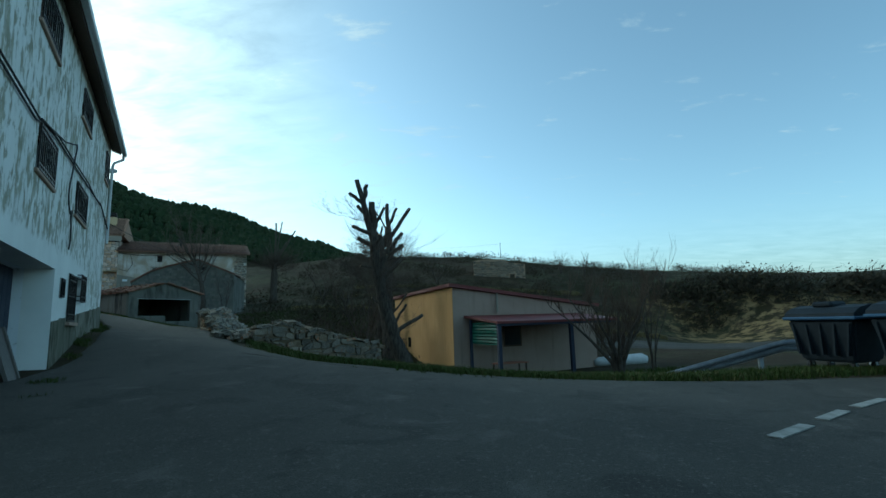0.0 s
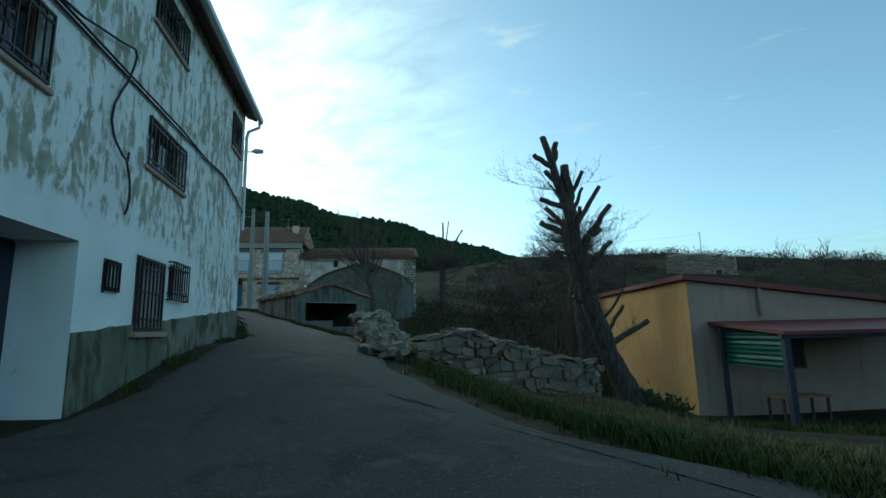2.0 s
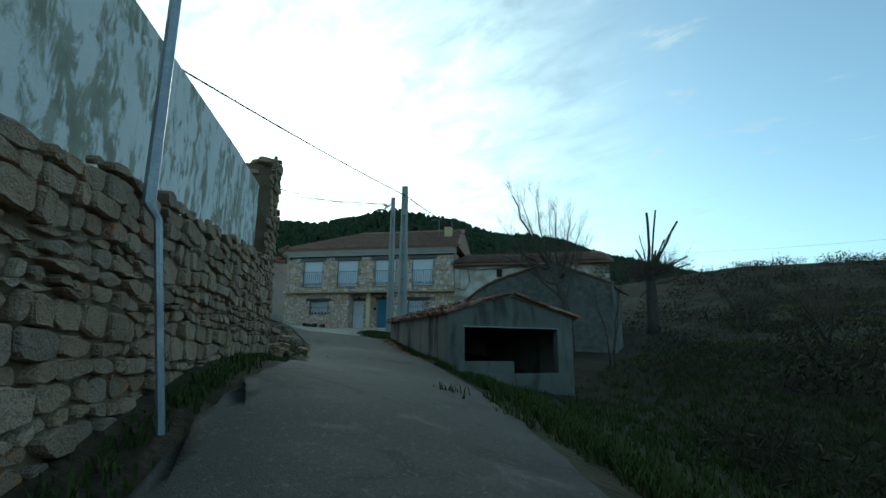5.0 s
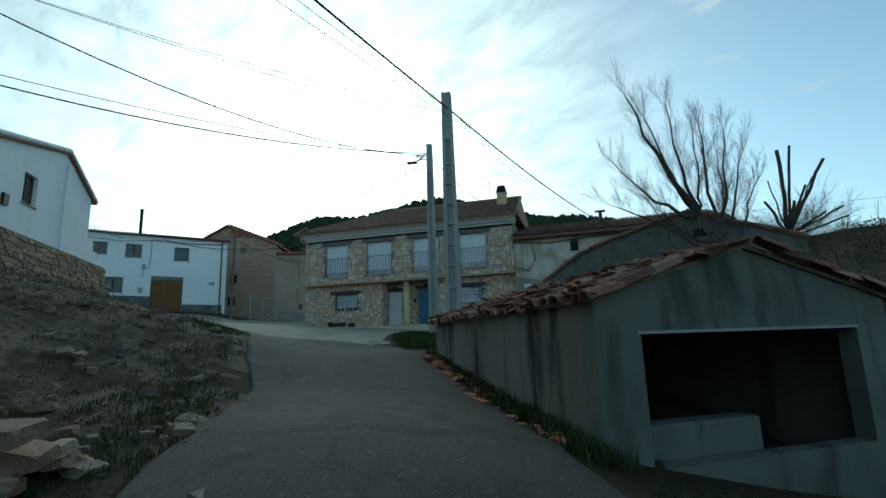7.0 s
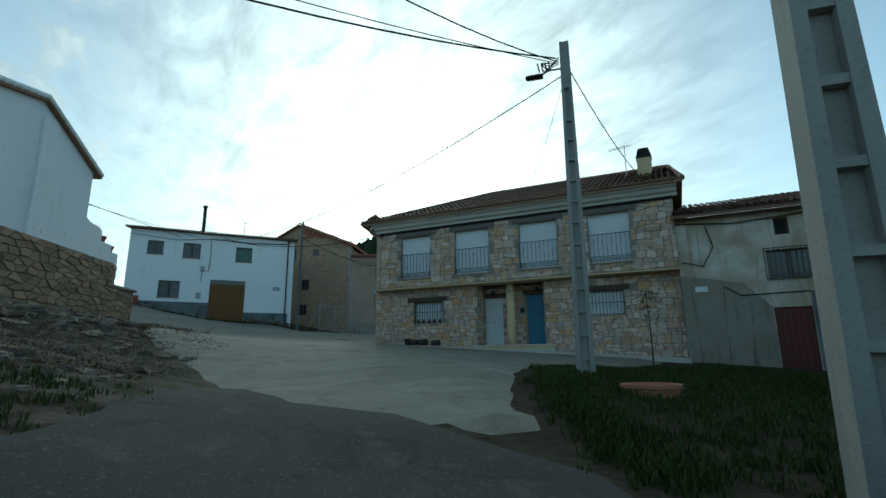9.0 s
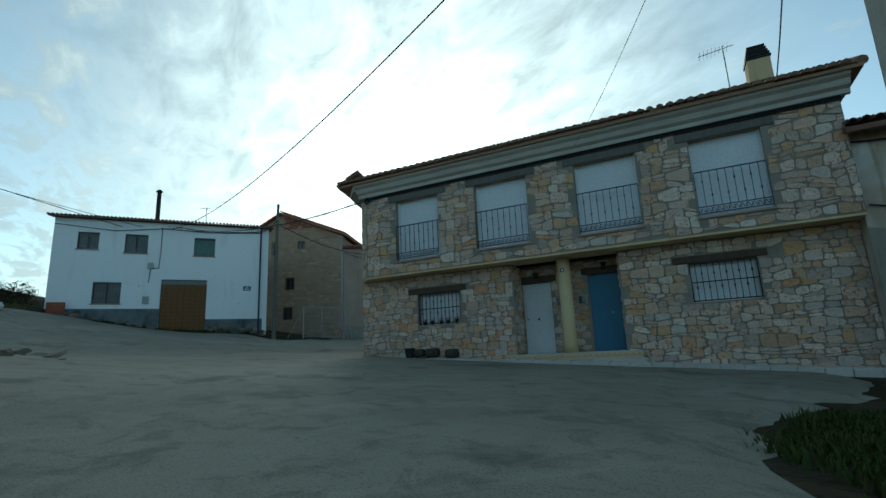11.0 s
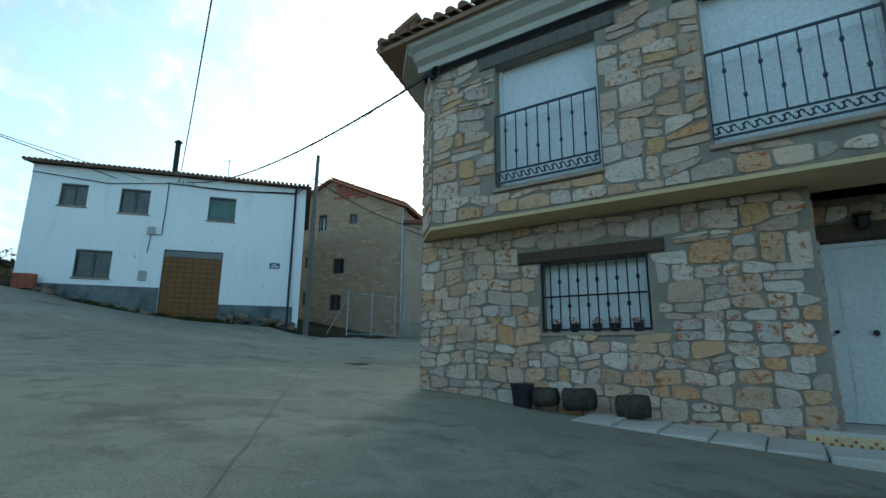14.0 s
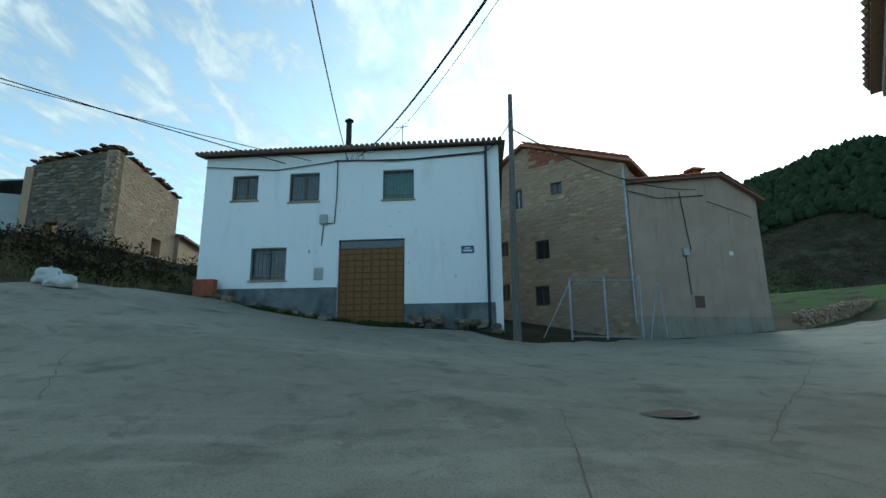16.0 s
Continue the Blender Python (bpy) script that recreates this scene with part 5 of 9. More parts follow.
        part("guide_rail", box(b - 0.048, b, OUT + 0.15, OUT + 0.25, lo, hi), SHUTTER, sh)
        part("lintel", box(a - 0.28, b + 0.28, OUT - 0.035, OUT + 0.34, hi + 0.002, hi + 0.225, 0.015), GREY_WOOD, t, "weathered grey timber lintel")
        part("sill", box(a - 0.04, b + 0.04, OUT - 0.06, OUT + 0.34, lo - 0.06, lo - 0.002, 0.01), BROWN_RENDER, t)
        rail = part("balcony_rail", box(a + 0.01, b - 0.01, OUT - 0.05, OUT - 0.025, 9.27, 9.3), BLUE_IRON, t, "blue-grey wrought-iron balcony rail")
        bm = bmesh.new()
        for z in (8.2, 8.37):
            add_box(bm, a + 0.01, b - 0.01, OUT - 0.05, OUT - 0.025, z - 0.011, z + 0.011)
        n = 13
        for k in range(n):
            cx = a + 0.07 + k * (b - a - 0.14) / (n - 1)
            for q0 in (0.0, math.pi):
                pts = [(cx + 0.022 * math.cos(q0) + 0.034 * math.cos(q + q0) * (1 - 0.5 * q / 5), OUT - 0.038, 8.285 + 0.05 * math.sin(q + q0) * (1 - 0.35 * q / 5)) for q in (i * 0.7 for i in range(8))]
                add_tube(bm, pts, 0.011, 4)
        part("scroll_band", bm, BLUE_IRON, rail, "band of iron scrolls")
        for k in range(10):
            x = a + 0.015 + k * (b - a - 0.03) / 9
            bm = bmesh.new()
            add_box(bm, x - 0.008, x + 0.008, OUT - 0.046, OUT - 0.03, 8.2 if k in (0, 9) else 8.38, 9.28)
            if 0 < k < 9:
                zb = 9.02 if k % 2 else 8.66
                add_box(bm, x - 0.021, x + 0.021, OUT - 0.059, OUT - 0.017, zb - 0.028, zb + 0.028, 0.01)
            part("baluster", bm, BLUE_IRON, rail)
    # lower windows
    for i, (a, b, lo, hi) in enumerate(lows):
        wn_ = part("window", box(a, b, 0.2, 0.24, lo, hi), SHUTTER, t, "white shuttered window behind bars")
        bm = bmesh.new()
        for k in range(20):
            z = lo + k * (hi - lo) / 20
            add_box(bm, a + 0.02, b - 0.02, 0.19, 0.199, z + 0.004, z + (hi - lo) / 20 - 0.004)
        part("slats", bm, SHUTTER, wn_)["kind"] = "stuff"
        bar_grille(wn_, a + 0.01, b - 0.01, lo + 0.02, hi - 0.02, 0.03, 10, IRON, "grille", True, ((lo + hi) / 2,))
        part("lintel", box(a - 0.35, b + 0.22, -0.05, 0.34, hi + 0.002, hi + 0.18, 0.015), DARK_WOOD, t, "dark timber lintel")
        part("sill", box(a - 0.03, b + 0.03, -0.03, 0.18, lo - 0.05, lo - 0.002), BROWN_RENDER, t)
    # cornice and roof
    prof = [(OUT, 10.5), (OUT - 0.08, 10.52), (OUT - 0.1, 10.62), (OUT - 0.2, 10.68), (OUT - 0.26, 10.8), (OUT - 0.36, 10.86), (OUT - 0.42, 10.98), (OUT + 0.2, 10.98), (OUT + 0.2, 10.722), (OUT, 10.722)]
    part("cornice", prism(prof, 0.45, W2 + 0.2, "x"), CORNICE, t, "grey moulded cornice")
    part("cornice", prism([(0.448, OUT - 0.4), (-0.12, -0.42), (-0.36, 0.2), (-2.72, 8.7), (-2.3, 8.7), (0.05, 0.2), (0.12, -0.02), (0.448, OUT - 0.02)], 10.74, 10.975, "z"), CORNICE, t)
    e, L0, R0, B0, z0, sl = OUT - 0.46, -0.15, W2 + 0.42, 8.85, 11.0, 0.45
    half, skew = 5.48, 0.28
    zr = z0 + half * sl
    c = [(L0, e, z0), (R0, e, z0), (R0, B0, z0), (L0 - skew * (B0 - e), B0, z0)]
    r1, r2 = (L0 + half * 0.95, e + half, zr), (R0 - 0.4, e + half, zr)
    bm = bmesh.new()
    v = [bm.verts.new(p) for p in (*c, r1, r2)]
    u = [bm.verts.new((p[0], p[1], p[2] - 0.08)) for p in c]
    for q in ((0, 1, 5, 4), (2, 3, 4, 5), (3, 0, 4), (1, 2, 5)):
        bm.faces.new([v[i] for i in q])
    for i in range(4):
        bm.faces.new((v[i], u[i], u[(i + 1) % 4], v[(i + 1) % 4]))
    bm.faces.new(u[::-1])
    rf = part("roof", bm, TILE, t, "low hipped roof of brown clay tiles")
    # tiles on the front slope, clipped to the hips
    bm = bmesh.new()
    rnd = random.Random(31)
    pitch, ln = 0.24, 0.45
    upv = Vector((0, 1, sl)).normalized()
    nv = Vector((0, -sl, 1)).normalized()
    total = half / upv.y
    for k in range(int((R0 - L0) / pitch)):
        x = L0 + (k + 0.5) * pitch
        for r in range(int(total / ln)):
            y = r * ln * upv.y
            if x - L0 < y * 0.95 - 0.1 or R0 - 0.4 - x < y * 0.0 - 0.3:
                continue
            base = Vector((x, e - 0.05, z0)) + upv * (r * ln) + nv * 0.02
            rings = []
            for tt, rr, hh in ((0.0, 0.098, 0.025), (ln * 1.03, 0.082, 0.0)):
                o = base + upv * tt + nv * hh
                rings.append([bm.verts.new(o + Vector((math.cos(q) * rr, 0, 0)) + nv * (math.sin(q) * rr)) for q in (0, math.pi / 4, math.pi / 2, 3 * math.pi / 4, math.pi)])
            for j in range(4):
                bm.faces.new((rings[0][j], rings[0][j + 1], rings[1][j + 1], rings[1][j]))
            if r == 0:
                bm.faces.new(rings[0][::-1])
    tl = part("roof_tiles", bm, TILE, rf)
    tl["kind"] = "stuff"
    # tiles of the left hip's lower edge
    bm = bmesh.new()
    for k in range(int((B0 - e) / pitch)):
        y = e + (k + 0.5) * pitch
        for r in range(2):
            x = L0 - 0.06 - skew * (y - e) + r * 0.42
            add_tube(bm, [(x, y, z0 + 0.03 + r * 0.2), (x + 0.47, y, z0 + 0.22 + r * 0.2)], [0.098, 0.085], 7)
    tl = part("roof_tiles", bm, TILE, rf)
    tl["kind"] = "stuff"
    part("ridge", tube([(r1[0], r1[1], zr + 0.05), (r2[0], r2[1], zr + 0.05)], 0.12, 8), TILE, rf)
    part("hip", tube([(L0, e, z0 + 0.05), (r1[0], r1[1], zr + 0.06)], 0.11, 8), TILE, rf)
    part("hip", tube([(R0, e, z0 + 0.05), (r2[0], r2[1], zr + 0.06)], 0.11, 8), TILE, rf)
    ch = part("chimney", box(12.8, 13.4, 1.9, 2.5, 11.9, 13.25, 0.02), CREAM, t, "ochre rendered chimney with dark slatted cowl")
    bm = bmesh.new()
    for k in range(5):
        w = 0.33 - 0.025 * k
        add_box(bm, 13.1 - w, 13.1 + w, 2.2 - w, 2.2 + w, 13.25 + k * 0.1, 13.31 + k * 0.1)
    add_box(bm, 12.95, 13.25, 2.05, 2.35, 13.25, 13.75)
    part("cowl", bm, IRON, ch)
    an = part("aerial", tube([(12.3, 2.2, 12.3), (12.3, 2.2, 14.1)], 0.02, 6), STEEL, t, "thin television aerial")
    bm = bmesh.new()
    add_tube(bm, [(11.6, 2.2, 13.95), (12.6, 2.2, 14.05)], 0.012, 5)
    for k in range(8):
        x = 11.65 + k * 0.11
        add_tube(bm, [(x, 1.95, 13.96 + k * 0.01), (x, 2.45, 13.96 + k * 0.01)], 0.008, 4)
    part("elements", bm, STEEL, an)
    # cable bunch under the cornice
    for dz, dy in ((0.0, 0.0), (0.03, 0.015), (-0.04, 0.0)):
        part("cable", tube([(0.75, OUT - 0.05 - dy, 10.44 + dz), (2.0, OUT - 0.05 - dy, 10.47 + dz), (6.4, OUT - 0.05 - dy, 10.46 + dz), (9.0, OUT - 0.05 - dy, 10.48 + dz), (W2, OUT - 0.05 - dy, 10.45 + dz)], 0.018, 5), BLACK, t)
    bm = bmesh.new()
    for k in range(3):
        add_tube(bm, [(0.78 + 0.09 * math.cos(q) + 0.03 * k, OUT - 0.07 - 0.02 * k, 10.4 + 0.1 * math.sin(q)) for q in (i * 0.5 for i in range(14))], 0.014, 5)
    part("cable_coil", bm, BLACK, t)
    return t


stone_house()


# ---- white house with the brown garage door ----
def white_house():
    t = thing("white_house", place(-58.22, 31.9, 81.2), "whitewashed two-storey house with blue-grey plinth and corrugated roof edge", "house")
    L, R, D, top = -5.3, 5.66, 8.0, 13.3
    wins = [(-4.21, -3.22, 11.6, 12.56), (-2.0, -0.87, 11.47, 12.56), (1.49, 2.62, 11.42, 12.53), (-3.3, -1.98, 8.6, 9.78)]
    gate = (-0.07, 2.3, 6.2, 9.98)
    part("wall", wall_bm(L, R, 5.8, top, 0.0, 0.45, [*wins, gate]), WHITE_CLEAN, t)
    part("side_wall", box(L, L + 0.45, 0.452, D, 5.8, top), WHITE_CLEAN, t)
    part("side_wall", box(R - 0.45, R, 0.452, D, 5.8, top), WHITE_CLEAN, t)
    part("back_wall", box(L + 0.452, R - 0.452, D - 0.45, D, 5.8, top), WHITE_CLEAN, t)
    for i, w in enumerate(wins):
        win = flat_window(t, *w, 0.0, 0.45, BROWN_WOOD if i in (0, 1) else BLUE_IRON, OLD_GLASS, 1, 0, True)
        if i == 2:
            sh = part("blind", box(w[0] + 0.03, w[1] - 0.03, 0.1, 0.13, w[2] + 0.03, w[3] - 0.12), TEAL, win, "closed teal slatted shutter")
            for k in range(9):
                x = w[0] + 0.08 + k * (w[1] - w[0] - 0.16) / 8
                part("slat", box(x - 0.045, x + 0.045, 0.086, 0.099, w[2] + 0.05, w[3] - 0.14), TEAL, sh)
        bar_grille(win, w[0] + 0.01, w[1] - 0.01, w[2] + 0.02, w[3] - 0.02, 0.02, 8, GRILLE_GREY, "grille", False, (w[2] + 0.16, w[3] - 0.16))
    part("plinth", prism([(L - 0.02, 6.0), (-0.072, 6.0), (-0.072, 8.3), (L - 0.02, 8.32)], -0.022, -0.001), BLUE_PLINTH, t)
    part("plinth", prism([(2.302, 6.0), (5.45, 6.0), (5.4, 7.68), (2.302, 7.68)], -0.022, -0.001), BLUE_PLINTH, t)
    gd = part("garage_door", box(-0.07, 2.3, 0.12, 0.17, 6.6, 9.7), GARAGE_GAP, t, "varnished brown panelled garage door")
    rows, cols = 12, 7
    for leaf in range(2):
        x0 = -0.05 + leaf * 1.185
        for r in range(rows):
            bm = bmesh.new()
            for c in range(4):
                a, z = x0 + c * 0.285 + 0.015, 7.05 + r * 0.22
                add_box(bm, a, a + 0.25, 0.098, 0.119, z, z + 0.185, 0.01)
            part("panel", bm, GARAGE_WOOD, gd)
    part("transom", box(-0.05, 2.28, 0.14, 0.16, 9.71, 9.97), GLASS, gd)
    part("transom_rail", box(-0.07, 2.3, 0.08, 0.135, 9.66, 9.72), GREY_WOOD, gd)
    for k in range(60):
        x = L - 0.25 + k * (R - L + 0.5) / 60
        part("roof_roll", tube([(x, -0.32, top + 0.1), (x, 4.0, top + 0.82)], 0.075, 6), TILE_DARK, t)
    part("roof", prism([(-0.3, top + 0.002), (4.0, top + 0.72), (D + 0.3, top + 0.002), (D + 0.3, top + 0.06), (4.0, top + 0.78), (-0.3, top + 0.06)], L - 0.25, R + 0.25, "x"), TILE_DARK, t)
    part("gable", prism([(0.0, top + 0.001), (4.0, top + 0.7), (D, top + 0.001)], L, L + 0.4, "x"), WHITE_CLEAN, t)
    fl = part("flue", tube([(-0.95, 3.6, 13.4), (-0.95, 3.6, 16.35)], 0.13, 12), IRON, t, "dark metal flue with cap")
    part("cap", tube([(-0.95, 3.6, 16.345), (-0.95, 3.6, 16.4), (-0.95, 3.6, 16.5)], [0.2, 0.19, 0.06], 12), IRON, fl)
    an = part("aerial", tube([(2.0, 1.0, 13.4), (2.0, 1.0, 14.75)], 0.02, 6), STEEL, t)
    bm = bmesh.new()
    add_tube(bm, [(1.65, 1.0, 14.65), (2.2, 1.0, 14.69)], 0.012, 5)
    for k in range(5):
        add_tube(bm, [(1.68 + k * 0.12, 0.85, 14.66), (1.68 + k * 0.12, 1.15, 14.66)], 0.008, 4)
    part("elements", bm, STEEL, an)
    part("downpipe", tube([(5.23, -0.2, 13.3), (5.2, -0.08, 13.0), (5.2, -0.08, 6.9)], 0.05, 8), DARK_POST, t, "dark painted downpipe")
    # rough footing stones laid bare below the plinth
    frnd = random.Random(47)
    for k in range(46):
        x = frnd.uniform(2.5, 5.5) if k < 30 else frnd.uniform(-4.8, -0.2)
        p = Line(-58.22, 31.9, 81.2).at(x, -0.2)
        w = frnd.uniform(0.16, 0.42)
        bm = bmesh.new()
        add_lump(bm, (x, -0.05 - frnd.uniform(0.0, 0.3), land1(p.x, p.y) + 0.08 + frnd.uniform(0.0, 0.3 if k < 30 else 0.08)), (w, w * 0.7, w * 0.5), frnd, 0.0, 0.2)
        part("footing_stone", bm, PALE_RUBBLE, t)
    sg = part("street_sign", box(4.28, 4.72, -0.02, -0.002, 9.38, 9.64), SIGN_BLUE, t, "small blue enamel street sign")
    part("bar", box(4.4, 4.6, -0.0235, -0.0205, 9.54, 9.58), SIGN_WHITE, sg)
    part("bar", box(4.34, 4.66, -0.0235, -0.0205, 9.44, 9.5), SIGN_WHITE, sg)
    part("junction_box", box(-0.78, -0.5, -0.12, -0.002, 10.58, 10.92, 0.01), GREY_METER, t)
    part("meter_hatch", box(-0.93, -0.6, -0.03, -0.002, 8.57, 9.0, 0.008), GREY_METER, t)
    part("bell", box(-1.16, -1.12, -0.04, -0.002, 9.55, 9.65), GREY_METER, t)
    for pts in ([(-0.2, -0.03, 12.95), (-0.2, -0.03, 11.6), (-0.25, -0.03, 10.6), (-0.5, -0.03, 10.6)], [(-0.64, -0.03, 10.6), (-0.7, -0.03, 9.8)],
                [(L, -0.03, 12.95), (-2.5, -0.05, 12.7), (-0.2, -0.04, 12.95), (2.5, -0.04, 12.9), (5.2, -0.05, 13.05)], [(-0.3, -0.04, 12.98), (2.0, -0.06, 12.86), (5.2, -0.05, 13.0)]):
        part("cable", tube(pts, 0.018, 5), BLACK, t)
    bm = bmesh.new()
    for k in range(4):
        add_tube(bm, [(0.1 + 0.2 * k, -0.05, 12.95), (0.15 + 0.2 * k, -0.12, 13.15), (0.2 + 0.2 * k, -0.05, 12.95)], 0.012, 5)
    part("cable_loops", bm, BLACK, t)
    return t


white_house()


# ---- brown stone gabled house and its rendered annexe ----
def brown_house():
    t = thing("gabled_house", place(-62.36, 44.4, 50), "tall old gabled house of brown rubble stone", "house")
    wins = [(-3.82, -3.2, 13.85, 14.95), (-4.78, -4.05, 10.6, 11.58), (-4.97, -4.16, 8.24, 9.24), (-6.0, -5.45, 13.45, 14.6), (-6.9, -6.4, 11.0, 11.8), (-6.9, -6.4, 8.6, 9.5)]
    part("wall", wall_bm(-9.0, 0.0, 5.5, 14.5, 0.0, 0.5, wins), BROWN_MORTAR, t)
    part("gable", prism([(-9.0, 14.502), (0.0, 14.502), (0.0, 14.66), (-5.25, 16.85)], 0.0, 0.5), BROWN_MORTAR, t)
    bm, rnd = bmesh.new(), random.Random(41)
    holes = [(a - 0.03, b + 0.03, lo - 0.05, hi + 0.05) for a, b, lo, hi in wins]
    roofline = lambda x: min(14.55 + (x + 9) * 0.6, 14.6 - x * 0.42)
    for poly in stone_outlines(-9.0, 0.0, 6.0, 16.8, holes, 0.27, 42, 0.6, 0.02, roofline):
        add_stone(bm, poly, 0.0, rnd.uniform(0.01, 0.04), rnd)
    part("stones", bm, WALL_RUBBLE, t)["kind"] = "stuff"
    for i, w in enumerate(wins):
        flat_window(t, *w, 0.0, 0.5, BROWN_WOOD if i != 3 else SHUTTER, GLASS, 1, 4 if i in (1, 3) else 0, False)
    part("roof", slab([(-5.25, -0.3, 17.0), (0.35, -0.3, 14.75), (0.35, 9.0, 14.75), (-5.25, 9.0, 17.0)], 0.14), TILE_RED, t, "red clay tile roof slope")
    part("roof", slab([(-9.4, -0.3, 14.6), (-5.25, -0.3, 17.0), (-5.25, 9.0, 17.0), (-9.4, 9.0, 14.6)], 0.14), TILE_RED, t)
    roof_tiles(t, (-5.2, -0.4, 17.0), (0, 1, 0), (5.6, 0, -2.25), 5.9, 38, TILE_RED, seed=43)
    part("side_wall", box(-0.5, 0.0, 0.502, 9.0, 5.5, 14.5), BROWN_RENDER, t)
    part("side_wall", box(-9.0, -8.5, 0.502, 9.0, 5.5, 14.5), BROWN_RENDER, t)
    part("downpipe", tube([(-0.1, -0.08, 14.5), (-0.1, -0.08, 7.2)], 0.06, 8), STEEL, t, "pale downpipe")
    brnd = random.Random(48)
    for r in range(4, 9):
        z = 14.75 + r * 0.2
        for k in range(9):
            x = -5.0 + k * 0.3 + (0.15 if r % 2 else 0.0)
            if z + 0.2 < 14.6 - x * 0.42 and brnd.random() < 0.92:
                part("brick", box(x + 0.01, x + 0.285, -0.05, -0.002, z + 0.01, z + 0.185, 0.006), BRICK, t)
    part("chimney", box(-2.4, -2.0, 1.5, 1.9, 14.9, 16.1), BRICK, t)
    a = thing("rendered_annexe", place(-62.36, 44.4, 98.5), "plain brown-grey rendered annexe with tiled roof", "house")
    part("wall", wall_bm(0.02, 7.0, 5.8, 13.1, 0.0, 0.4, (), [(0.02, 13.62), (5.0, 14.3), (7.0, 13.3)]), BROWN_RENDER, a)
    part("side_wall", box(6.6, 7.0, 0.402, 7.0, 5.8, 13.1), BROWN_RENDER, a)
    part("base_band", box(0.03, 7.02, -0.03, -0.001, 5.9, 7.5), GREY_RENDER, a)
    part("roof", slab([(-0.1, -0.25, 13.72), (5.0, -0.25, 14.42), (5.0, 7, 14.42), (-0.1, 7, 13.72)], 0.12), TILE_DARK, a)
    part("roof", slab([(5.0, -0.25, 14.42), (7.3, -0.25, 13.26), (7.3, 7, 13.26), (5.0, 7, 14.42)], 0.12), TILE_DARK, a)
    roof_tiles(a, (5.0, -0.3, 14.44), (0, 1, 0), (2.3, 0, -1.16), 2.5, 30, TILE_DARK, seed=44)
    roof_tiles(a, (-0.1, -0.3, 13.74), (0, 1, 0), (5.1, 0, 0.7), 5.2, 30, TILE_RED, seed=45)
    ch = part("chimney", box(4.35, 4.8, 0.8, 1.25, 14.2, 14.95), BRICK, a)
    part("cap", box(4.2, 4.95, 0.65, 1.4, 14.95, 15.05), TILE_RED, ch)
    part("meter_box", box(2.55, 2.85, -0.14, -0.002, 10.3, 10.65, 0.01), GREY_METER, a)
    part("hatch", box(2.95, 3.45, -0.02, -0.002, 7.9, 8.45), BROWN_WOOD, a)
    part("wall_sign", box(5.1, 5.3, -0.015, -0.002, 10.4, 10.6), SIGN_WHITE, a)
    for pts in ([(2.7, -0.04, 13.4), (2.9, -0.04, 11.5), (3.0, -0.05, 10.6), (2.8, -0.05, 10.4)], [(2.7, -0.03, 10.3), (2.8, -0.03, 8.5)], [(4.2, -0.05, 13.0), (5.5, -0.3, 12.5), (6.5, -0.1, 12.3)], [(0, -0.05, 13.3), (1.5, -0.1, 13.0), (4.0, -0.05, 13.3)]):
        part("cable", tube(pts, 0.02, 5), BLACK, a)


brown_house()


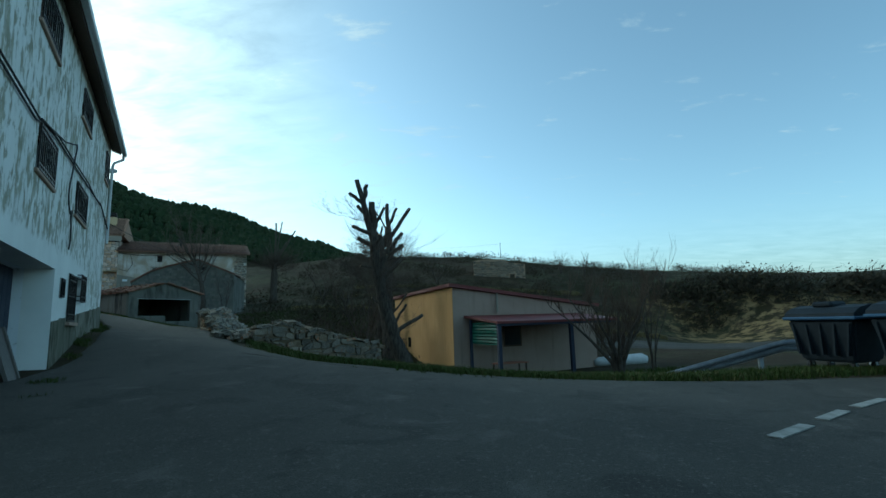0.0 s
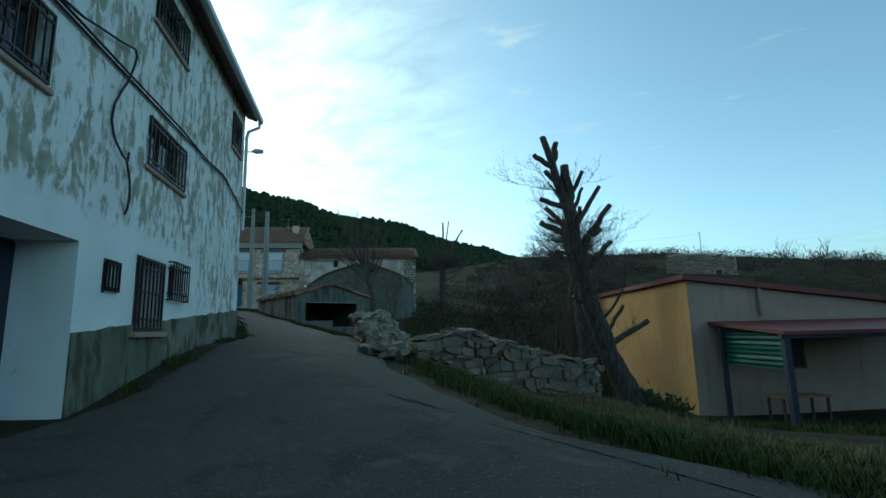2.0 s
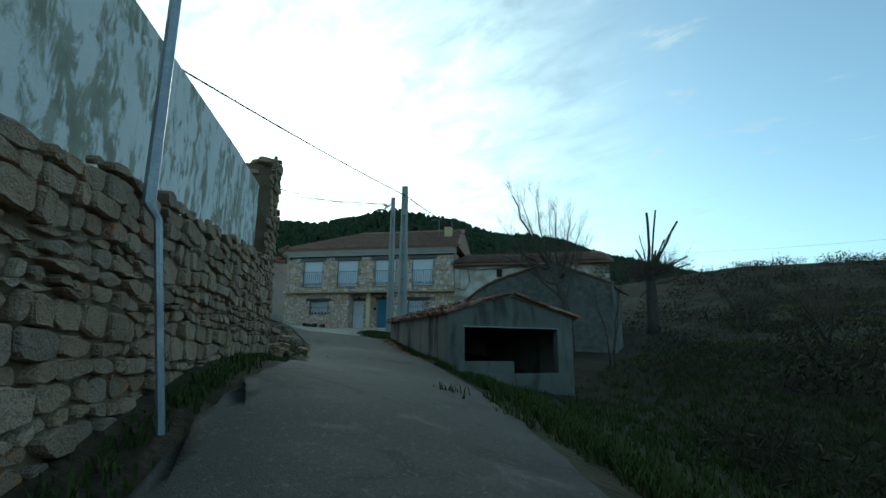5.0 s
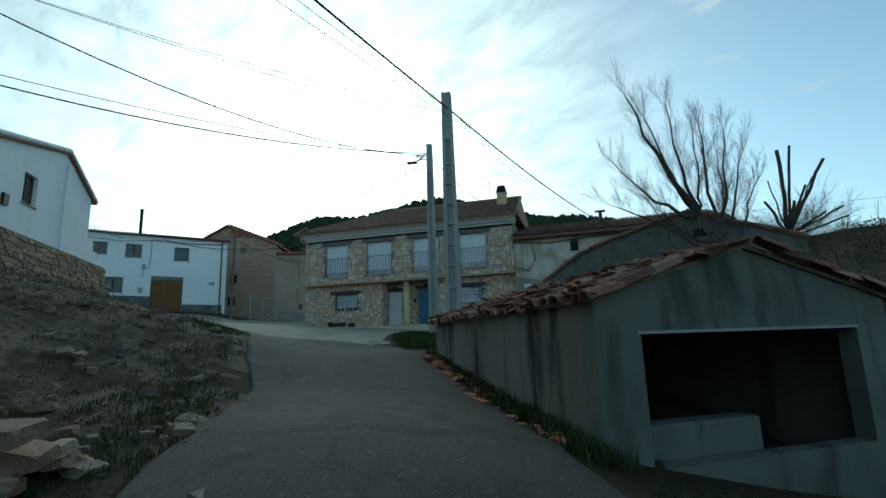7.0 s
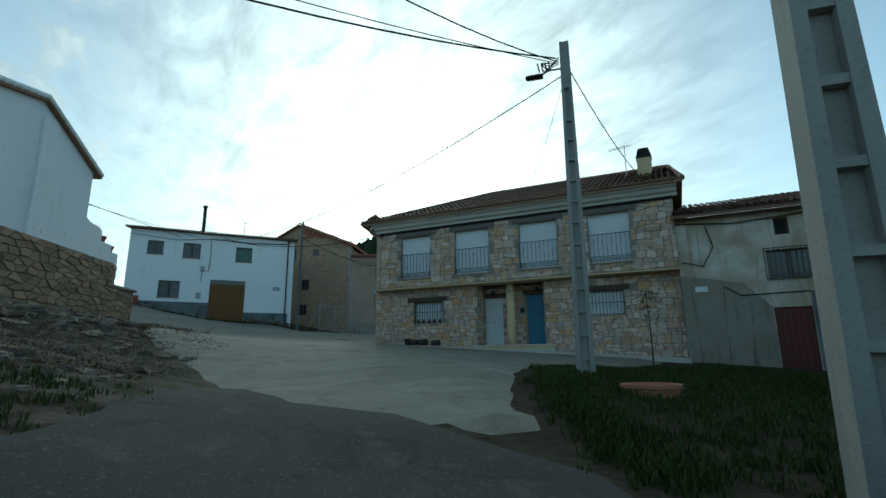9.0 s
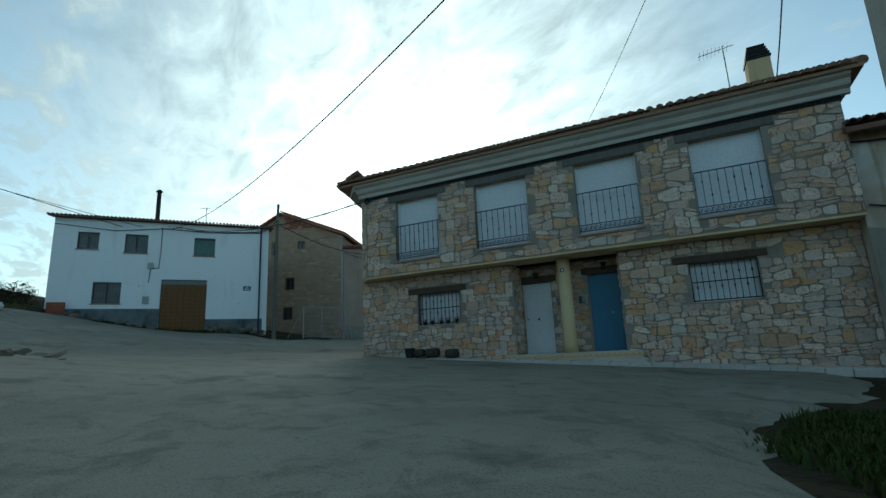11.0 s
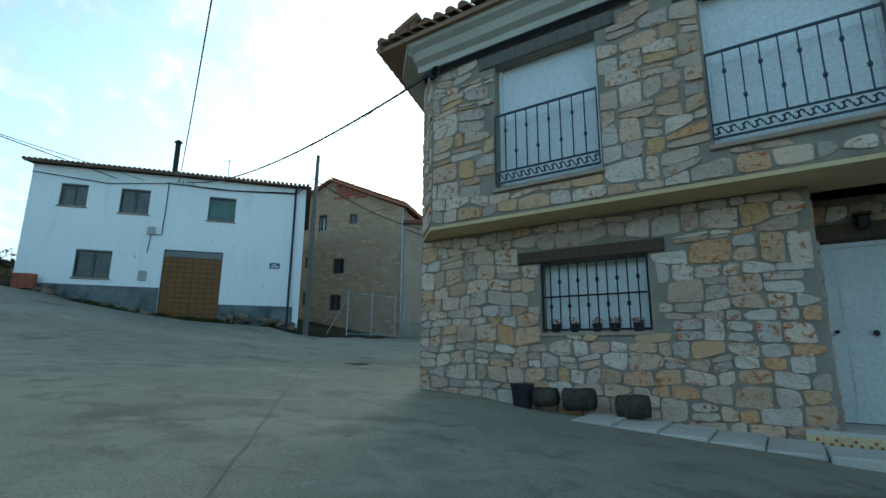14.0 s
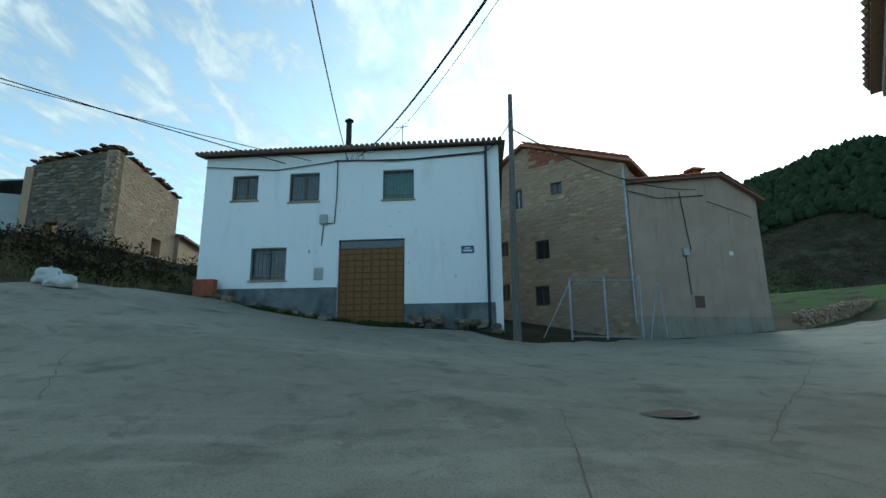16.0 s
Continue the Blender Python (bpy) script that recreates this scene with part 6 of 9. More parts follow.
# ---- open-fronted cement shed ----
def shed():
    t = thing("cement_shed", place(-15.118, 26.488, 63.96), "low cement-rendered shed with open front and broken tile roof", "shed")
    front = wall_bm(-0.5, 3.46, 0.3, 4.24, 0.0, 0.22, [(0.0, 2.94, 2.68, 3.9)], [(-0.5, 4.25), (1.4, 4.76), (3.46, 4.25)])
    part("wall", front, DAMP_CEMENT, t, "damp dark cement front")
    part("side_wall", box(-0.5, -0.28, 0.222, 5.1, 1.6, 4.24), STAINED, t, "rain-stained cement side wall")
    part("side_wall", box(3.24, 3.46, 0.222, 5.1, 0.3, 4.24), DAMP_CEMENT, t)
    # inside coloured dark, floor darkest, to paint the shade of the interior
    part("back_wall", prism([(-0.278, 1.2), (3.238, 1.2), (3.238, 4.25), (1.4, 4.75), (-0.278, 4.25)], 4.88, 5.1), DAMP_CEMENT, t)
    part("floor", box(-0.278, 3.238, 0.222, 4.88, 1.8, 2.4), DARK_WOOD, t)
    part("inner_block", box(0.0, 1.68, 0.3, 0.6, 2.402, 3.0, 0.02), DAMP_CEMENT, t, "low cement block inside the opening")
    part("lintel", box(-0.03, 2.97, -0.005, 0.0, 3.9, 3.93), POLE, t)
    part("roof", slab([(-0.56, -0.04, 4.25), (1.4, -0.04, 4.81), (1.4, 5.15, 4.81), (-0.56, 5.15, 4.25)], 0.045), EARTH_MORTAR, t)
    part("roof", slab([(1.4, -0.04, 4.81), (3.62, -0.04, 4.23), (3.62, 5.15, 4.23), (1.4, 5.15, 4.81)], 0.045), EARTH_MORTAR, t)
    rnd = random.Random(51)
    # displaced tiles: those of the slope by the lane are parts
    def tile(bm, base, axis, across, up, rad=0.09, ln=0.42):
        rings = []
        for k, tt in enumerate((0.0, ln)):
            o, rr = base + axis * tt, rad * (1.05 if k == 0 else 0.85)
            rings.append([bm.verts.new(o + across * math.cos(q) * rr + up * math.sin(q) * rr) for q in (0, math.pi / 4, math.pi / 2, 3 * math.pi / 4, math.pi)])
            rings.append([bm.verts.new(o + across * math.cos(q) * (rr - 0.018) + up * math.sin(q) * (rr - 0.018)) for q in (0, math.pi / 4, math.pi / 2, 3 * math.pi / 4, math.pi)])
        for k in range(4):
            bm.faces.new((rings[0][k], rings[0][k + 1], rings[2][k + 1], rings[2][k]))
            bm.faces.new((rings[1][k], rings[3][k], rings[3][k + 1], rings[1][k + 1]))
            bm.faces.new((rings[0][k], rings[1][k], rings[1][k + 1], rings[0][k + 1]))
            bm.faces.new((rings[2][k], rings[2][k + 1], rings[3][k + 1], rings[3][k]))
    for side in (0, 1):
        axis0 = Vector((1.96, 0, 0.56)).normalized() if side == 0 else Vector((-2.22, 0, 0.58)).normalized()
        start = Vector((-0.66, 0, 4.2)) if side == 0 else Vector((3.7, 0, 4.2))
        n0 = axis0.cross(Vector((0, 1, 0)))
        n0 = n0 if n0.z > 0 else -n0
        for c in range(22):
            for r in range(5 if side == 0 else 6):
                wild = 0.34 if side == 0 and r < 4 else 0.1
                if rnd.random() < (0.14 if side == 0 else 0.05):
                    continue
                yaw = rnd.uniform(-wild, wild)
                ax = (axis0 + Vector((0, 1, 0)) * yaw + n0 * rnd.uniform(-0.03, 0.09)).normalized()
                ac = Vector((0, 1, 0)) - axis0 * yaw
                flip = -1 if rnd.random() < 0.22 else 1
                bm = bmesh.new()
                tile(bm, start + axis0 * r * 0.38 + Vector((0, -0.1 + c * 0.245 + rnd.uniform(-0.04, 0.04), 0)) + n0 * (0.01 + (0.06 if flip < 0 else 0) + rnd.uniform(0, 0.025)), ax, ac.normalized(), n0 * flip)
                part("roof_tile", bm, TILE_OLD, t)
    # broken pieces lying on the slope by the lane
    bm = bmesh.new()
    for _ in range(300):
        q, y = rnd.random() ** 1.4, rnd.uniform(-0.2, 5.25)
        add_lump(bm, (-0.6 + 1.9 * q, y, 4.24 + 0.54 * q + rnd.uniform(0.03, 0.1)), (rnd.uniform(0.1, 0.32), rnd.uniform(0.08, 0.2), rnd.uniform(0.015, 0.035)), rnd, rnd.uniform(0, 3.1), 0.35)
    part("tile_rubble", bm, TILE_OLD, t)["kind"] = "stuff"


shed()


# ---- old gabled block building behind the shed ----
def old_barn():
    t = thing("old_barn", place(-18.03, 36.7, 12), "old cement-block barn with shallow gable", "barn")
    line = [(-4.6, 5.72), (-3.3, 6.5), (-2.25, 6.85), (0.0, 7.36), (2.7, 6.2)]

    def top(x):
        return float(np.interp(x, [p[0] for p in line], [p[1] for p in line]))
    part("wall", prism([(-4.6, 2.0), *line, (2.7, 2.0)], 0.0, 0.3), DAMP_CEMENT, t, "damp grey cement gable")
    part("side_wall", prism([(2.4, 0.302), (2.7, 0.302), (2.2, 5.0), (1.9, 5.0)], 2.0, 6.15, "z"), DAMP_CEMENT, t)
    part("side_wall", box(-4.6, -4.3, 0.302, 5.0, 2.0, 5.65), DAMP_CEMENT, t)
    part("back_wall", prism([(-4.298, 2.0), (-4.298, 5.8), (-3.3, 6.5), (0.0, 7.34), (1.89, 6.5), (1.89, 2.0)], 4.7, 5.0), DAMP_CEMENT, t)
    # vent hole's shade painted as a thin near-black plate
    part("vent", box(0.1, 0.62, -0.012, 0.02, 6.62, 6.86), DARK, t)
    for (xa, za), (xb, zb) in zip(line, line[1:]):
        part("roof", slab([(xa, -0.06, za + 0.06), (xb, -0.06, zb + 0.06), (xb, 5.1, zb + 0.06), (xa, 5.1, za + 0.06)], 0.055), TILE_DARK, t)
    rnd = random.Random(63)
    # weathered verge tiles along the gable's edge
    for (xa, za), (xb, zb) in zip(line, line[1:]):
        n = max(2, int(math.hypot(xb - xa, zb - za) / 0.36))
        for k in range(n):
            q, q2 = k / n, (k + 1.2) / n
            up = rnd.uniform(0.05, 0.09)
            part("verge_tile", tube([(xa + (xb - xa) * q, -0.02, za + (zb - za) * q + up), (xa + (xb - xa) * q2, -0.02, za + (zb - za) * q2 + up)], [0.075, 0.06], 7), TILE_DARK, t)
    # courses of cement blocks
    bm = bmesh.new()
    z, row = 3.0, 0
    while z < 7.2:
        x = -4.6 + (0.2 if row % 2 else 0.0)
        while x < 2.3:
            if z + 0.22 < min(top(x), top(x + 0.4)) and rnd.random() < 0.8:
                add_box(bm, x + 0.006, x + 0.392, -0.005 - rnd.uniform(0.0, 0.006), -0.001, z + 0.005, z + 0.193)
            x += 0.4
        z, row = z + 0.2, row + 1
    part("blocks", bm, BLOCKWORK, t)["kind"] = "stuff"


old_barn()


def old_house():
    t = thing("old_house", place(-27.16, 45.7, 30), "old house with patched flaking render and rusty red door", "house")
    L, R, top = -3.4, 7.75, 9.62
    small, balc, door = (-0.25, 0.2, 8.63, 9.25), (-0.6, 0.76, 7.1, 8.1), (-0.6, 0.5, 3.6, 6.08)
    part("wall", wall_bm(L, R, 3.0, top, 0.0, 0.5, [small, balc, door]), PATCHY, t)
    part("side_wall", box(R - 0.5, R, 0.502, 8, 3.0, top), PATCHY, t)
    part("cement_band", prism([(L, 3.2), (-0.62, 3.2), (-0.62, 6.1), (-1.4, 7.0), (L, 7.4)], -0.015, -0.001), GREY_RENDER, t, "grey cement patch")
    part("cement_band", prism([(0.52, 3.2), (2.2, 3.2), (2.2, 6.6), (0.52, 6.6)], -0.015, -0.001), BLUE_PLINTH, t)
    bm, rnd = bmesh.new(), random.Random(71)
    for poly in stone_outlines(6.6, R, 3.2, 9.5, [], 0.3, 72, 0.7, 0.02):
        add_stone(bm, poly, 0.0, rnd.uniform(0.01, 0.03), rnd)
    part("corner_stones", bm, PALE_RUBBLE, t)["kind"] = "stuff"
    # small window's pane near-black too, its dark inside painted on
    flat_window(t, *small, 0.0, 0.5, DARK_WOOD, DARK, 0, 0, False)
    w = flat_window(t, *balc, 0.0, 0.5, GREY_WOOD, GLASS, 1, 0, True)
    bar_grille(w, balc[0] - 0.1, balc[1] + 0.1, balc[2] - 0.05, balc[3] + 0.05, -0.2, 9, IRON, "balcony_rail", False, (balc[2] + 0.1,))
    d = part("door", box(*door[:2], 0.1, 0.15, door[2], door[3]), RUST_DOOR, t, "rust-red plank door")
    for k in range(6):
        x = door[0] + k * 1.1 / 6
        part("plank", box(x + 0.01, x + 0.17, 0.085, 0.099, door[2], door[3] - 0.03), RUST_DOOR, d)
    part("street_sign", box(-2.95, -2.55, -0.03, -0.016, 6.75, 6.95), SIGN_WHITE, t)
    part("roof", slab([(L - 0.1, -0.5, top), (R + 0.3, -0.5, top), (R + 0.3, 4.5, top + 1.6), (L - 0.1, 4.5, top + 1.6)], 0.12), TILE_DARK, t)
    roof_tiles(t, (L - 0.1, -0.55, top + 0.02), (1, 0, 0), (0, 5, 1.6), 5.2, 48, TILE_DARK, seed=73, jitter=0.04)
    part("flue", tube([(1.6, 2.0, 10.2), (1.6, 2.0, 11.2)], 0.1, 8), IRON, t)
    part("flue_cap", box(1.3, 1.9, 1.9, 2.1, 11.2, 11.3), IRON, t)
    for pts in ([(L, -0.05, 9.4), (-1.5, -0.1, 9.2), (1, -0.08, 9.35), (4, -0.05, 9.45)], [(L + 0.1, -0.05, 7.9), (-2.6, -0.08, 7.7), (-2.2, -0.06, 8.4), (-2.4, -0.06, 9.2)], [(-2.0, -0.04, 6.9), (-1.5, -0.05, 6.55), (0.5, -0.04, 6.6)]):
        part("cable", tube(pts, 0.02, 5), BLACK, t)


old_house()


# ---- white gable house on a stone base, up the bank ----
def bank_house():
    t = thing("bank_house", place(-36.2, 22.9, 153), "whitewashed gable house on a high rough stone base", "house")
    win = (-0.75, 0.2, 9.35, 10.5)
    part("wall", wall_bm(-4.2, 5.1, 8.08, 10.6, 0.0, 0.4, [win], [(-4.2, 10.65), (2.2, 12.3), (5.1, 11.1)]), WHITE_CLEAN, t)
    part("pilaster", box(2.3, 2.9, -0.08, -0.002, 8.08, 11.9), WHITE_CLEAN, t)
    part("side_wall", box(4.7, 5.1, 0.402, 8, 8.08, 11.0), WHITE_CLEAN, t)
    flat_window(t, *win, 0.0, 0.4, BROWN_WOOD, GLASS, 1, 0, True)
    part("meter", box(-2.0, -1.7, -0.1, -0.002, 8.9, 9.3), IRON, t)
    part("roof", slab([(-4.6, -0.15, 10.6), (2.2, -0.15, 12.4), (2.2, 8, 12.4), (-4.6, 8, 10.6)], 0.1), TILE, t)
    part("roof", slab([(2.2, -0.15, 12.4), (5.4, -0.15, 11.05), (5.4, 8, 11.05), (2.2, 8, 12.4)], 0.1), TILE, t)
    for a, b in (((-4.6, 10.65), (2.2, 12.45)), ((2.2, 12.45), (5.4, 11.1))):
        n = int(math.hypot(b[0] - a[0], b[1] - a[1]) / 0.3)
        for k in range(n):
            q, q2 = k / n, (k + 1.15) / n
            part("verge_tile", tube([(a[0] + (b[0] - a[0]) * q, -0.1, a[1] + (b[1] - a[1]) * q), (a[0] + (b[0] - a[0]) * q2, -0.1, a[1] + (b[1] - a[1]) * q2 + 0.02)], [0.1, 0.085], 8), WHITE_WALL, t)
    part("wing_wall", prism([(5.102, 7.9), (6.68, 7.9), (6.68, 9.3), (6.45, 9.42), (5.9, 9.45), (5.5, 9.62), (5.102, 9.95)], 0.3, 0.6), WHITE_CLEAN, t)
    part("gate", box(6.7, 6.86, 0.5, 0.54, 7.9, 8.9), DARK_POST, t, "dark blue-grey gate leaf")
    for x0, x1, y, z in ((6.88, 7.68, 0.42, 8.98), (7.7, 8.36, 0.5, 8.74)):
        pier = part("pier", box(x0, x1, y, y + 0.34, 7.464, z, 0.02), WHITE_CLEAN, t)
        part("pot", tube([((x0 + x1) / 2 - 0.1, y + 0.17, z), ((x0 + x1) / 2 - 0.1, y + 0.17, z + 0.16), ((x0 + x1) / 2 - 0.1, y + 0.17, z + 0.24)], [0.12, 0.17, 0.19], 10), BRICK, pier, "terracotta pot")
    part("base_wall", prism([(-9, 4.0), (6.9, 4.0), (6.9, 7.85), (5.0, 8.07), (-9, 8.075)], -0.25, 0.45), EARTH_MORTAR, t)
    bm, rnd = bmesh.new(), random.Random(81)
    for poly in stone_outlines(-9, 6.9, 4.6, 8.05, [], 0.3, 82, 0.6, 0.012):
        add_stone(bm, poly, -0.25, rnd.uniform(0.02, 0.07), rnd)
    part("stones", bm, RUBBLE, t)["kind"] = "stuff"
    w = thing("stone_pier", place(*Line(-36.2, 22.9, 153).at(6.95, 0.5)[:2], 153), "short rubble-stone wall end with flat top", "wall", kind="structure")
    part("core", box(0.0, 3.0, 0.0, 0.5, 4.5, 7.35), EARTH_MORTAR, w)
    bm = bmesh.new()
    for poly in stone_outlines(0.0, 3.0, 5.0, 7.33, [], 0.3, 83, 0.6, 0.012):
        add_stone(bm, poly, 0.0, rnd.uniform(0.02, 0.06), rnd)
    part("stones", bm, RUBBLE, w)["kind"] = "stuff"
    part("coping", box(-0.1, 3.1, -0.12, 0.6, 7.352, 7.46, 0.02), GREY_RENDER, w)


bank_house()


# ---- ruined wall along the lane, between the tall house and the bank ----
def ruin_wall():
    t = thing("ruined_stone_wall", place(-8.85, 16.05, 143.2), "ruined dry-stone wall with whitewashed upper part", "wall", kind="structure")
    rnd = random.Random(91)
    part("core", prism([(0.0, 1.6), (9.3, 2.2), (9.3, 6.95), (8.3, 6.85), (8.2, 4.9), (0.0, 4.1)], 0.1, 0.66), EARTH_MORTAR, t)
    part("upper_wall", prism([(0.0, 4.1), (8.15, 4.9), (8.15, 6.35), (6, 6.2), (3, 5.9), (0.0, 5.6)], 0.3, 0.55), OLD_PLASTER, t, "whitewashed rough upper wall")
    # thin courses of flat stones
    rest, count = bmesh.new(), 0
    for poly in coursed_outlines(0.0, 9.32, 1.7, 7.2, [], 92, (0.06, 0.17), (0.12, 0.42), 0.007):
        cx, cz = sum(p[0] for p in poly) / len(poly), sum(p[1] for p in poly) / len(poly)
        top = 4.1 + cx * 0.1 if cx < 8.15 else 7.15 - abs(cx - 9.0) * 0.3
        if cz > top + 0.05 or cz < 1.5 + cx * 0.1:
            continue
        if cx > 7.0 and count < 290:
            bm = bmesh.new()
            add_stone(bm, poly, 0.1, rnd.uniform(0.015, 0.085), rnd)
            part("stone", bm, RUBBLE, t)
            count += 1
        else:
            add_stone(rest, poly, 0.1, rnd.uniform(0.015, 0.085), rnd)
    side = bmesh.new()
    for poly in coursed_outlines(0.0, 0.55, 2.2, 7.05, [], 93, (0.06, 0.17), (0.12, 0.36), 0.007):
        add_stone(side, poly, 0.0, rnd.uniform(0.015, 0.08), rnd)
    side.transform(pose(9.31, 0.1, 0, 0, 0, 90))
    part("end_stones", side, RUBBLE, t)["kind"] = "stuff"
    # ragged head of the pillar
    for k in range(16):
        add_lump(rest, (8.2 + k * 0.07, rnd.uniform(0.15, 0.6), 7.0 + rnd.uniform(-0.15, 0.12) - abs(8.2 + k * 0.07 - 9.0) * 0.25), (rnd.uniform(0.15, 0.35), 0.3, rnd.uniform(0.07, 0.14)), rnd)
    for k in range(260):
        x = 9.3 + rnd.random() ** 1.5 * 1.7
        top = 3.68 - (x - 9.3) * 0.34
        s = rnd.uniform(0.07, 0.26)
        add_lump(rest, (x, rnd.uniform(-0.3, 0.6), rnd.uniform(2.6, max(2.7, top))), (s * 1.2, s * 0.9, s * 0.45), rnd, 0.0, 0.25)
    ob = part("stones", rest, RUBBLE, t)
    ob["kind"] = "stuff"


ruin_wall()


# ---- low stone walls on the valley side ----
def heap_wall(name, label, pts, tops, wide, seed, mat, singles, fine=0.68):
    """A low rubble wall that follows points, with a top height at each."""
    t = thing(name, place(pts[0][0], pts[0][1], 0), label, "wall", kind="structure")
    inv = t.matrix_world.inverted()
    rnd = random.Random(seed)
    rest, count = bmesh.new(), 0
    for (a, ta), (b, tb) in zip(zip(pts, tops), zip(pts[1:], tops[1:])):
        d = Vector((b[0] - a[0], b[1] - a[1], 0))
        ln, side, turn = d.length, Vector((-d.y, d.x, 0)).normalized(), math.atan2(d.y, d.x)
        x = 0.0
        while x < ln:
            w = fine * (0.06 + 0.16 * rnd.random() ** 1.6)
            q = (x + w / 2) / ln
            px, py, top = a[0] + d.x * q, a[1] + d.y * q, ta + (tb - ta) * q + rnd.uniform(-0.12, 0.08)
            for o in np.arange(-wide / 2, wide / 2 + 0.01, 0.17 * fine):
                gx, gy = px + side.x * o, py + side.y * o
                z = land1(gx, gy) - 0.15
                while z < top - abs(o) * 0.15 - 0.1:
                    h = fine * rnd.uniform(0.045, 0.11)
                    if abs(o) < wide / 2 - 0.1 and z < top - 0.45:
                        z += h
                        continue
                    p = inv @ Vector((gx + rnd.uniform(-0.05, 0.05), gy + rnd.uniform(-0.05, 0.05), z + h / 2))
                    size = (w * 1.2, fine * rnd.uniform(0.11, 0.24), h * 1.5)
                    if count < singles:
                        bm = bmesh.new()
                        add_lump(bm, p, size, rnd, turn, 0.4)
                        part("stone", bm, mat, t)
                        count += 1
                    else:
                        add_lump(rest, p, size, rnd, turn, 0.4)
                    z += h
            x += w
    if len(rest.faces):
        part("stones", rest, mat, t)["kind"] = "stuff"
    else:
        rest.free()


def profile(x, marks):
    """Height at x along a line of (x, z) marks."""
    return float(np.interp(x, [m[0] for m in marks], [m[1] for m in marks]))


def garden_wall():
    t = thing("garden_wall", place(-3.6, 15.75, 49.2), "dry-stone garden wall of grey rubble", "wall", kind="structure")
    rnd = random.Random(102)
    marks = [(0.0, 2.22), (0.8, 2.38), (1.3, 2.36), (2.3, 2.08), (3.3, 1.8), (4.4, 1.58), (4.75, 1.5)]
    low = [(x, land1(*(t.matrix_world @ Vector((x, 0, 0))).xy) - 0.25) for x in np.linspace(0, 4.75, 8)]
    part("core", prism([*low, *[(x, z - 0.1) for x, z in marks[::-1]]], 0.06, 0.5), EARTH_MORTAR, t)
    for poly in coursed_outlines(-0.03, 4.78, 0.2, 2.6, [], 104, (0.07, 0.25), (0.1, 0.55), 0.011, 2.0):
        cx, cz = sum(p[0] for p in poly) / len(poly), sum(p[1] for p in poly) / len(poly)
        if profile(cx, low) < cz < profile(cx, marks) - 0.05:
            bm = bmesh.new()
            add_stone(bm, poly, 0.06, rnd.uniform(0.0, 0.13), rnd)
            part("stone", bm, PALE_RUBBLE, t)
    for x, turn, off in ((0.0, -90, 0.52), (4.75, 90, 0.06)):
        for poly in coursed_outlines(0.0, 0.46, 0.3, 2.5, [], 105, (0.09, 0.22), (0.16, 0.4), 0.008):
            cz = sum(p[1] for p in poly) / len(poly)
            if profile(x, low) < cz < profile(x, marks) - 0.08:
                bm = bmesh.new()
                add_stone(bm, poly, 0.0, rnd.uniform(0.01, 0.05), rnd)
                bm.transform(pose(x, off, 0, 0, 0, turn))
                part("stone", bm, PALE_RUBBLE, t)
    # loose flat coping stones
    x = 0.05
    while x < 4.7:
        w = rnd.uniform(0.14, 0.42)
        for y in (0.14, 0.4):
            bm = bmesh.new()
            add_lump(bm, (x + w / 2, y + rnd.uniform(-0.06, 0.06), profile(x + w / 2, marks) + rnd.uniform(-0.09, 0.0)), (w, rnd.uniform(0.24, 0.36), rnd.uniform(0.06, 0.15)), rnd, rnd.uniform(-0.2, 0.2), 0.22)
            part("coping_stone", bm, PALE_RUBBLE, t)
        x += w * 0.92
    # stones slipped from the broken end
    bm = bmesh.new()
    for k in range(46):
        q = rnd.random()
        p = Vector((-0.05 - 0.95 * q, rnd.uniform(0.0, 0.7), 0.0))
        w = t.matrix_world @ p
        sz = rnd.uniform(0.08, 0.3)
        add_lump(bm, (p.x, p.y, land1(w.x, w.y) + rnd.uniform(0.0, 0.35) * (1 - 0.5 * q)), (sz, sz * 0.8, sz * 0.5), rnd, rnd.uniform(0, 6), 0.4)
    part("stones", bm, PALE_RUBBLE, t)["kind"] = "stuff"


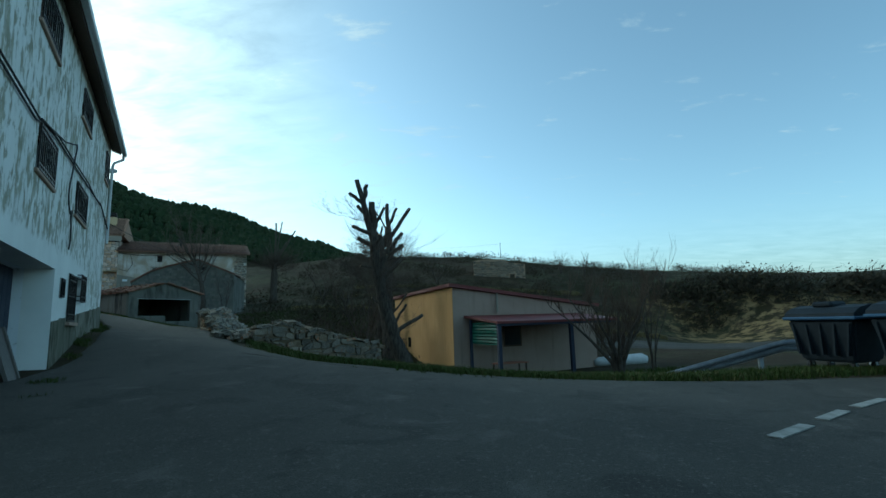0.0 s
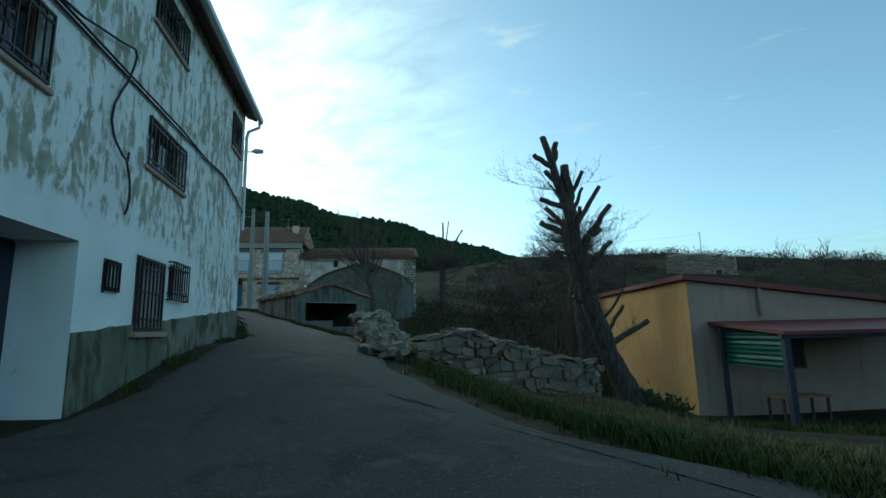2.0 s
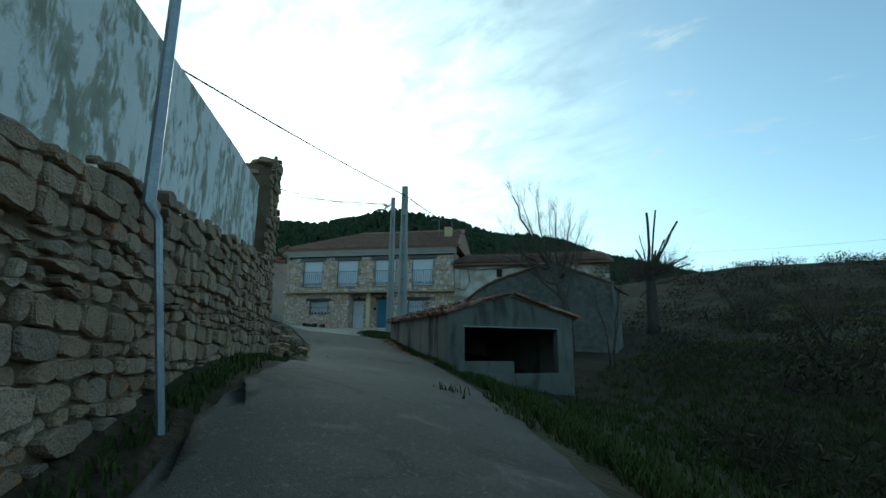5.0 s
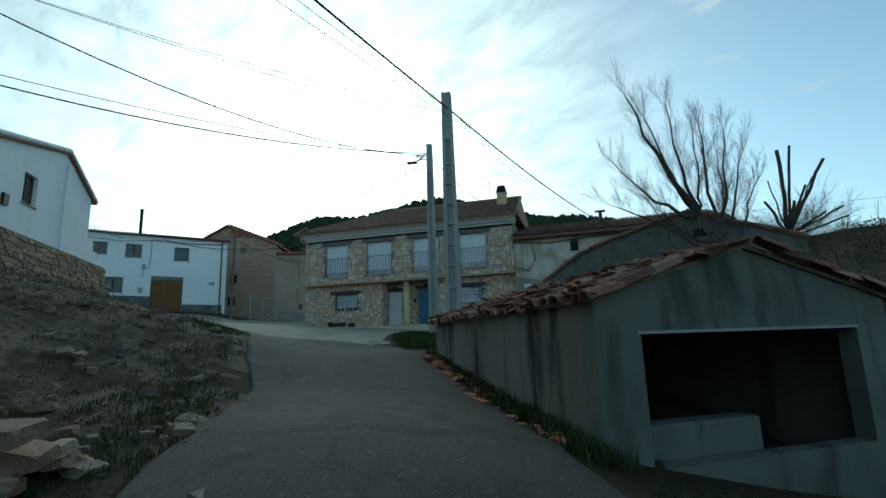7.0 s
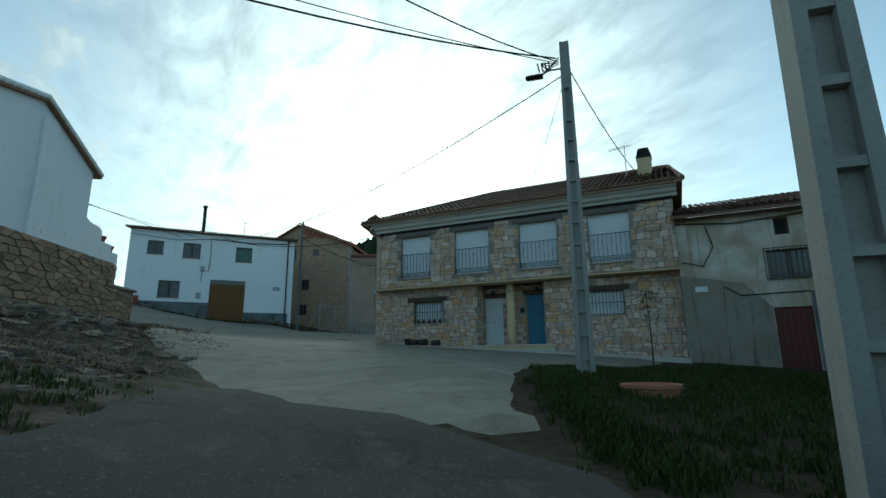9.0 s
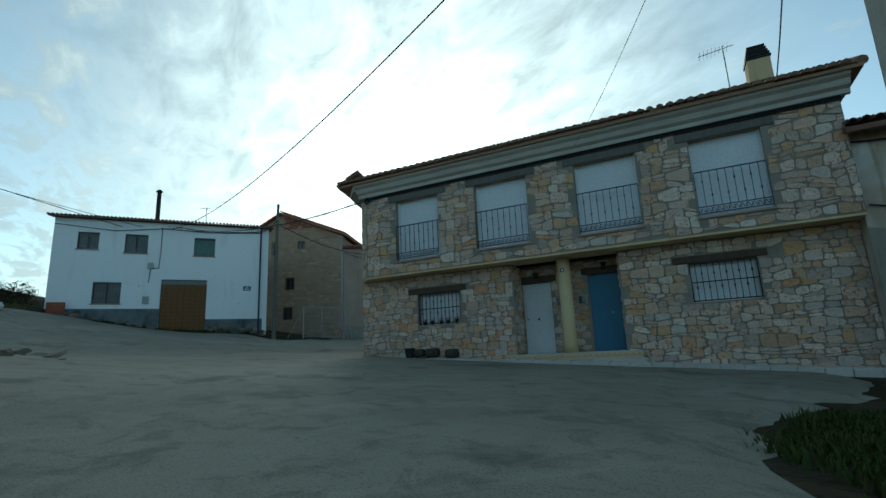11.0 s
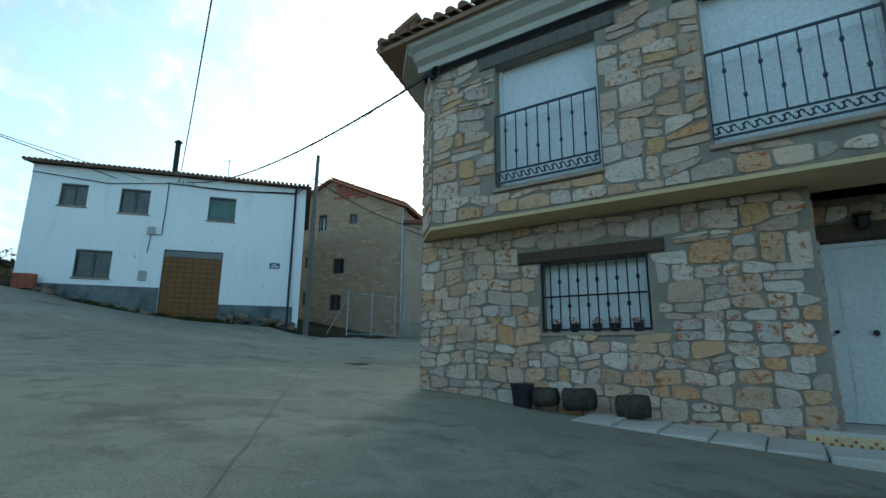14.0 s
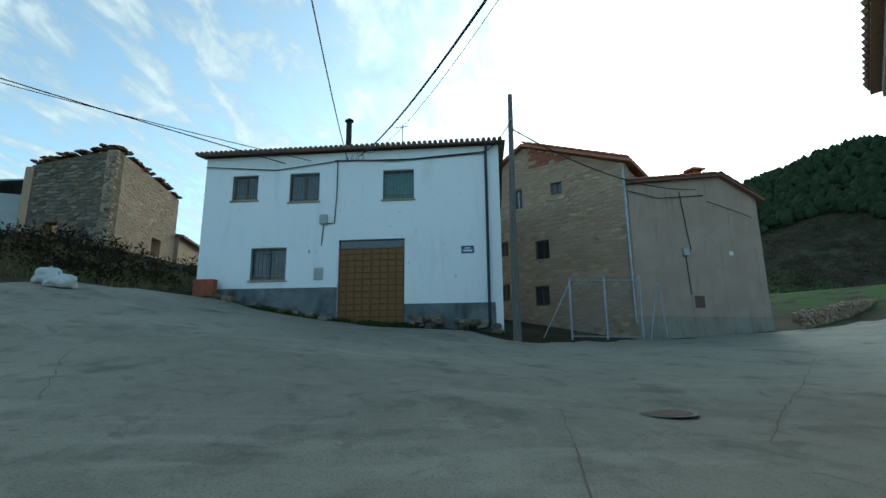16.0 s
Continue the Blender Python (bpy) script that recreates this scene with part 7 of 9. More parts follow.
def collapsed_wall():
    """The lane-side face still stands; its back has slid down the slope as rubble."""
    t = thing("collapsed_wall", place(-6.72, 18.1, -44.3), "collapsed wall of tan rubble beside the lane", "wall", kind="structure")
    rnd = random.Random(101)
    marks = [(0.0, 2.78), (0.5, 2.82), (1.0, 2.66), (1.5, 2.38), (2.0, 2.12), (2.4, 1.9), (2.7, 1.8)]
    low = [(x, land1(*(t.matrix_world @ Vector((x, 0, 0))).xy) - 0.2) for x in np.linspace(0, 2.7, 6)]
    part("core", prism([*low, *[(x, z - 0.12) for x, z in marks[::-1]]], 0.05, 0.6), EARTH_MORTAR, t)
    for poly in coursed_outlines(-0.03, 2.72, 1.5, 2.95, [], 106, (0.06, 0.15), (0.09, 0.3), 0.007):
        cx, cz = sum(p[0] for p in poly) / len(poly), sum(p[1] for p in poly) / len(poly)
        if profile(cx, low) < cz < profile(cx, marks) - 0.04:
            bm = bmesh.new()
            add_stone(bm, poly, 0.05, rnd.uniform(0.01, 0.1), rnd)
            part("stone", bm, TAN_RUBBLE, t)
    for poly in coursed_outlines(0.0, 0.6, 1.7, 2.85, [], 107, (0.06, 0.15), (0.1, 0.3), 0.007):
        if sum(p[1] for p in poly) / len(poly) < 2.74:
            bm = bmesh.new()
            add_stone(bm, poly, 0.0, rnd.uniform(0.01, 0.08), rnd)
            bm.transform(pose(0.0, 0.62, 0, 0, 0, -90))
            part("stone", bm, TAN_RUBBLE, t)
    rest, count = bmesh.new(), 0
    for k in range(2300):
        x, y = rnd.uniform(-0.1, 2.5), rnd.random() ** 1.2 * 1.9
        w = t.matrix_world @ Vector((x, y, 0))
        ground = land1(w.x, w.y)
        crest = profile(x, marks) + 0.12 * min(1.0, y / 0.7)
        top = crest - max(0.0, y - 0.65) * (1.1 + 0.25 * math.sin(x * 3)) + 0.07 * noise.noise((x * 2.2, y * 2.2, 3.0))
        if top < ground - 0.05:
            continue
        sz = 0.045 + 0.2 * rnd.random() ** 2.6
        m = rest if count >= 130 or sz < 0.13 else bmesh.new()
        add_lump(m, (x, y, max(ground, top - rnd.uniform(0.0, 0.16))), (sz * rnd.uniform(0.9, 1.5), sz, sz * rnd.uniform(0.3, 0.7)), rnd, rnd.uniform(0, 6.28), 0.5)
        if m is not rest:
            part("stone", m, HEAP_STONE, t)
            count += 1
    # earth and smaller spoil under the loose stones
    spoil, nx, ny = bmesh.new(), 22, 18
    grid = []
    for i in range(nx + 1):
        row = []
        for k in range(ny + 1):
            x, y = 2.7 * i / nx, 0.3 + 1.8 * k / ny
            w = t.matrix_world @ Vector((x, y, 0))
            z = profile(x, marks) + 0.0 - max(0.0, y - 0.65) * 1.15 + 0.06 * noise.noise((x * 3, y * 3, 1.0))
            row.append(spoil.verts.new((x, y, max(land1(w.x, w.y) - 0.1, z - 0.1))))
        grid.append(row)
    for a, b in zip(grid, grid[1:]):
        for k in range(ny):
            spoil.faces.new((a[k], b[k], b[k + 1], a[k + 1]))
    part("spoil", spoil, EARTH_MORTAR, t, "earth and mortar spoil", smooth=True)
    part("stones", rest, HEAP_STONE, t)["kind"] = "stuff"


garden_wall()
collapsed_wall()
heap_wall("field_wall", "low dry-stone wall along the green field", [(-63.3, 52.4), (-66.0, 57.0), (-70.0, 62.5), (-77.0, 71.0)], [7.7, 8.3, 8.95, 9.6], 0.35, 103, RUBBLE, 60, 1.2)


# ---- yellow hut with its porch ----
def hut():
    t = thing("yellow_hut", place(1.89, 24.82, 23), "low hut, one ochre-yellow wall and one bare pinkish wall", "hut")
    part("wall", prism([(0.0, -1.2), (8.0, -1.2), (8.0, 2.75), (0.0, 3.82)], 0.0, 0.25), PINK_GREY, t)
    part("yellow_wall", box(-0.02, 0.0, -0.02, 11.7, -1.2, 3.82), YELLOW, t, "ochre-yellow painted wall")
    part("side_wall", box(0.002, 0.25, 0.252, 11.7, -1.2, 3.82), YELLOW, t)
    part("side_wall", box(7.75, 8.0, 0.252, 11.7, -1.2, 2.75), PINK_GREY, t)
    part("back_wall", prism([(0.252, -1.2), (7.748, -1.2), (7.748, 2.75), (0.252, 3.8)], 11.45, 11.7), PINK_GREY, t)
    part("roof", slab([(-0.2, -0.2, 4.02), (8.2, -0.2, 2.92), (8.2, 11.9, 2.92), (-0.2, 11.9, 4.02)], 0.16), RED_ROOF, t, "dark red sheet roof")
    part("annex_wall", box(0.0, 0.3, 11.702, 15.5, -1.2, 2.95), YELLOW, t, "lower ochre-yellow annex wall")
    part("annex_coping", box(-0.06, 0.36, 11.72, 15.56, 2.952, 3.06, 0.015), TILE_DARK, t, "dark tile coping")
    part("window", box(-0.028, -0.0205, 7.6, 8.3, 0.7, 1.3), GLASS, t)
    w = part("window", box(2.6, 3.6, -0.02, -0.002, 0.9, 1.9), DARK_WOOD, t)
    part("pane", box(2.68, 3.52, -0.028, -0.021, 0.98, 1.82), GLASS, w)
    part("stove_pipe", tube([(2.3, -0.1, 2.6), (2.3, -0.1, 3.6)], 0.06, 8), GREY_RENDER, t)
    p = thing("porch", place(1.89, 24.82, 23), "lean-to porch with dark red roof on painted posts", "porch")
    part("roof", slab([(0.55, -0.02, 2.46), (7.0, -0.02, 2.46), (6.9, -3.2, 2.16), (0.8, -3.2, 2.16)], 0.1), RED_ROOF, p)
    for x in (0.95, 4.5):
        part("post", box(x - 0.08, x + 0.08, -3.1, -2.94, -1.0, 2.06), DARK_POST, p)
    part("post", box(0.62, 0.74, -0.6, -0.48, -1.0, 2.25), DARK_POST, p)
    part("beam", box(0.8, 6.8, -3.12, -2.98, 1.96, 2.06), DARK_POST, p)
    bm = bmesh.new()
    rows = []
    for k in range(41):
        z, off = 1.15 + k * 0.024, 0.022 * math.sin(k * 1.1)
        rows.append([bm.verts.new((x + off, y, z)) for x, y in ((0.72, -0.5), (0.9, -2.95))])
    for p0, q0 in zip(rows, rows[1:]):
        bm.faces.new((p0[0], p0[1], q0[1], q0[0]))
    bmesh.ops.solidify(bm, geom=bm.faces[:], thickness=0.006)
    part("green_screen", bm, GREEN_SHEET, p, "green corrugated plastic screen")
    tb = thing("garden_table", place(*Line(1.89, 24.82, 23).at(2.2, -1.4)[:2], 30, land1(4, 24)), "old wooden garden table under the porch", "table")
    part("top", box(-0.8, 0.8, -0.35, 0.35, 0.68, 0.73), TILE_RED, tb)
    for x in (-0.7, 0.7):
        for y in (-0.28, 0.28):
            part("leg", box(x - 0.03, x + 0.03, y - 0.03, y + 0.03, 0.0, 0.68), DARK_WOOD, tb)


hut()


# ---- poles, lamps and wires ----
def concrete_pole(x, y, z0, z1, deg):
    t = thing("utility_pole", place(x, y, deg, z0), "tapered grey concrete utility pole with stepped recesses", "utility pole", "concrete poles")
    h, a, b = z1 - z0, 0.205, 0.108
    part("shaft", prism([(-a * 0.9, -0.8), (a * 0.9, -0.8), (b * 0.9, h - 0.02), (-b * 0.9, h - 0.02)], -0.045, 0.045), POLE, t)
    for s in (-1, 1):
        part("flange", prism([(s * a * 1.02, -0.8), (s * a * 0.46, -0.8), (s * b * 0.46, h), (s * b * 1.02, h)], -0.13, 0.13), POLE, t)
    for k in range(int((h - 1.6) / 0.5)):
        z = 0.35 + k * 0.5
        w = a + (b - a) * z / h
        part("rung", box(-w * 0.45, w * 0.45, -0.118, 0.118, z, z + 0.06), POLE, t)
    part("head", box(-b * 0.45, b * 0.45, -0.122, 0.122, h - 1.25, h - 0.005), POLE, t)
    return t


lamp_pole = concrete_pole(-27.2, 34.9, 4.1, 12.05, 40)
concrete_pole(-20.97, 29.82, 3.75, 9.98, 38)
part("lamp_arm", tube([(-0.12, 0.0, 7.3), (-0.4, 0.1, 7.36), (-0.6, 0.14, 7.3)], 0.025, 6), STEEL, lamp_pole)
part("lamp_head", box(-0.98, -0.55, 0.06, 0.24, 7.22, 7.31, 0.03), IRON, lamp_pole)
bm = bmesh.new()
for k in range(4):
    add_tube(bm, [(-0.14, 0, 7.62 - 0.06 * k), (-0.3 - 0.08 * k, 0.05, 7.5 - 0.06 * k), (-0.55, 0.1, 7.6 - 0.03 * k)], 0.014, 5)
    add_tube(bm, [(-0.36 - 0.09 * k, 0.1, 7.36), (-0.4 - 0.09 * k, 0.1, 7.6)], 0.018, 6)
part("cable_clamps", bm, BLACK, lamp_pole)

t = thing("timber_pole", place(-56.41, 37.73, 0, 6.3), "slim bare timber pole", "utility pole")
part("shaft", tube([(0, 0, -0.5), (0.02, 0.0, 4), (0.06, 0.05, 8.4)], [0.13, 0.11, 0.075], 10), GREY_WOOD, t)
part("bracket", box(-0.03, 0.35, -0.02, 0.02, 7.35, 7.38), STEEL, t)

t = thing("street_lamp", place(-10.55, 17.38, 0, 0), "thin grey steel street lamp fixed to the wall", "street lamp")
part("pole", tube([(0.1, 0.25, 2.45), (0.03, 0.06, 4.1), (0.0, 0.0, 4.2), (-0.02, -0.02, 8.02)], [0.028, 0.028, 0.045, 0.035], 8), STEEL, t)
part("arm", tube([(-0.02, -0.02, 7.91), (0.06, 0.3, 8.01), (0.1, 0.62, 8.11)], 0.022, 6), STEEL, t)
bm = bmesh.new()
add_tube(bm, [(0.1, 0.58, 8.11), (0.11, 0.7, 8.16), (0.13, 0.95, 8.23)], [0.04, 0.09, 0.07], 8)
part("lamp_head", bm, GREY_METER, t, "grey cobra-head lantern")


def wire(a, b, sag=0.3, radius=0.012, label="black overhead cable sagging between supports"):
    pts = [(a[0] + (b[0] - a[0]) * q, a[1] + (b[1] - a[1]) * q, a[2] + (b[2] - a[2]) * q - sag * 4 * q * (1 - q)) for q in (k / 24 for k in range(25))]
    ob = part("overhead_cable", tube(pts, radius, 5), BLACK)
    tagged(ob, label, "cable", "overhead cables")


P1, P2 = Vector((-27.2, 34.9, 11.75)), Vector((-20.9, 29.86, 9.75))
V = Line(-58.22, 31.9, 81.2)
HL = Line(-42.4, 37.25, 30.5)
wire((-27.35, 34.75, 11.69), (-30.01, 7.0, 13.28), 1.89, 0.02)
wire((-27.35, 34.75, 11.56), (-29.94, 7.0, 12.42), 1.15, 0.011)
wire((-27.35, 34.75, 11.61), (-21.28, 7.0, 15.03), 3.04, 0.015)
wire(P1 + Vector((0, 0, -0.2)), HL.at(13.1, 0.5, 11.6), 0.3, 0.014)
wire(P1 + Vector((0, 0, -0.5)), HL.at(8.0, -0.9, 10.6), 0.3, 0.006)
wire(P1 + Vector((0, 0, -0.5)), V.at(0.18, -0.06, 12.95), 1.2, 0.014)
wire((-20.94, 29.86, 9.59), (-12.67, 9.0, 8.56), 0.31, 0.02)
wire((-20.94, 29.86, 9.59), (-24.0, 46.0, 8.9), 0.4, 0.02)
wire((-20.94, 29.86, 9.12), (-30.73, 8.0, 14.99), 0.56, 0.006)
wire((-20.94, 29.86, 9.49), (-32.5, 8.0, 16.88), 1.12, 0.006)
for k in range(2):
    wire(P2 + Vector((0, 0, -0.2 - 0.2 * k)), (-13.2 - 0.4 * k, 9.2, 8.6), 0.5, 0.005)
    wire(P2 + Vector((0, 0, -0.2 - 0.1 * k)), (-24.6 - 0.4 * k, 46.2, 8.9), 0.5, 0.005)
wire(HL.at(0.75, -0.68, 10.42), V.at(0.6, -0.06, 13.1), 0.6, 0.022)
wire(HL.at(0.75, -0.68, 10.5), V.at(0.95, -0.06, 13.15), 0.78, 0.006)
wire(V.at(-2.2, -0.05, 12.95), (-52.2, 14.8, 15.75), 0.1, 0.02)
wire(V.at(-1.2, -0.05, 13.0), (-52.4, 14.8, 15.4), 0.2, 0.014)
wire(V.at(5.2, -0.05, 13.05), (-56.4, 37.7, 13.6), 0.1, 0.02)
wire((-56.4, 37.75, 13.5), (-62.2, 47.6, 13.35), 0.6, 0.025)
wire((-24.6, 47.2, 10.0), (6.8, 73.5, 13.4), 0.6, 0.007)


# ---- trees ----
def add_twigs(bm, p, d, length, radius, rnd, depth, buds=None, spread=0.5, lift=0.15):
    """A bare twig that forks."""
    pts, q, dirn = [Vector(p)], Vector(p), Vector(d).normalized()
    n = 4
    for k in range(n):
        dirn = (dirn + Vector((rnd.uniform(-1, 1), rnd.uniform(-1, 1), rnd.uniform(-0.6, 1.0))) * 0.22 + Vector((0, 0, lift * 0.5))).normalized()
        q = q + dirn * length / n
        pts.append(q.copy())
    add_tube(bm, pts, [radius * (1 - 0.75 * k / n) for k in range(n + 1)], 4 if radius > 0.012 else 3, False)
    if depth > 0:
        for k in range(1, n + 1):
            for _ in range(2 if k > 1 else 1):
                side = Vector((rnd.uniform(-1, 1), rnd.uniform(-1, 1), rnd.uniform(-0.3, 1)))
                add_twigs(bm, pts[k], (dirn + side * spread * 1.6), length * rnd.uniform(0.4, 0.65), radius * 0.5, rnd, depth - 1, buds, spread, lift)
    elif buds is not None:
        for k in range(1, n + 1):
            if rnd.random() < 0.55:
                c, s = pts[k] + Vector((rnd.uniform(-0.02, 0.02), rnd.uniform(-0.02, 0.02), 0)), rnd.uniform(0.009, 0.019)
                vs = [buds.verts.new(c + Vector(o) * s) for o in ((1, 0, 0), (-0.5, 0.8, 0), (-0.5, -0.8, 0), (0, 0, 1.7))]
                for f in ((0, 1, 3), (1, 2, 3), (2, 0, 3)):
                    buds.faces.new([vs[i] for i in f])


def knobbly(a, b, r0, r1, rnd, n=7, bend=0.08):
    pts = [Vector(a).lerp(Vector(b), k / n) + Vector((rnd.uniform(-bend, bend), rnd.uniform(-bend, bend), 0)) * (1 if 0 < k < n else 0) for k in range(n + 1)]
    rad = [r0 + (r1 - r0) * k / n + rnd.uniform(-0.04, 0.06) * r0 for k in range(n + 1)]
    return pts, rad


def pollard(name, label, trunk, radii, limbs, seed, twigs, bark=BARK, twig_len=1.5, reach=(0.42, 0.66)):
    """A lopped tree: a trunk along points, sawn limb stubs (height, across, back, up, radius) and thin young shoots."""
    rnd = random.Random(seed)
    base = trunk[0]
    t = thing(name, place(base[0], base[1], 0, base[2]), label, "tree")
    o = Vector(base)
    tp = [Vector(p) - o for p in trunk]
    fine, fr = [], []
    for k in range(len(tp) - 1):
        for j in range(4):
            q = j / 4
            fine.append(tp[k].lerp(tp[k + 1], q) + Vector((rnd.uniform(-0.03, 0.03), rnd.uniform(-0.03, 0.03), 0)))
            fr.append((radii[k] + (radii[k + 1] - radii[k]) * q) * rnd.uniform(0.92, 1.1))
    fine.append(tp[-1])
    fr.append(radii[-1])
    fr[0] *= 1.35
    bm = bmesh.new()
    add_tube(bm, fine, fr, 14)
    tr = part("trunk", bm, bark, t, smooth=True)
    part("cut_face", tube([tp[-1] + Vector((0, 0, -0.01)), tp[-1] + (tp[-1] - tp[-2]).normalized() * 0.012], fr[-1] * 0.96, 12), CUT, tr)

    def on_trunk(z):
        for p, q in zip(fine, fine[1:]):
            if p.z <= z <= q.z:
                return p.lerp(q, (z - p.z) / max(q.z - p.z, 1e-6))
        return fine[-1]
    ends = []
    for z, dx, dy, dz, r in limbs:
        a = on_trunk(z - base[2])
        b = a + Vector((dx, dy, dz))
        pts, rad = knobbly(a, b, r * 1.3, r, rnd, 5, 0.055)
        bm = bmesh.new()
        add_tube(bm, pts, rad, 10)
        lb = part("limb", bm, bark, t, smooth=True)
        part("cut_face", tube([b, b + (b - a).normalized() * 0.012], rad[-1] * 0.95, 10), CUT, lb)
        ends.append((a, b))
    bm, bd = bmesh.new(), bmesh.new()
    for k in range(twigs):
        if rnd.random() < 0.3 and ends:
            a, b = rnd.choice(ends)
            p = a.lerp(b, rnd.uniform(0.1, 0.6))
            p.z = min(p.z, fine[-1].z * 0.8)
        else:
            p = on_trunk(rnd.uniform(*reach) * fine[-1].z)
        ang = rnd.uniform(0, 2 * math.pi)
        add_twigs(bm, p, (math.cos(ang), math.sin(ang), rnd.uniform(-0.1, 0.45)), rnd.uniform(0.45, 1.0) * twig_len, 0.0095, rnd, 2, bd, 0.5, 0.0)
    part("shoots", bm, TWIG, t)["kind"] = "stuff"
    part("buds", bd, TWIG, t)["kind"] = "stuff"
    return t


pollard("poplar", "lopped poplar with sawn limb stubs and thin budding shoots",
        [(0.1, 22.4, -0.3), (-0.14, 22.35, 0.69), (-0.5, 22.29, 1.57), (-0.92, 22.18, 3.02), (-1.19, 22.18, 4.34), (-1.34, 22.24, 5.77), (-1.61, 22.2, 6.75), (-2.03, 21.9, 8.5)], [0.46, 0.34, 0.29, 0.26, 0.22, 0.19, 0.15, 0.1],
        [(5.8, -0.1, 0.05, 1.75, 0.13), (6.2, 0.5, 0.3, 1.15, 0.065), (7.5, 0.12, 0.1, 0.85, 0.09), (7.5, -0.55, -0.3, 0.42, 0.075), (6.95, -0.35, -0.2, 0.42, 0.07), (6.1, -0.8, -0.42, 0.32, 0.075), (4.7, 1.05, 0.6, 1.5, 0.08),
         (4.2, 0.32, 0.18, 0.98, 0.095), (4.0, 0.9, 0.5, 1.0, 0.075), (4.6, -0.62, -0.36, 0.1, 0.05), (2.9, -0.5, -0.3, 0.4, 0.04), (1.8, 1.2, 0.7, 0.72, 0.075), (2.0, 0.6, 0.3, 1.0, 0.05), (2.4, 0.75, 0.4, 1.1, 0.035), (5.2, 0.3, -0.5, 0.8, 0.06)], 201, 60)
pollard("poplar", "lopped poplar with many short sawn stubs behind the hut",
        [(-3.45, 33.6, 0.3), (-3.3, 33.6, 1.3), (-3.02, 33.6, 3.44), (-2.79, 33.6, 5.72), (-2.7, 33.6, 7.22), (-2.78, 33.6, 8.7)], [0.5, 0.42, 0.38, 0.34, 0.28, 0.2],
        [(8.3, -0.15, 0.5, 2.1, 0.12), (8.6, 0.5, 0.6, 1.5, 0.09), (7.2, -1.6, 0.3, 1.9, 0.12), (7.6, -1.5, 0.2, 0.9, 0.08), (8.3, -1.35, 0.3, 2.3, 0.045), (5.8, -1.5, 0.3, 0.8, 0.11), (6.3, -1.05, 0.3, 1.6, 0.06), (7.8, 1.4, 0.4, 2.2, 0.11), (5.9, 0.9, 0.3, 0.9, 0.09), (7.0, -0.5, -0.6, 0.9, 0.05)], 202, 54, BARK, 2.0, (0.5, 0.9))
pollard("poplar", "thick lopped poplar with a blunt sawn head",
        [(-1.72, 28.2, 0.0), (-1.81, 28.2, 1.35), (-1.92, 28.2, 3.25), (-2.04, 28.2, 4.6), (-2.22, 28.2, 5.88), (-2.36, 28.2, 7.1)], [0.5, 0.4, 0.36, 0.34, 0.33, 0.24],
        [(5.8, 1.25, 0.2, 0.75, 0.12), (6.6, 0.55, 0.2, 0.9, 0.06), (6.3, -1.2, -0.3, 0.7, 0.12), (6.0, -1.0, -0.2, 0.2, 0.04), (6.9, 0.15, 0.3, 0.8, 0.05), (5.6, 0.9, -0.4, 0.2, 0.06)], 203, 44, BARK, 1.6, (0.5, 0.9))


def bare_tree(name, label, x, y, stems, seed, high, spread, thick=0.09, depth=3, base_z=None, twist=0.5, lean=(0, 0)):
    """A leafless tree of several stems that fan out and fork."""
    rnd = random.Random(seed)
    z = land1(x, y) if base_z is None else base_z
    t = thing(name, place(x, y, 0, z), label, "tree")
    tw = bmesh.new()
    for k in range(stems):
        ang = 2 * math.pi * (k + rnd.uniform(0, 0.8)) / stems
        out = spread * rnd.uniform(0.45, 1.0)
        top = Vector((math.cos(ang) * out + lean[0], math.sin(ang) * out + lean[1], high * rnd.uniform(0.75, 1.0)))
        pts = [Vector((math.cos(ang) * 0.08, math.sin(ang) * 0.08, -0.2))]
        for j in range(1, 7):
            q = j / 6
            pts.append(Vector((top.x * q ** 1.25, top.y * q ** 1.25, top.z * q)) + Vector((rnd.uniform(-1, 1), rnd.uniform(-1, 1), 0)) * 0.12 * twist)
        bm = bmesh.new()
        add_tube(bm, pts, [thick * (1 - 0.85 * j / 6) for j in range(7)], 7)
        part("stem", bm, BARK_DARK, t)
        for j in range(2, 7):
            for _ in range(2):
                a2 = rnd.uniform(0, 2 * math.pi)
                add_twigs(tw, pts[j], Vector((math.cos(a2) * 0.8, math.sin(a2) * 0.8, 0.9)), high * rnd.uniform(0.14, 0.26), thick * 0.2, rnd, depth - 1, None, 0.45, 0.3)
    part("twigs", tw, TWIG, t)["kind"] = "stuff"


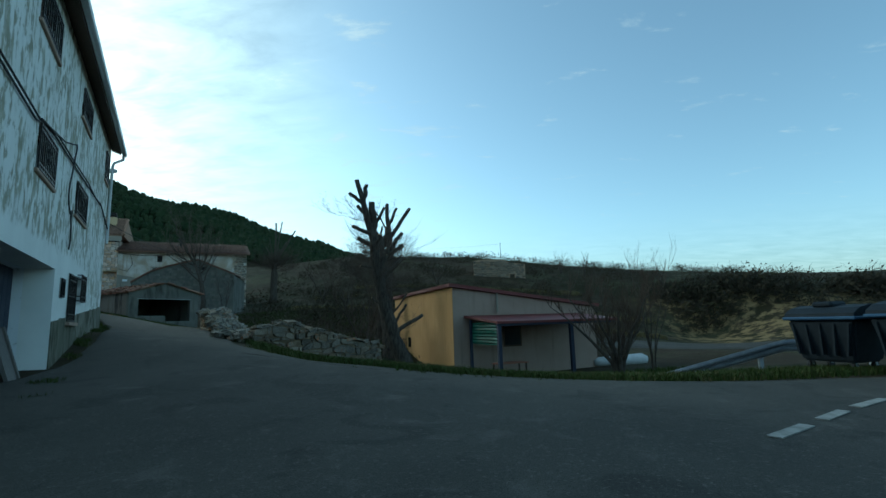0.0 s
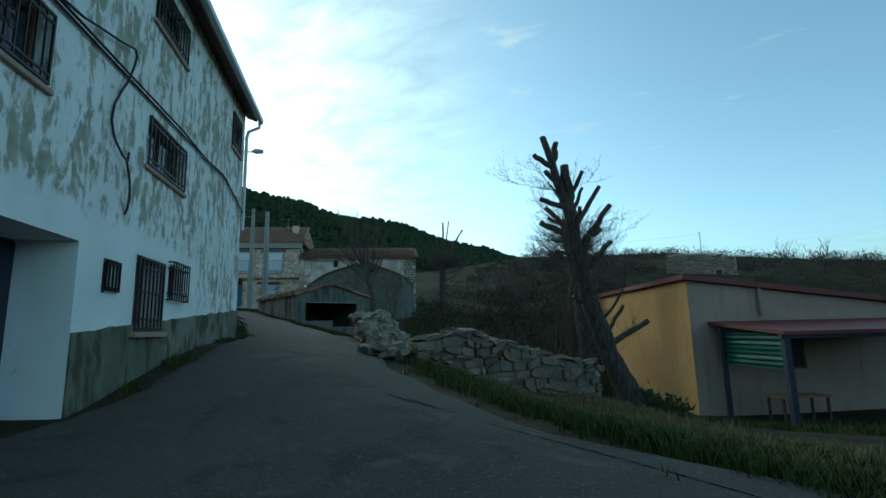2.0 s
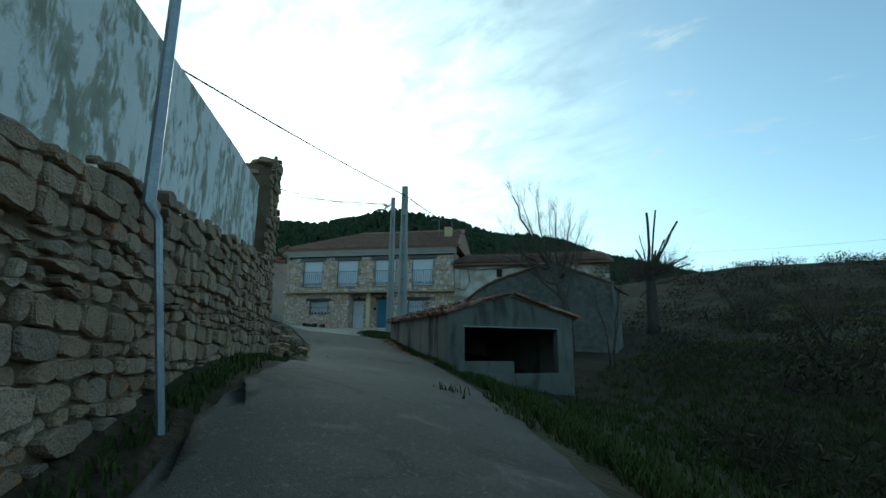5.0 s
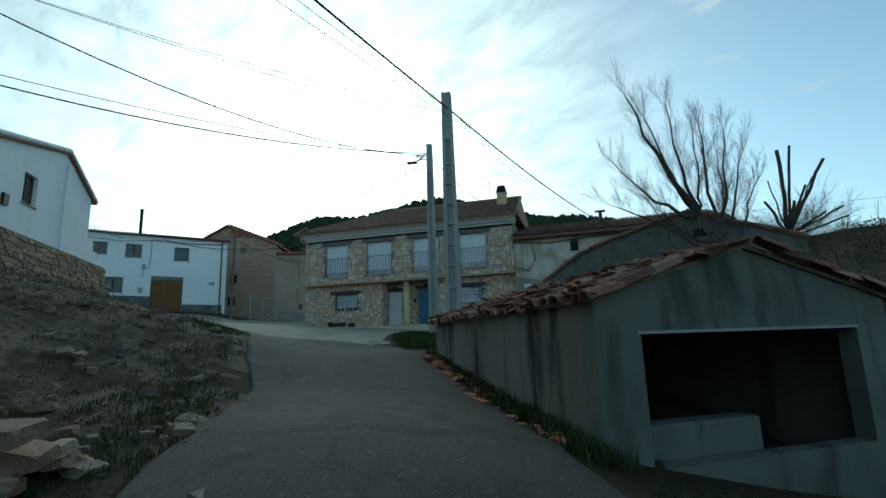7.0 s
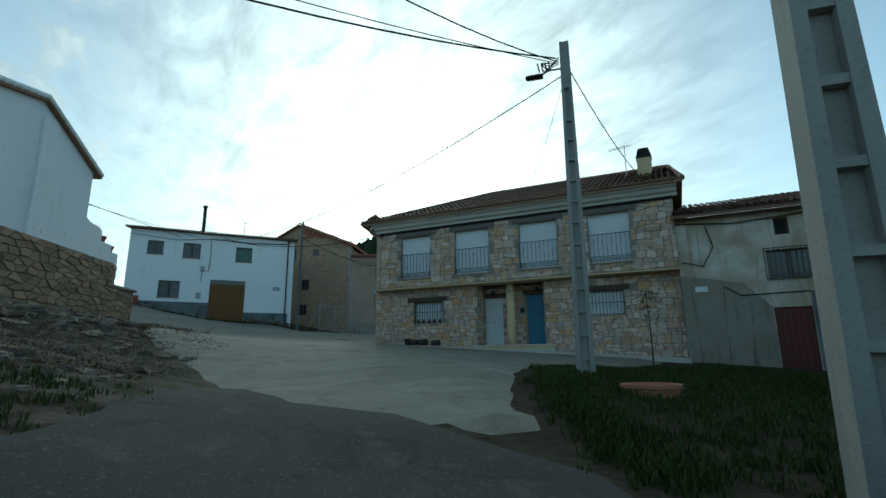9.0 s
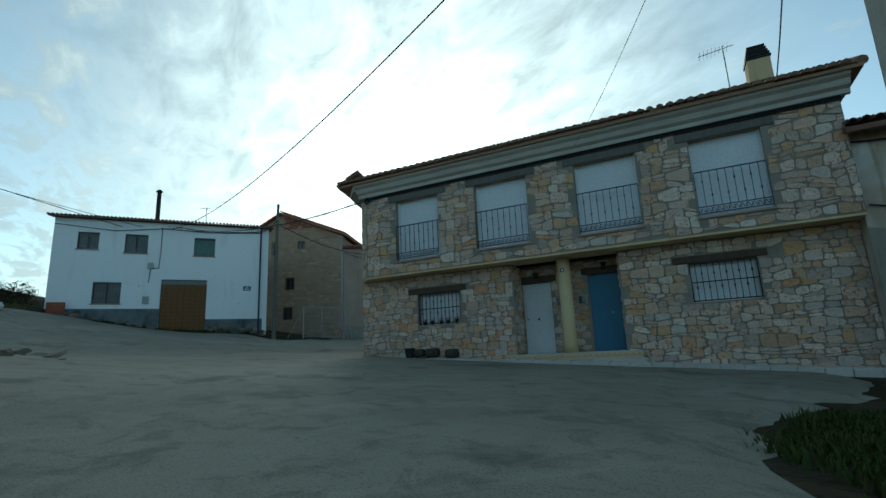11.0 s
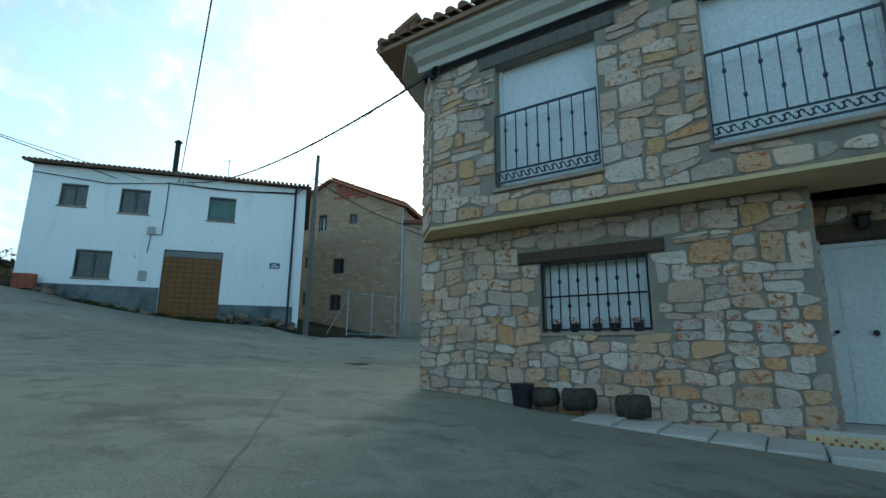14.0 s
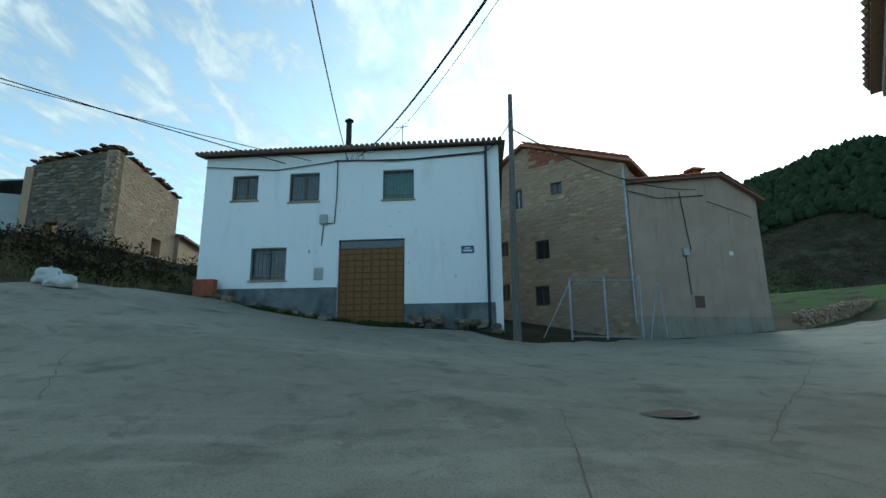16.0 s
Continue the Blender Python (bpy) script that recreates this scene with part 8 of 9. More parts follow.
def willow():
    """A leaning leafless willow whose limbs fan out over the barn."""
    rnd = random.Random(211)
    x0, y0 = -16.1, 34.4
    t = thing("willow", place(x0, y0, 0, land1(x0, y0)), "leaning leafless willow fanning out beside the barn", "tree")
    o = Vector((x0, y0, land1(x0, y0)))
    low, mid, fork = Vector((-16.39, 34.62, 5.28)) - o, Vector((-16.71, 34.81, 6.03)) - o, Vector((-17.11, 34.93, 6.77)) - o
    part("trunk", tube([(0, 0, -0.2), low * 0.5 + Vector((0.1, 0, 0)), low, mid, fork], [0.2, 0.17, 0.15, 0.13, 0.11], 10), BARK_DARK, t, smooth=True)
    tw = bmesh.new()
    limbs = [(2, (-18.28, 32.9, 10.9), 0.085), (2, (-18.16, 33.88, 10.4), 0.06), (2, (-19.6, 34.14, 9.3), 0.06), (2, (-17.58, 34.39, 10.8), 0.06), (1, (-17.03, 35.35, 10.4), 0.065), (1, (-16.5, 36.2, 10.2), 0.06),
             (1, (-16.2, 36.9, 9.5), 0.055), (0, (-20.71, 35.4, 8.54), 0.05), (0, (-15.9, 36.8, 8.6), 0.04), (2, (-16.9, 34.6, 9.6), 0.045), (1, (-19.2, 35.2, 8.3), 0.04), (1, (-16.7, 35.8, 9.3), 0.04)]
    for at, tip, r in limbs:
        a = (low, mid, fork)[at]
        b = a.lerp(Vector(tip) - o, 0.76)
        pts = []
        for k in range(9):
            q = k / 8
            p = a.lerp(b, q) + Vector((0, 0, 0.35 * math.sin(math.pi * q) * (-1 if at else 0.6)))
            pts.append(p + Vector((rnd.uniform(-1, 1), rnd.uniform(-1, 1), rnd.uniform(-1, 1))) * (0.07 if 0 < k < 8 else 0))
        part("limb", tube(pts, [r * (1 - 0.8 * k / 8) for k in range(9)], 7), BARK_DARK, t)
        dirn = (b - a).normalized()
        for k in range(2, 9):
            for _ in range(4):
                side = Vector((rnd.uniform(-1, 1), rnd.uniform(-1, 1), rnd.uniform(-0.4, 0.9)))
                add_twigs(tw, pts[k], dirn * 1.1 + side * 0.75, rnd.uniform(0.36, 0.78), 0.0048, rnd, 2, None, 0.38, 0.1)
    part("twig", tw, TWIG, t)["kind"] = "stuff"


willow()
pollard("ash_tree", "lopped ash with upright sawn poles", [(-18.3, 51.4, 4.5), (-18.3, 51.4, 7.5), (-18.25, 51.4, 8.9)], [0.4, 0.34, 0.22],
        [(8.7, 0.05, 0.05, 4.5, 0.085), (8.8, 0.55, 0.45, 4.6, 0.06), (8.7, 1.75, 1.2, 3.8, 0.075), (8.8, 0.9, 0.7, 2.4, 0.06), (8.6, 2.2, 1.2, 1.3, 0.05), (8.7, 0.4, 0.3, 1.7, 0.075), (8.6, -0.75, -0.45, 1.9, 0.06), (8.5, 2.3, 1.4, 0.9, 0.045), (8.6, 1.5, 0.9, 1.1, 0.05), (8.6, -0.5, -0.2, 3.0, 0.03), (8.6, 1.2, 0.9, 3.0, 0.03)], 213, 90, BARK_DARK, 2.3, (0.8, 1.0))
bare_tree("fig_tree", "low spreading leafless fruit tree beside the porch", 8.6, 21.6, 9, 214, 3.3, 2.7, 0.1, 3)
bare_tree("elder_shrub", "thicket of thin leafless upright shoots", 10.6, 23.6, 6, 215, 4.6, 1.2, 0.035, 2)
for i, (x, y) in enumerate(((-3.6, 22.6), (-2.3, 23.2), (-4.6, 24.2), (-3.0, 25.0), (-5.6, 25.8), (-1.6, 24.6), (-4.2, 27.0))):
    bare_tree("bramble", "pale arching bramble canes without leaves", x, y, 8, 250 + i, 1.7, 1.6, 0.02, 2)
bare_tree("walnut_tree", "leafless tree on the valley side", -3.4, 29.5, 4, 216, 3.6, 2.2, 0.08, 3)
bare_tree("almond_tree", "leafless tree on the terraced slope", -8.5, 44.0, 5, 217, 3.0, 2.0, 0.06, 3)
bare_tree("almond_tree", "leafless tree on the terraced slope", -12.5, 50.0, 5, 218, 3.2, 2.0, 0.06, 3)
bare_tree("sapling", "thin young tree growing from the barn's foot", -13.9, 33.2, 3, 219, 3.6, 1.0, 0.035, 2)
bare_tree("sapling", "thin young tree by the rubble wall", -1.4, 21.9, 3, 220, 2.6, 0.8, 0.025, 2)
for i, (x, y) in enumerate(((16, 76), (19, 74), (-14, 70), (27, 66), (-2, 64))):
    bare_tree("thorn_tree", "small leafless tree on the hillside", x, y, 5, 230 + i, 2.9, 1.6, 0.07, 2)

# young pine by the stone house
t = thing("pine_sapling", place(-28.3, 39.0, 0, land1(-28.3, 39.0)), "thin young pine with a few dark tufts", "tree")
part("trunk", tube([(0, 0, -0.1), (0.02, 0, 1.0), (-0.03, 0, 2.2)], [0.025, 0.02, 0.01], 6), BARK_DARK, t)
rnd = random.Random(240)
bm = bmesh.new()
for k in range(150):
    z = rnd.choice((1.45, 1.7, 1.95, 2.15)) + rnd.uniform(-0.08, 0.08)
    a, r = rnd.uniform(0, 6.28), rnd.uniform(0.05, 0.32)
    p = Vector((math.cos(a) * r, math.sin(a) * r, z))
    d = Vector((rnd.uniform(-1, 1), rnd.uniform(-1, 1), rnd.uniform(-0.2, 1))).normalized() * 0.12
    w = d.orthogonal().normalized() * 0.012
    bm.faces.new([bm.verts.new(q) for q in (p - w, p + w, p + d)])
part("foliage", bm, PINE, t)["kind"] = "stuff"


# ---- ground cover ----
def tufts(name, label, mat, spots, seed, high=(0.08, 0.25), blades=7, wide=0.012):
    """Grass or weeds: many bent blades at the given places, one object."""
    rnd = random.Random(seed)
    xy = np.array(spots)
    zs = land(xy[:, 0], xy[:, 1])
    verts, faces = [], []
    for (x, y), z in zip(spots, zs):
        for _ in range(blades):
            a, h = rnd.uniform(0, 6.283), rnd.uniform(*high)
            bx, by = x + rnd.uniform(-0.09, 0.09), y + rnd.uniform(-0.09, 0.09)
            lx, ly = math.cos(a) * h * rnd.uniform(0.2, 0.8), math.sin(a) * h * rnd.uniform(0.2, 0.8)
            wx, wy = -math.sin(a) * wide, math.cos(a) * wide
            n = len(verts)
            verts += [(bx - wx, by - wy, z - 0.02), (bx + wx, by + wy, z - 0.02), (bx + lx * 0.5 + wx * 0.7, by + ly * 0.5 + wy * 0.7, z + h * 0.65), (bx + lx * 0.5 - wx * 0.7, by + ly * 0.5 - wy * 0.7, z + h * 0.65), (bx + lx, by + ly, z + h)]
            faces += [(n, n + 1, n + 2, n + 3), (n + 3, n + 2, n + 4)]
    me = bpy.data.meshes.new(name)
    me.from_pydata(verts, [], faces)
    me.materials.append(mat)
    tagged(new(name, me), label, "grass", kind="stuff")


def along(line, n, spread, rnd, bias=0.0):
    p = resample(line, n)
    d = np.gradient(p, axis=0)
    d /= np.hypot(d[:, 0], d[:, 1])[:, None]
    return [(x + dx * 0 - dy * o, y + dx * o) for (x, y), (dx, dy), o in ((a, b, bias + rnd.gauss(0, spread)) for a, b in zip(p, d))]


rnd = random.Random(301)
right_verge = [(12, 12.2), (7, 11.2), (4.3, 10.5), (2.0, 10.4), (0.6, 11.3), (-0.6, 12.4), (-2.4, 14.2), (-4.3, 16.4), (-6.3, 18.6)]
sp = along(right_verge, 4600, 0.2, rnd, -0.22) + along(right_verge, 3800, 0.5, rnd, -0.95)
tufts("verge_grass", "rough green grass along the lane's edge", GRASS, sp, 302, (0.04, 0.17), 7, 0.008)
sp = along([(2.0, 10.9), (0.6, 12.0), (-0.6, 13.2), (-2.2, 15.2), (-3.4, 16.4)], 1600, 0.35, rnd, -0.6) + along([(8, 12.2), (3, 12.5), (0, 17), (-1.0, 18.5)], 1200, 0.7, rnd)
tufts("dry_grass", "pale dry grass on the bank", DRY_GRASS, sp, 303, (0.04, 0.15), 8, 0.007)
A1 = Line(-4.3, 9.2, 123.2)
sp = [tuple(A1.at(rnd.uniform(-0.2, 8.6), -abs(rnd.gauss(0, 0.16)) - 0.02)[:2]) for _ in range(420)] + [tuple(A1.at(rnd.uniform(-2.4, 0.9), -0.32 + rnd.gauss(0, 0.16))[:2]) for _ in range(420)]
sp = [p for p in sp if noise.noise((p[0] * 1.1, p[1] * 1.1, 5.0)) > 0.12]
tufts("wall_weeds", "dark weeds and grass at the foot of the wall", GRASS, sp, 304, (0.03, 0.12), 9, 0.006)
R1 = Line(-8.85, 16.05, 143.2)
sp = [tuple(R1.at(rnd.uniform(0, 9.4), -abs(rnd.gauss(0, 0.14)) - 0.1)[:2]) for _ in range(600)]
tufts("wall_weeds", "weeds at the foot of the ruined wall", GRASS, sp[:320], 305, (0.02, 0.1), 7, 0.010)
sp = along([(-6.9, 18.9), (-9.6, 21.6), (-12.2, 24.0), (-14.6, 25.6)], 1900, 0.22, rnd, -0.42) + along([(-15.2, 25.7), (-17.6, 27.0), (-20.4, 28.6)], 500, 0.12, rnd, -0.1)
tufts("verge_grass", "fresh green grass on the valley verge", GRASS, sp, 306, (0.05, 0.2), 9, 0.010)
# weeds and grit along the house fronts
VF = Line(-58.22, 31.9, 81.2)
sp = [tuple(VF.at(rnd.uniform(-5.3, 5.6), -0.05 - abs(rnd.gauss(0, 0.12)))[:2]) for _ in range(900)]
sp = [p for p in sp if noise.noise((p[0] * 1.3, p[1] * 1.3, 8.0)) > 0.05] + [tuple(VF.at(rnd.gauss(1.4, 0.3), -0.15 - abs(rnd.gauss(0, 0.12)))[:2]) for _ in range(110)]
tufts("wall_weeds", "dry weeds at the foot of the white house", GRASS, sp, 312, (0.06, 0.2), 7, 0.012)
# green bed round the poles
sp = []
while len(sp) < 5200:
    x, y = rnd.uniform(-32.4, -20.4), rnd.uniform(29, 44)
    edge = 29.6 + (-22.6 - x) * 0.78
    if x > -29.0 + 0.25 * math.sin(y * 2) and y > edge + 0.3 and y < 46.5 + (x + 29) * 0.6 and not (x > -21.8 and y < 30.0) and y < 45.0 - (x + 20) * 0.2 and (x + 20.6) * -0.9 + 29.5 - 0.2 < y + 6:
        sp.append((x, y))
sp += along([(-22.2, 29.4), (-24.3, 30.8), (-26.6, 32.8), (-28.4, 35.0), (-29.0, 37.2)], 1500, 0.18, rnd, -0.3)
tufts("lawn", "patch of green lawn by the poles", GRASS, sp, 307, (0.04, 0.13), 7, 0.011)
sp = [(rnd.uniform(-46, -17), rnd.uniform(21.5, 29.0)) for _ in range(900)]
sp = [(x, y) for x, y in sp if y < 24.2 + (-19 - x) * 0.35 and y > 22.8 + (-34 - x) * 0.5 and y < 28.6]
tufts("dry_grass", "sparse dry weeds on the stony bank", DRY_GRASS, sp, 308, (0.01, 0.05), 6, 0.006)
sp = along([(-14.0, 20.6), (-16.2, 22.1), (-19.0, 24.0), (-22.5, 25.4), (-26.0, 26.6)], 900, 0.35, rnd, 0.35)
sp = [p for p in sp if noise.noise((p[0] * 1.2, p[1] * 1.2, 2.0)) > -0.15]
sp += [p for p in ((rnd.uniform(-44, -17), rnd.uniform(21.5, 28.0)) for _ in range(1500)) if noise.noise((p[0] * 0.8, p[1] * 0.8, 9.0)) > 0.24 and p[1] < 24.0 + (-19 - p[0]) * 0.34]
tufts("bank_grass", "low green tufts along the foot of the stony bank", GRASS, sp, 309, (0.02, 0.07), 10, 0.007)
sp = [(rnd.uniform(-62, -54), rnd.uniform(15, 26)) for _ in range(2600)]
sp = [(x, y) for x, y in sp if land1(x, y) > 8.1 and not (x < -64.5 and y < 20)]
tufts("bank_weeds", "tangled dry weeds below the ruined tower", DRY_GRASS, sp, 310, (0.06, 0.3), 7, 0.014)
sp = [(rnd.uniform(-12, 12), rnd.uniform(20, 34)) for _ in range(4200)]
sp = [(x, y) for x, y in sp if not (x > 1 and y > 24) and y > 20.5 - x * 0.1]
sp += [(rnd.uniform(-14, -1), rnd.uniform(25, 46)) for _ in range(4200)]
tufts("meadow_grass", "winter grass in the valley garden", GRASS, sp, 311, (0.05, 0.2), 6, 0.014)


def scrub(name, label, mat, spots, seed, size=(0.8, 2.2), bits=46, category="bushes", thin=1.0):
    """Bushes: each a loose clump of small leaf and twig blades; one object."""
    rnd = random.Random(seed)
    xy = np.array(spots)
    zs = land(xy[:, 0], xy[:, 1])
    verts, faces = [], []
    for (x, y), z in zip(spots, zs):
        s = rnd.uniform(*size)
        for _ in range(bits):
            a, b, r = rnd.uniform(0, 6.283), rnd.uniform(-0.2, 1.0), rnd.random() ** 0.5
            c = Vector((x + math.cos(a) * r * s * 0.75, y + math.sin(a) * r * s * 0.75, z + max(0.0, b) * s * (1.0 - 0.5 * r) * rnd.uniform(0.7, 1.15)))
            d = Vector((rnd.uniform(-1, 1), rnd.uniform(-1, 1), rnd.uniform(-0.1, 1.3))).normalized() * s * rnd.uniform(0.14, 0.36)
            w = d.orthogonal().normalized() * s * thin * rnd.uniform(0.02, 0.07)
            n = len(verts)
            verts += [tuple(c - w), tuple(c + d * 0.5 + w), tuple(c + d)]
            faces.append((n, n + 1, n + 2))
    me = bpy.data.meshes.new(name)
    me.from_pydata(verts, [], faces)
    me.materials.append(mat)
    tagged(new(name, me), label, category, kind="stuff")


sp = []
while len(sp) < 950:
    x, y = rnd.uniform(-24, 46), rnd.uniform(34, 96)
    if noise.noise((x / 9, y / 7, 1.0)) > -0.12 and not (-1 < x < 12 and y < 36) and not (x < -10 and y < 52) and not (x > 12 and y < 53 - max(0, (x - 30)) * 0.6) and not (2 < x < 11 and 66 < y < 73):
        sp.append((x, y))
scrub("hillside_scrub", "dark winter scrub covering the hillside", SCRUB, sp, 321, (0.6, 1.6), 50)
sp = [(x, y) for x, y in ((rnd.uniform(-15, 16), rnd.uniform(37, 68)) for _ in range(900)) if noise.noise((x / 6, y / 4, 7.0)) > -0.1 and not (x > 1 and y < 40)]
scrub("slope_scrub", "brown winter scrub on the terraced valley slope", SCRUB, sp, 328, (0.5, 1.4), 70, "bushes", 0.5)
sp = []
for line in ([(-13, 43.0), (-4, 45.5), (8, 47.0), (20, 47.5)], [(-14, 52.0), (-2, 54.0), (12, 55.0), (22, 55.5)], [(-12, 60.5), (2, 62.5), (16, 63.5)]):
    sp += along(line, 900, 0.35, rnd)
tufts("terrace_grass", "pale dry grass along the edges of old terraces", DRY_GRASS, sp, 329, (0.15, 0.5), 6, 0.025)
sp = [(rnd.uniform(24, 62), 0) for _ in range(260)]
sp = [(x, 59.5 - (x - 26) * 0.42 + rnd.gauss(0, 2.2)) for x, _ in sp]
scrub("hedge", "thick dark hedge on top of the cutting", SCRUB, sp, 322, (1.2, 2.8), 90)
sp = [(rnd.uniform(-13, -1), rnd.uniform(21.5, 36)) for _ in range(150)]
sp = [(x, y) for x, y in sp if not (x > -3.2 and y < 25) and (y > 32 or x > -9.5) and y > 25.0 - (x + 10) * 0.35]
scrub("yard_shrub", "dark evergreen shrub by the hut corner", PINE, [(0.75, 22.0), (0.95, 22.3), (0.6, 22.4)], 326, (0.7, 1.2), 160, "shrub")
litter = [(rnd.uniform(-40, -17), rnd.uniform(22, 28.6)) for _ in range(2600)]
litter = [(x, y) for x, y in litter if 23.2 + (-34 - x) * 0.5 < y < 24.0 + (-19 - x) * 0.34]
scrub("leaf_litter", "brown fallen leaves and twigs on the stony bank", TILE_DARK, litter, 327, (0.1, 0.26), 10, "leaf litter")
scrub("ivy", "dark green ivy creeping over the valley bank", PINE, [(rnd.uniform(-6.5, -1.0), rnd.uniform(21.8, 27.5)) for _ in range(90)], 330, (0.25, 0.6), 110, "ivy")
scrub("brambles", "leafless bramble thicket below the wall", SCRUB, sp, 323, (0.5, 1.3), 150, "bushes", 0.3)
sp = [(-41 + r * math.cos(b), 34.6 + r * math.sin(b)) for r, b in ((rnd.uniform(62, 190), radians(rnd.uniform(124, 154))) for _ in range(5200))]
scrub("hillside_scrub", "dark scrub below the woods", SCRUB, [(x, y) for x, y in sp if math.hypot(x + 41, y - 34.6) > 84 + 10 * noise.noise((x / 9, y / 9, 4.0)) and noise.noise((x / 14, y / 14, 6.0)) > -0.3], 324, (0.5, 1.9), 26)
sp = [(rnd.uniform(-64, -56), rnd.uniform(15, 25.5)) for _ in range(90)]
scrub("bank_bushes", "low thorny bushes on the bank", SCRUB, [(x, y) for x, y in sp if land1(x, y) > 8.2], 325, (0.4, 1.1), 130)
# conifer thicket on the far hill
rnd = random.Random(331)
verts, faces = [], []
sp = []
while len(sp) < 9400:
    r, b = rnd.uniform(150, 330), rnd.uniform(96, 172)
    x, y = MIDDLE[0] + r * math.cos(radians(b)), MIDDLE[1] + r * math.sin(radians(b))
    if r > 178 + 34 * noise.noise((x / 40, y / 40, 3.0)) and rnd.random() < 0.35 + r / 500:
        sp.append((x, y))
zs = land(np.array(sp)[:, 0], np.array(sp)[:, 1])
for (x, y), z in zip(sp, zs):
    h, w = rnd.uniform(2.6, 5.2), rnd.uniform(1.3, 2.4)
    n, rings = len(verts), []
    for q, ww in ((0.05, 0.7), (0.35, 1.0), (0.7, 0.7)):
        rings.append(len(verts))
        verts += [(x + math.cos(a) * w * ww * rnd.uniform(0.6, 1.2), y + math.sin(a) * w * ww * rnd.uniform(0.6, 1.2), z + h * q * rnd.uniform(0.85, 1.15)) for a in (k * 1.2566 for k in range(5))]
    verts.append((x + rnd.uniform(-0.4, 0.4), y + rnd.uniform(-0.4, 0.4), z + h))
    for i in range(2):
        faces += [(rings[i] + k, rings[i] + (k + 1) % 5, rings[i + 1] + (k + 1) % 5, rings[i + 1] + k) for k in range(5)]
    faces += [(rings[2] + k, rings[2] + (k + 1) % 5, len(verts) - 1) for k in range(5)]
me = bpy.data.meshes.new("pine_wood")
me.from_pydata(verts, [], faces)
me.materials.append(PINE)
tagged(new("pine_wood", me), "dark pine wood covering the far hill", "forest", kind="stuff")


# ---- ruins ----
def ruined_tower():
    t = thing("ruined_tower", place(-64.9, 19.6, 0), "roofless square house of rough stone with ragged top", "ruin")
    rnd = random.Random(401)
    for k, (deg, ln, top0, top1, hole) in enumerate(((-96.5, 4.4, 16.4, 15.7, (2.6, 3.3, 11.6, 12.4)), (177.0, 5.9, 16.4, 15.6, (3.6, 4.5, 11.4, 12.4)))):
        # first face's shade is painted: darker mortar than on the lighter second face
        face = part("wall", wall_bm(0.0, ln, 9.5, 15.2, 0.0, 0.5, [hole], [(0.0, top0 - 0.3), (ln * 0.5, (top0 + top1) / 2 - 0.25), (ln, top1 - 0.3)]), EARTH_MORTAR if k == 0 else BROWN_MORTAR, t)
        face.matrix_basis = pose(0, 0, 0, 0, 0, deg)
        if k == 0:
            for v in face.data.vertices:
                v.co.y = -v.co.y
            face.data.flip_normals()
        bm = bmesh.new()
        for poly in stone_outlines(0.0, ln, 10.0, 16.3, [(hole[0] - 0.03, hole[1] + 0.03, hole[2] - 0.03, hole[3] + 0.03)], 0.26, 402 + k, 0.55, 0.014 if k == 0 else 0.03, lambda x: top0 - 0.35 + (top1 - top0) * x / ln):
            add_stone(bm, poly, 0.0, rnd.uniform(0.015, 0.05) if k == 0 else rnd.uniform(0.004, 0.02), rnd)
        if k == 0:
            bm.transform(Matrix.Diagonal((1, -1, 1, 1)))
        # stones darker on the first face too, its shade put into their colour
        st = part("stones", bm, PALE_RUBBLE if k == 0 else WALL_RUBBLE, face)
        st["kind"] = "stuff"
        # broken tiles and boards along the top
        bm = bmesh.new()
        for q in range(22):
            x = ln * (q + 0.5) / 22
            z = top0 - 0.1 + (top1 - top0) * x / ln
            add_lump(bm, (x, -0.2 if k == 0 else 0.2, z + rnd.uniform(-0.1, 0.12)), (rnd.uniform(0.2, 0.4), rnd.uniform(0.6, 0.9), rnd.uniform(0.08, 0.16)), rnd)
        part("broken_eave", bm, TILE_DARK, face)["kind"] = "stuff"
    part("back_wall", box(-5.9, -0.4, -4.6, -4.2, 9.5, 15.3), BROWN_MORTAR, t)
    a = thing("ruined_annexe", place(-70.9, 19.9, 0), "low ruined stone annexe with sagging roof edge", "ruin")
    part("wall", box(-3.4, -0.02, -2.0, 0.2, 9.5, 13.0), BROWN_MORTAR, a)
    part("roof", slab([(-3.6, -2.2, 13.3), (0.1, -2.2, 13.6), (0.1, 0.5, 13.1), (-3.6, 0.5, 12.8)], 0.14), TILE_DARK, a)
    s = thing("metal_shed", place(-70, 9.5, 20), "pale blue sheet-metal shed", "shed")
    part("body", box(0, 6, 0, 4, 9.5, 13.9), GREY_METER, s)
    part("roof", slab([(-0.3, -0.3, 14.0), (6.3, -0.3, 14.0), (6.3, 4.3, 14.8), (-0.3, 4.3, 14.8)], 0.08), STEEL, s)


ruined_tower()

t = thing("hilltop_ruin", place(2.8, 72.0, -3, 7.2), "low roofless stone ruin on the hill", "ruin")
part("wall", wall_bm(0, 7.4, 0, 2.7, 0, 0.5, [(5.2, 5.9, 0.4, 1.5)], [(0.0, 3.6), (1.5, 3.75), (4.4, 3.5), (5.3, 3.1), (7.4, 2.8)]), BROWN_MORTAR, t)
bm, rnd = bmesh.new(), random.Random(411)
for poly in stone_outlines(0, 7.4, 0.2, 3.5, [(5.1, 6.0, 0.3, 1.6)], 0.42, 412, 0.6, 0.02, lambda x: 3.4 - max(0, x - 4.4) * 0.25):
    add_stone(bm, poly, 0.0, rnd.uniform(0.02, 0.06), rnd)
part("stones", bm, PALE_RUBBLE, t)["kind"] = "stuff"
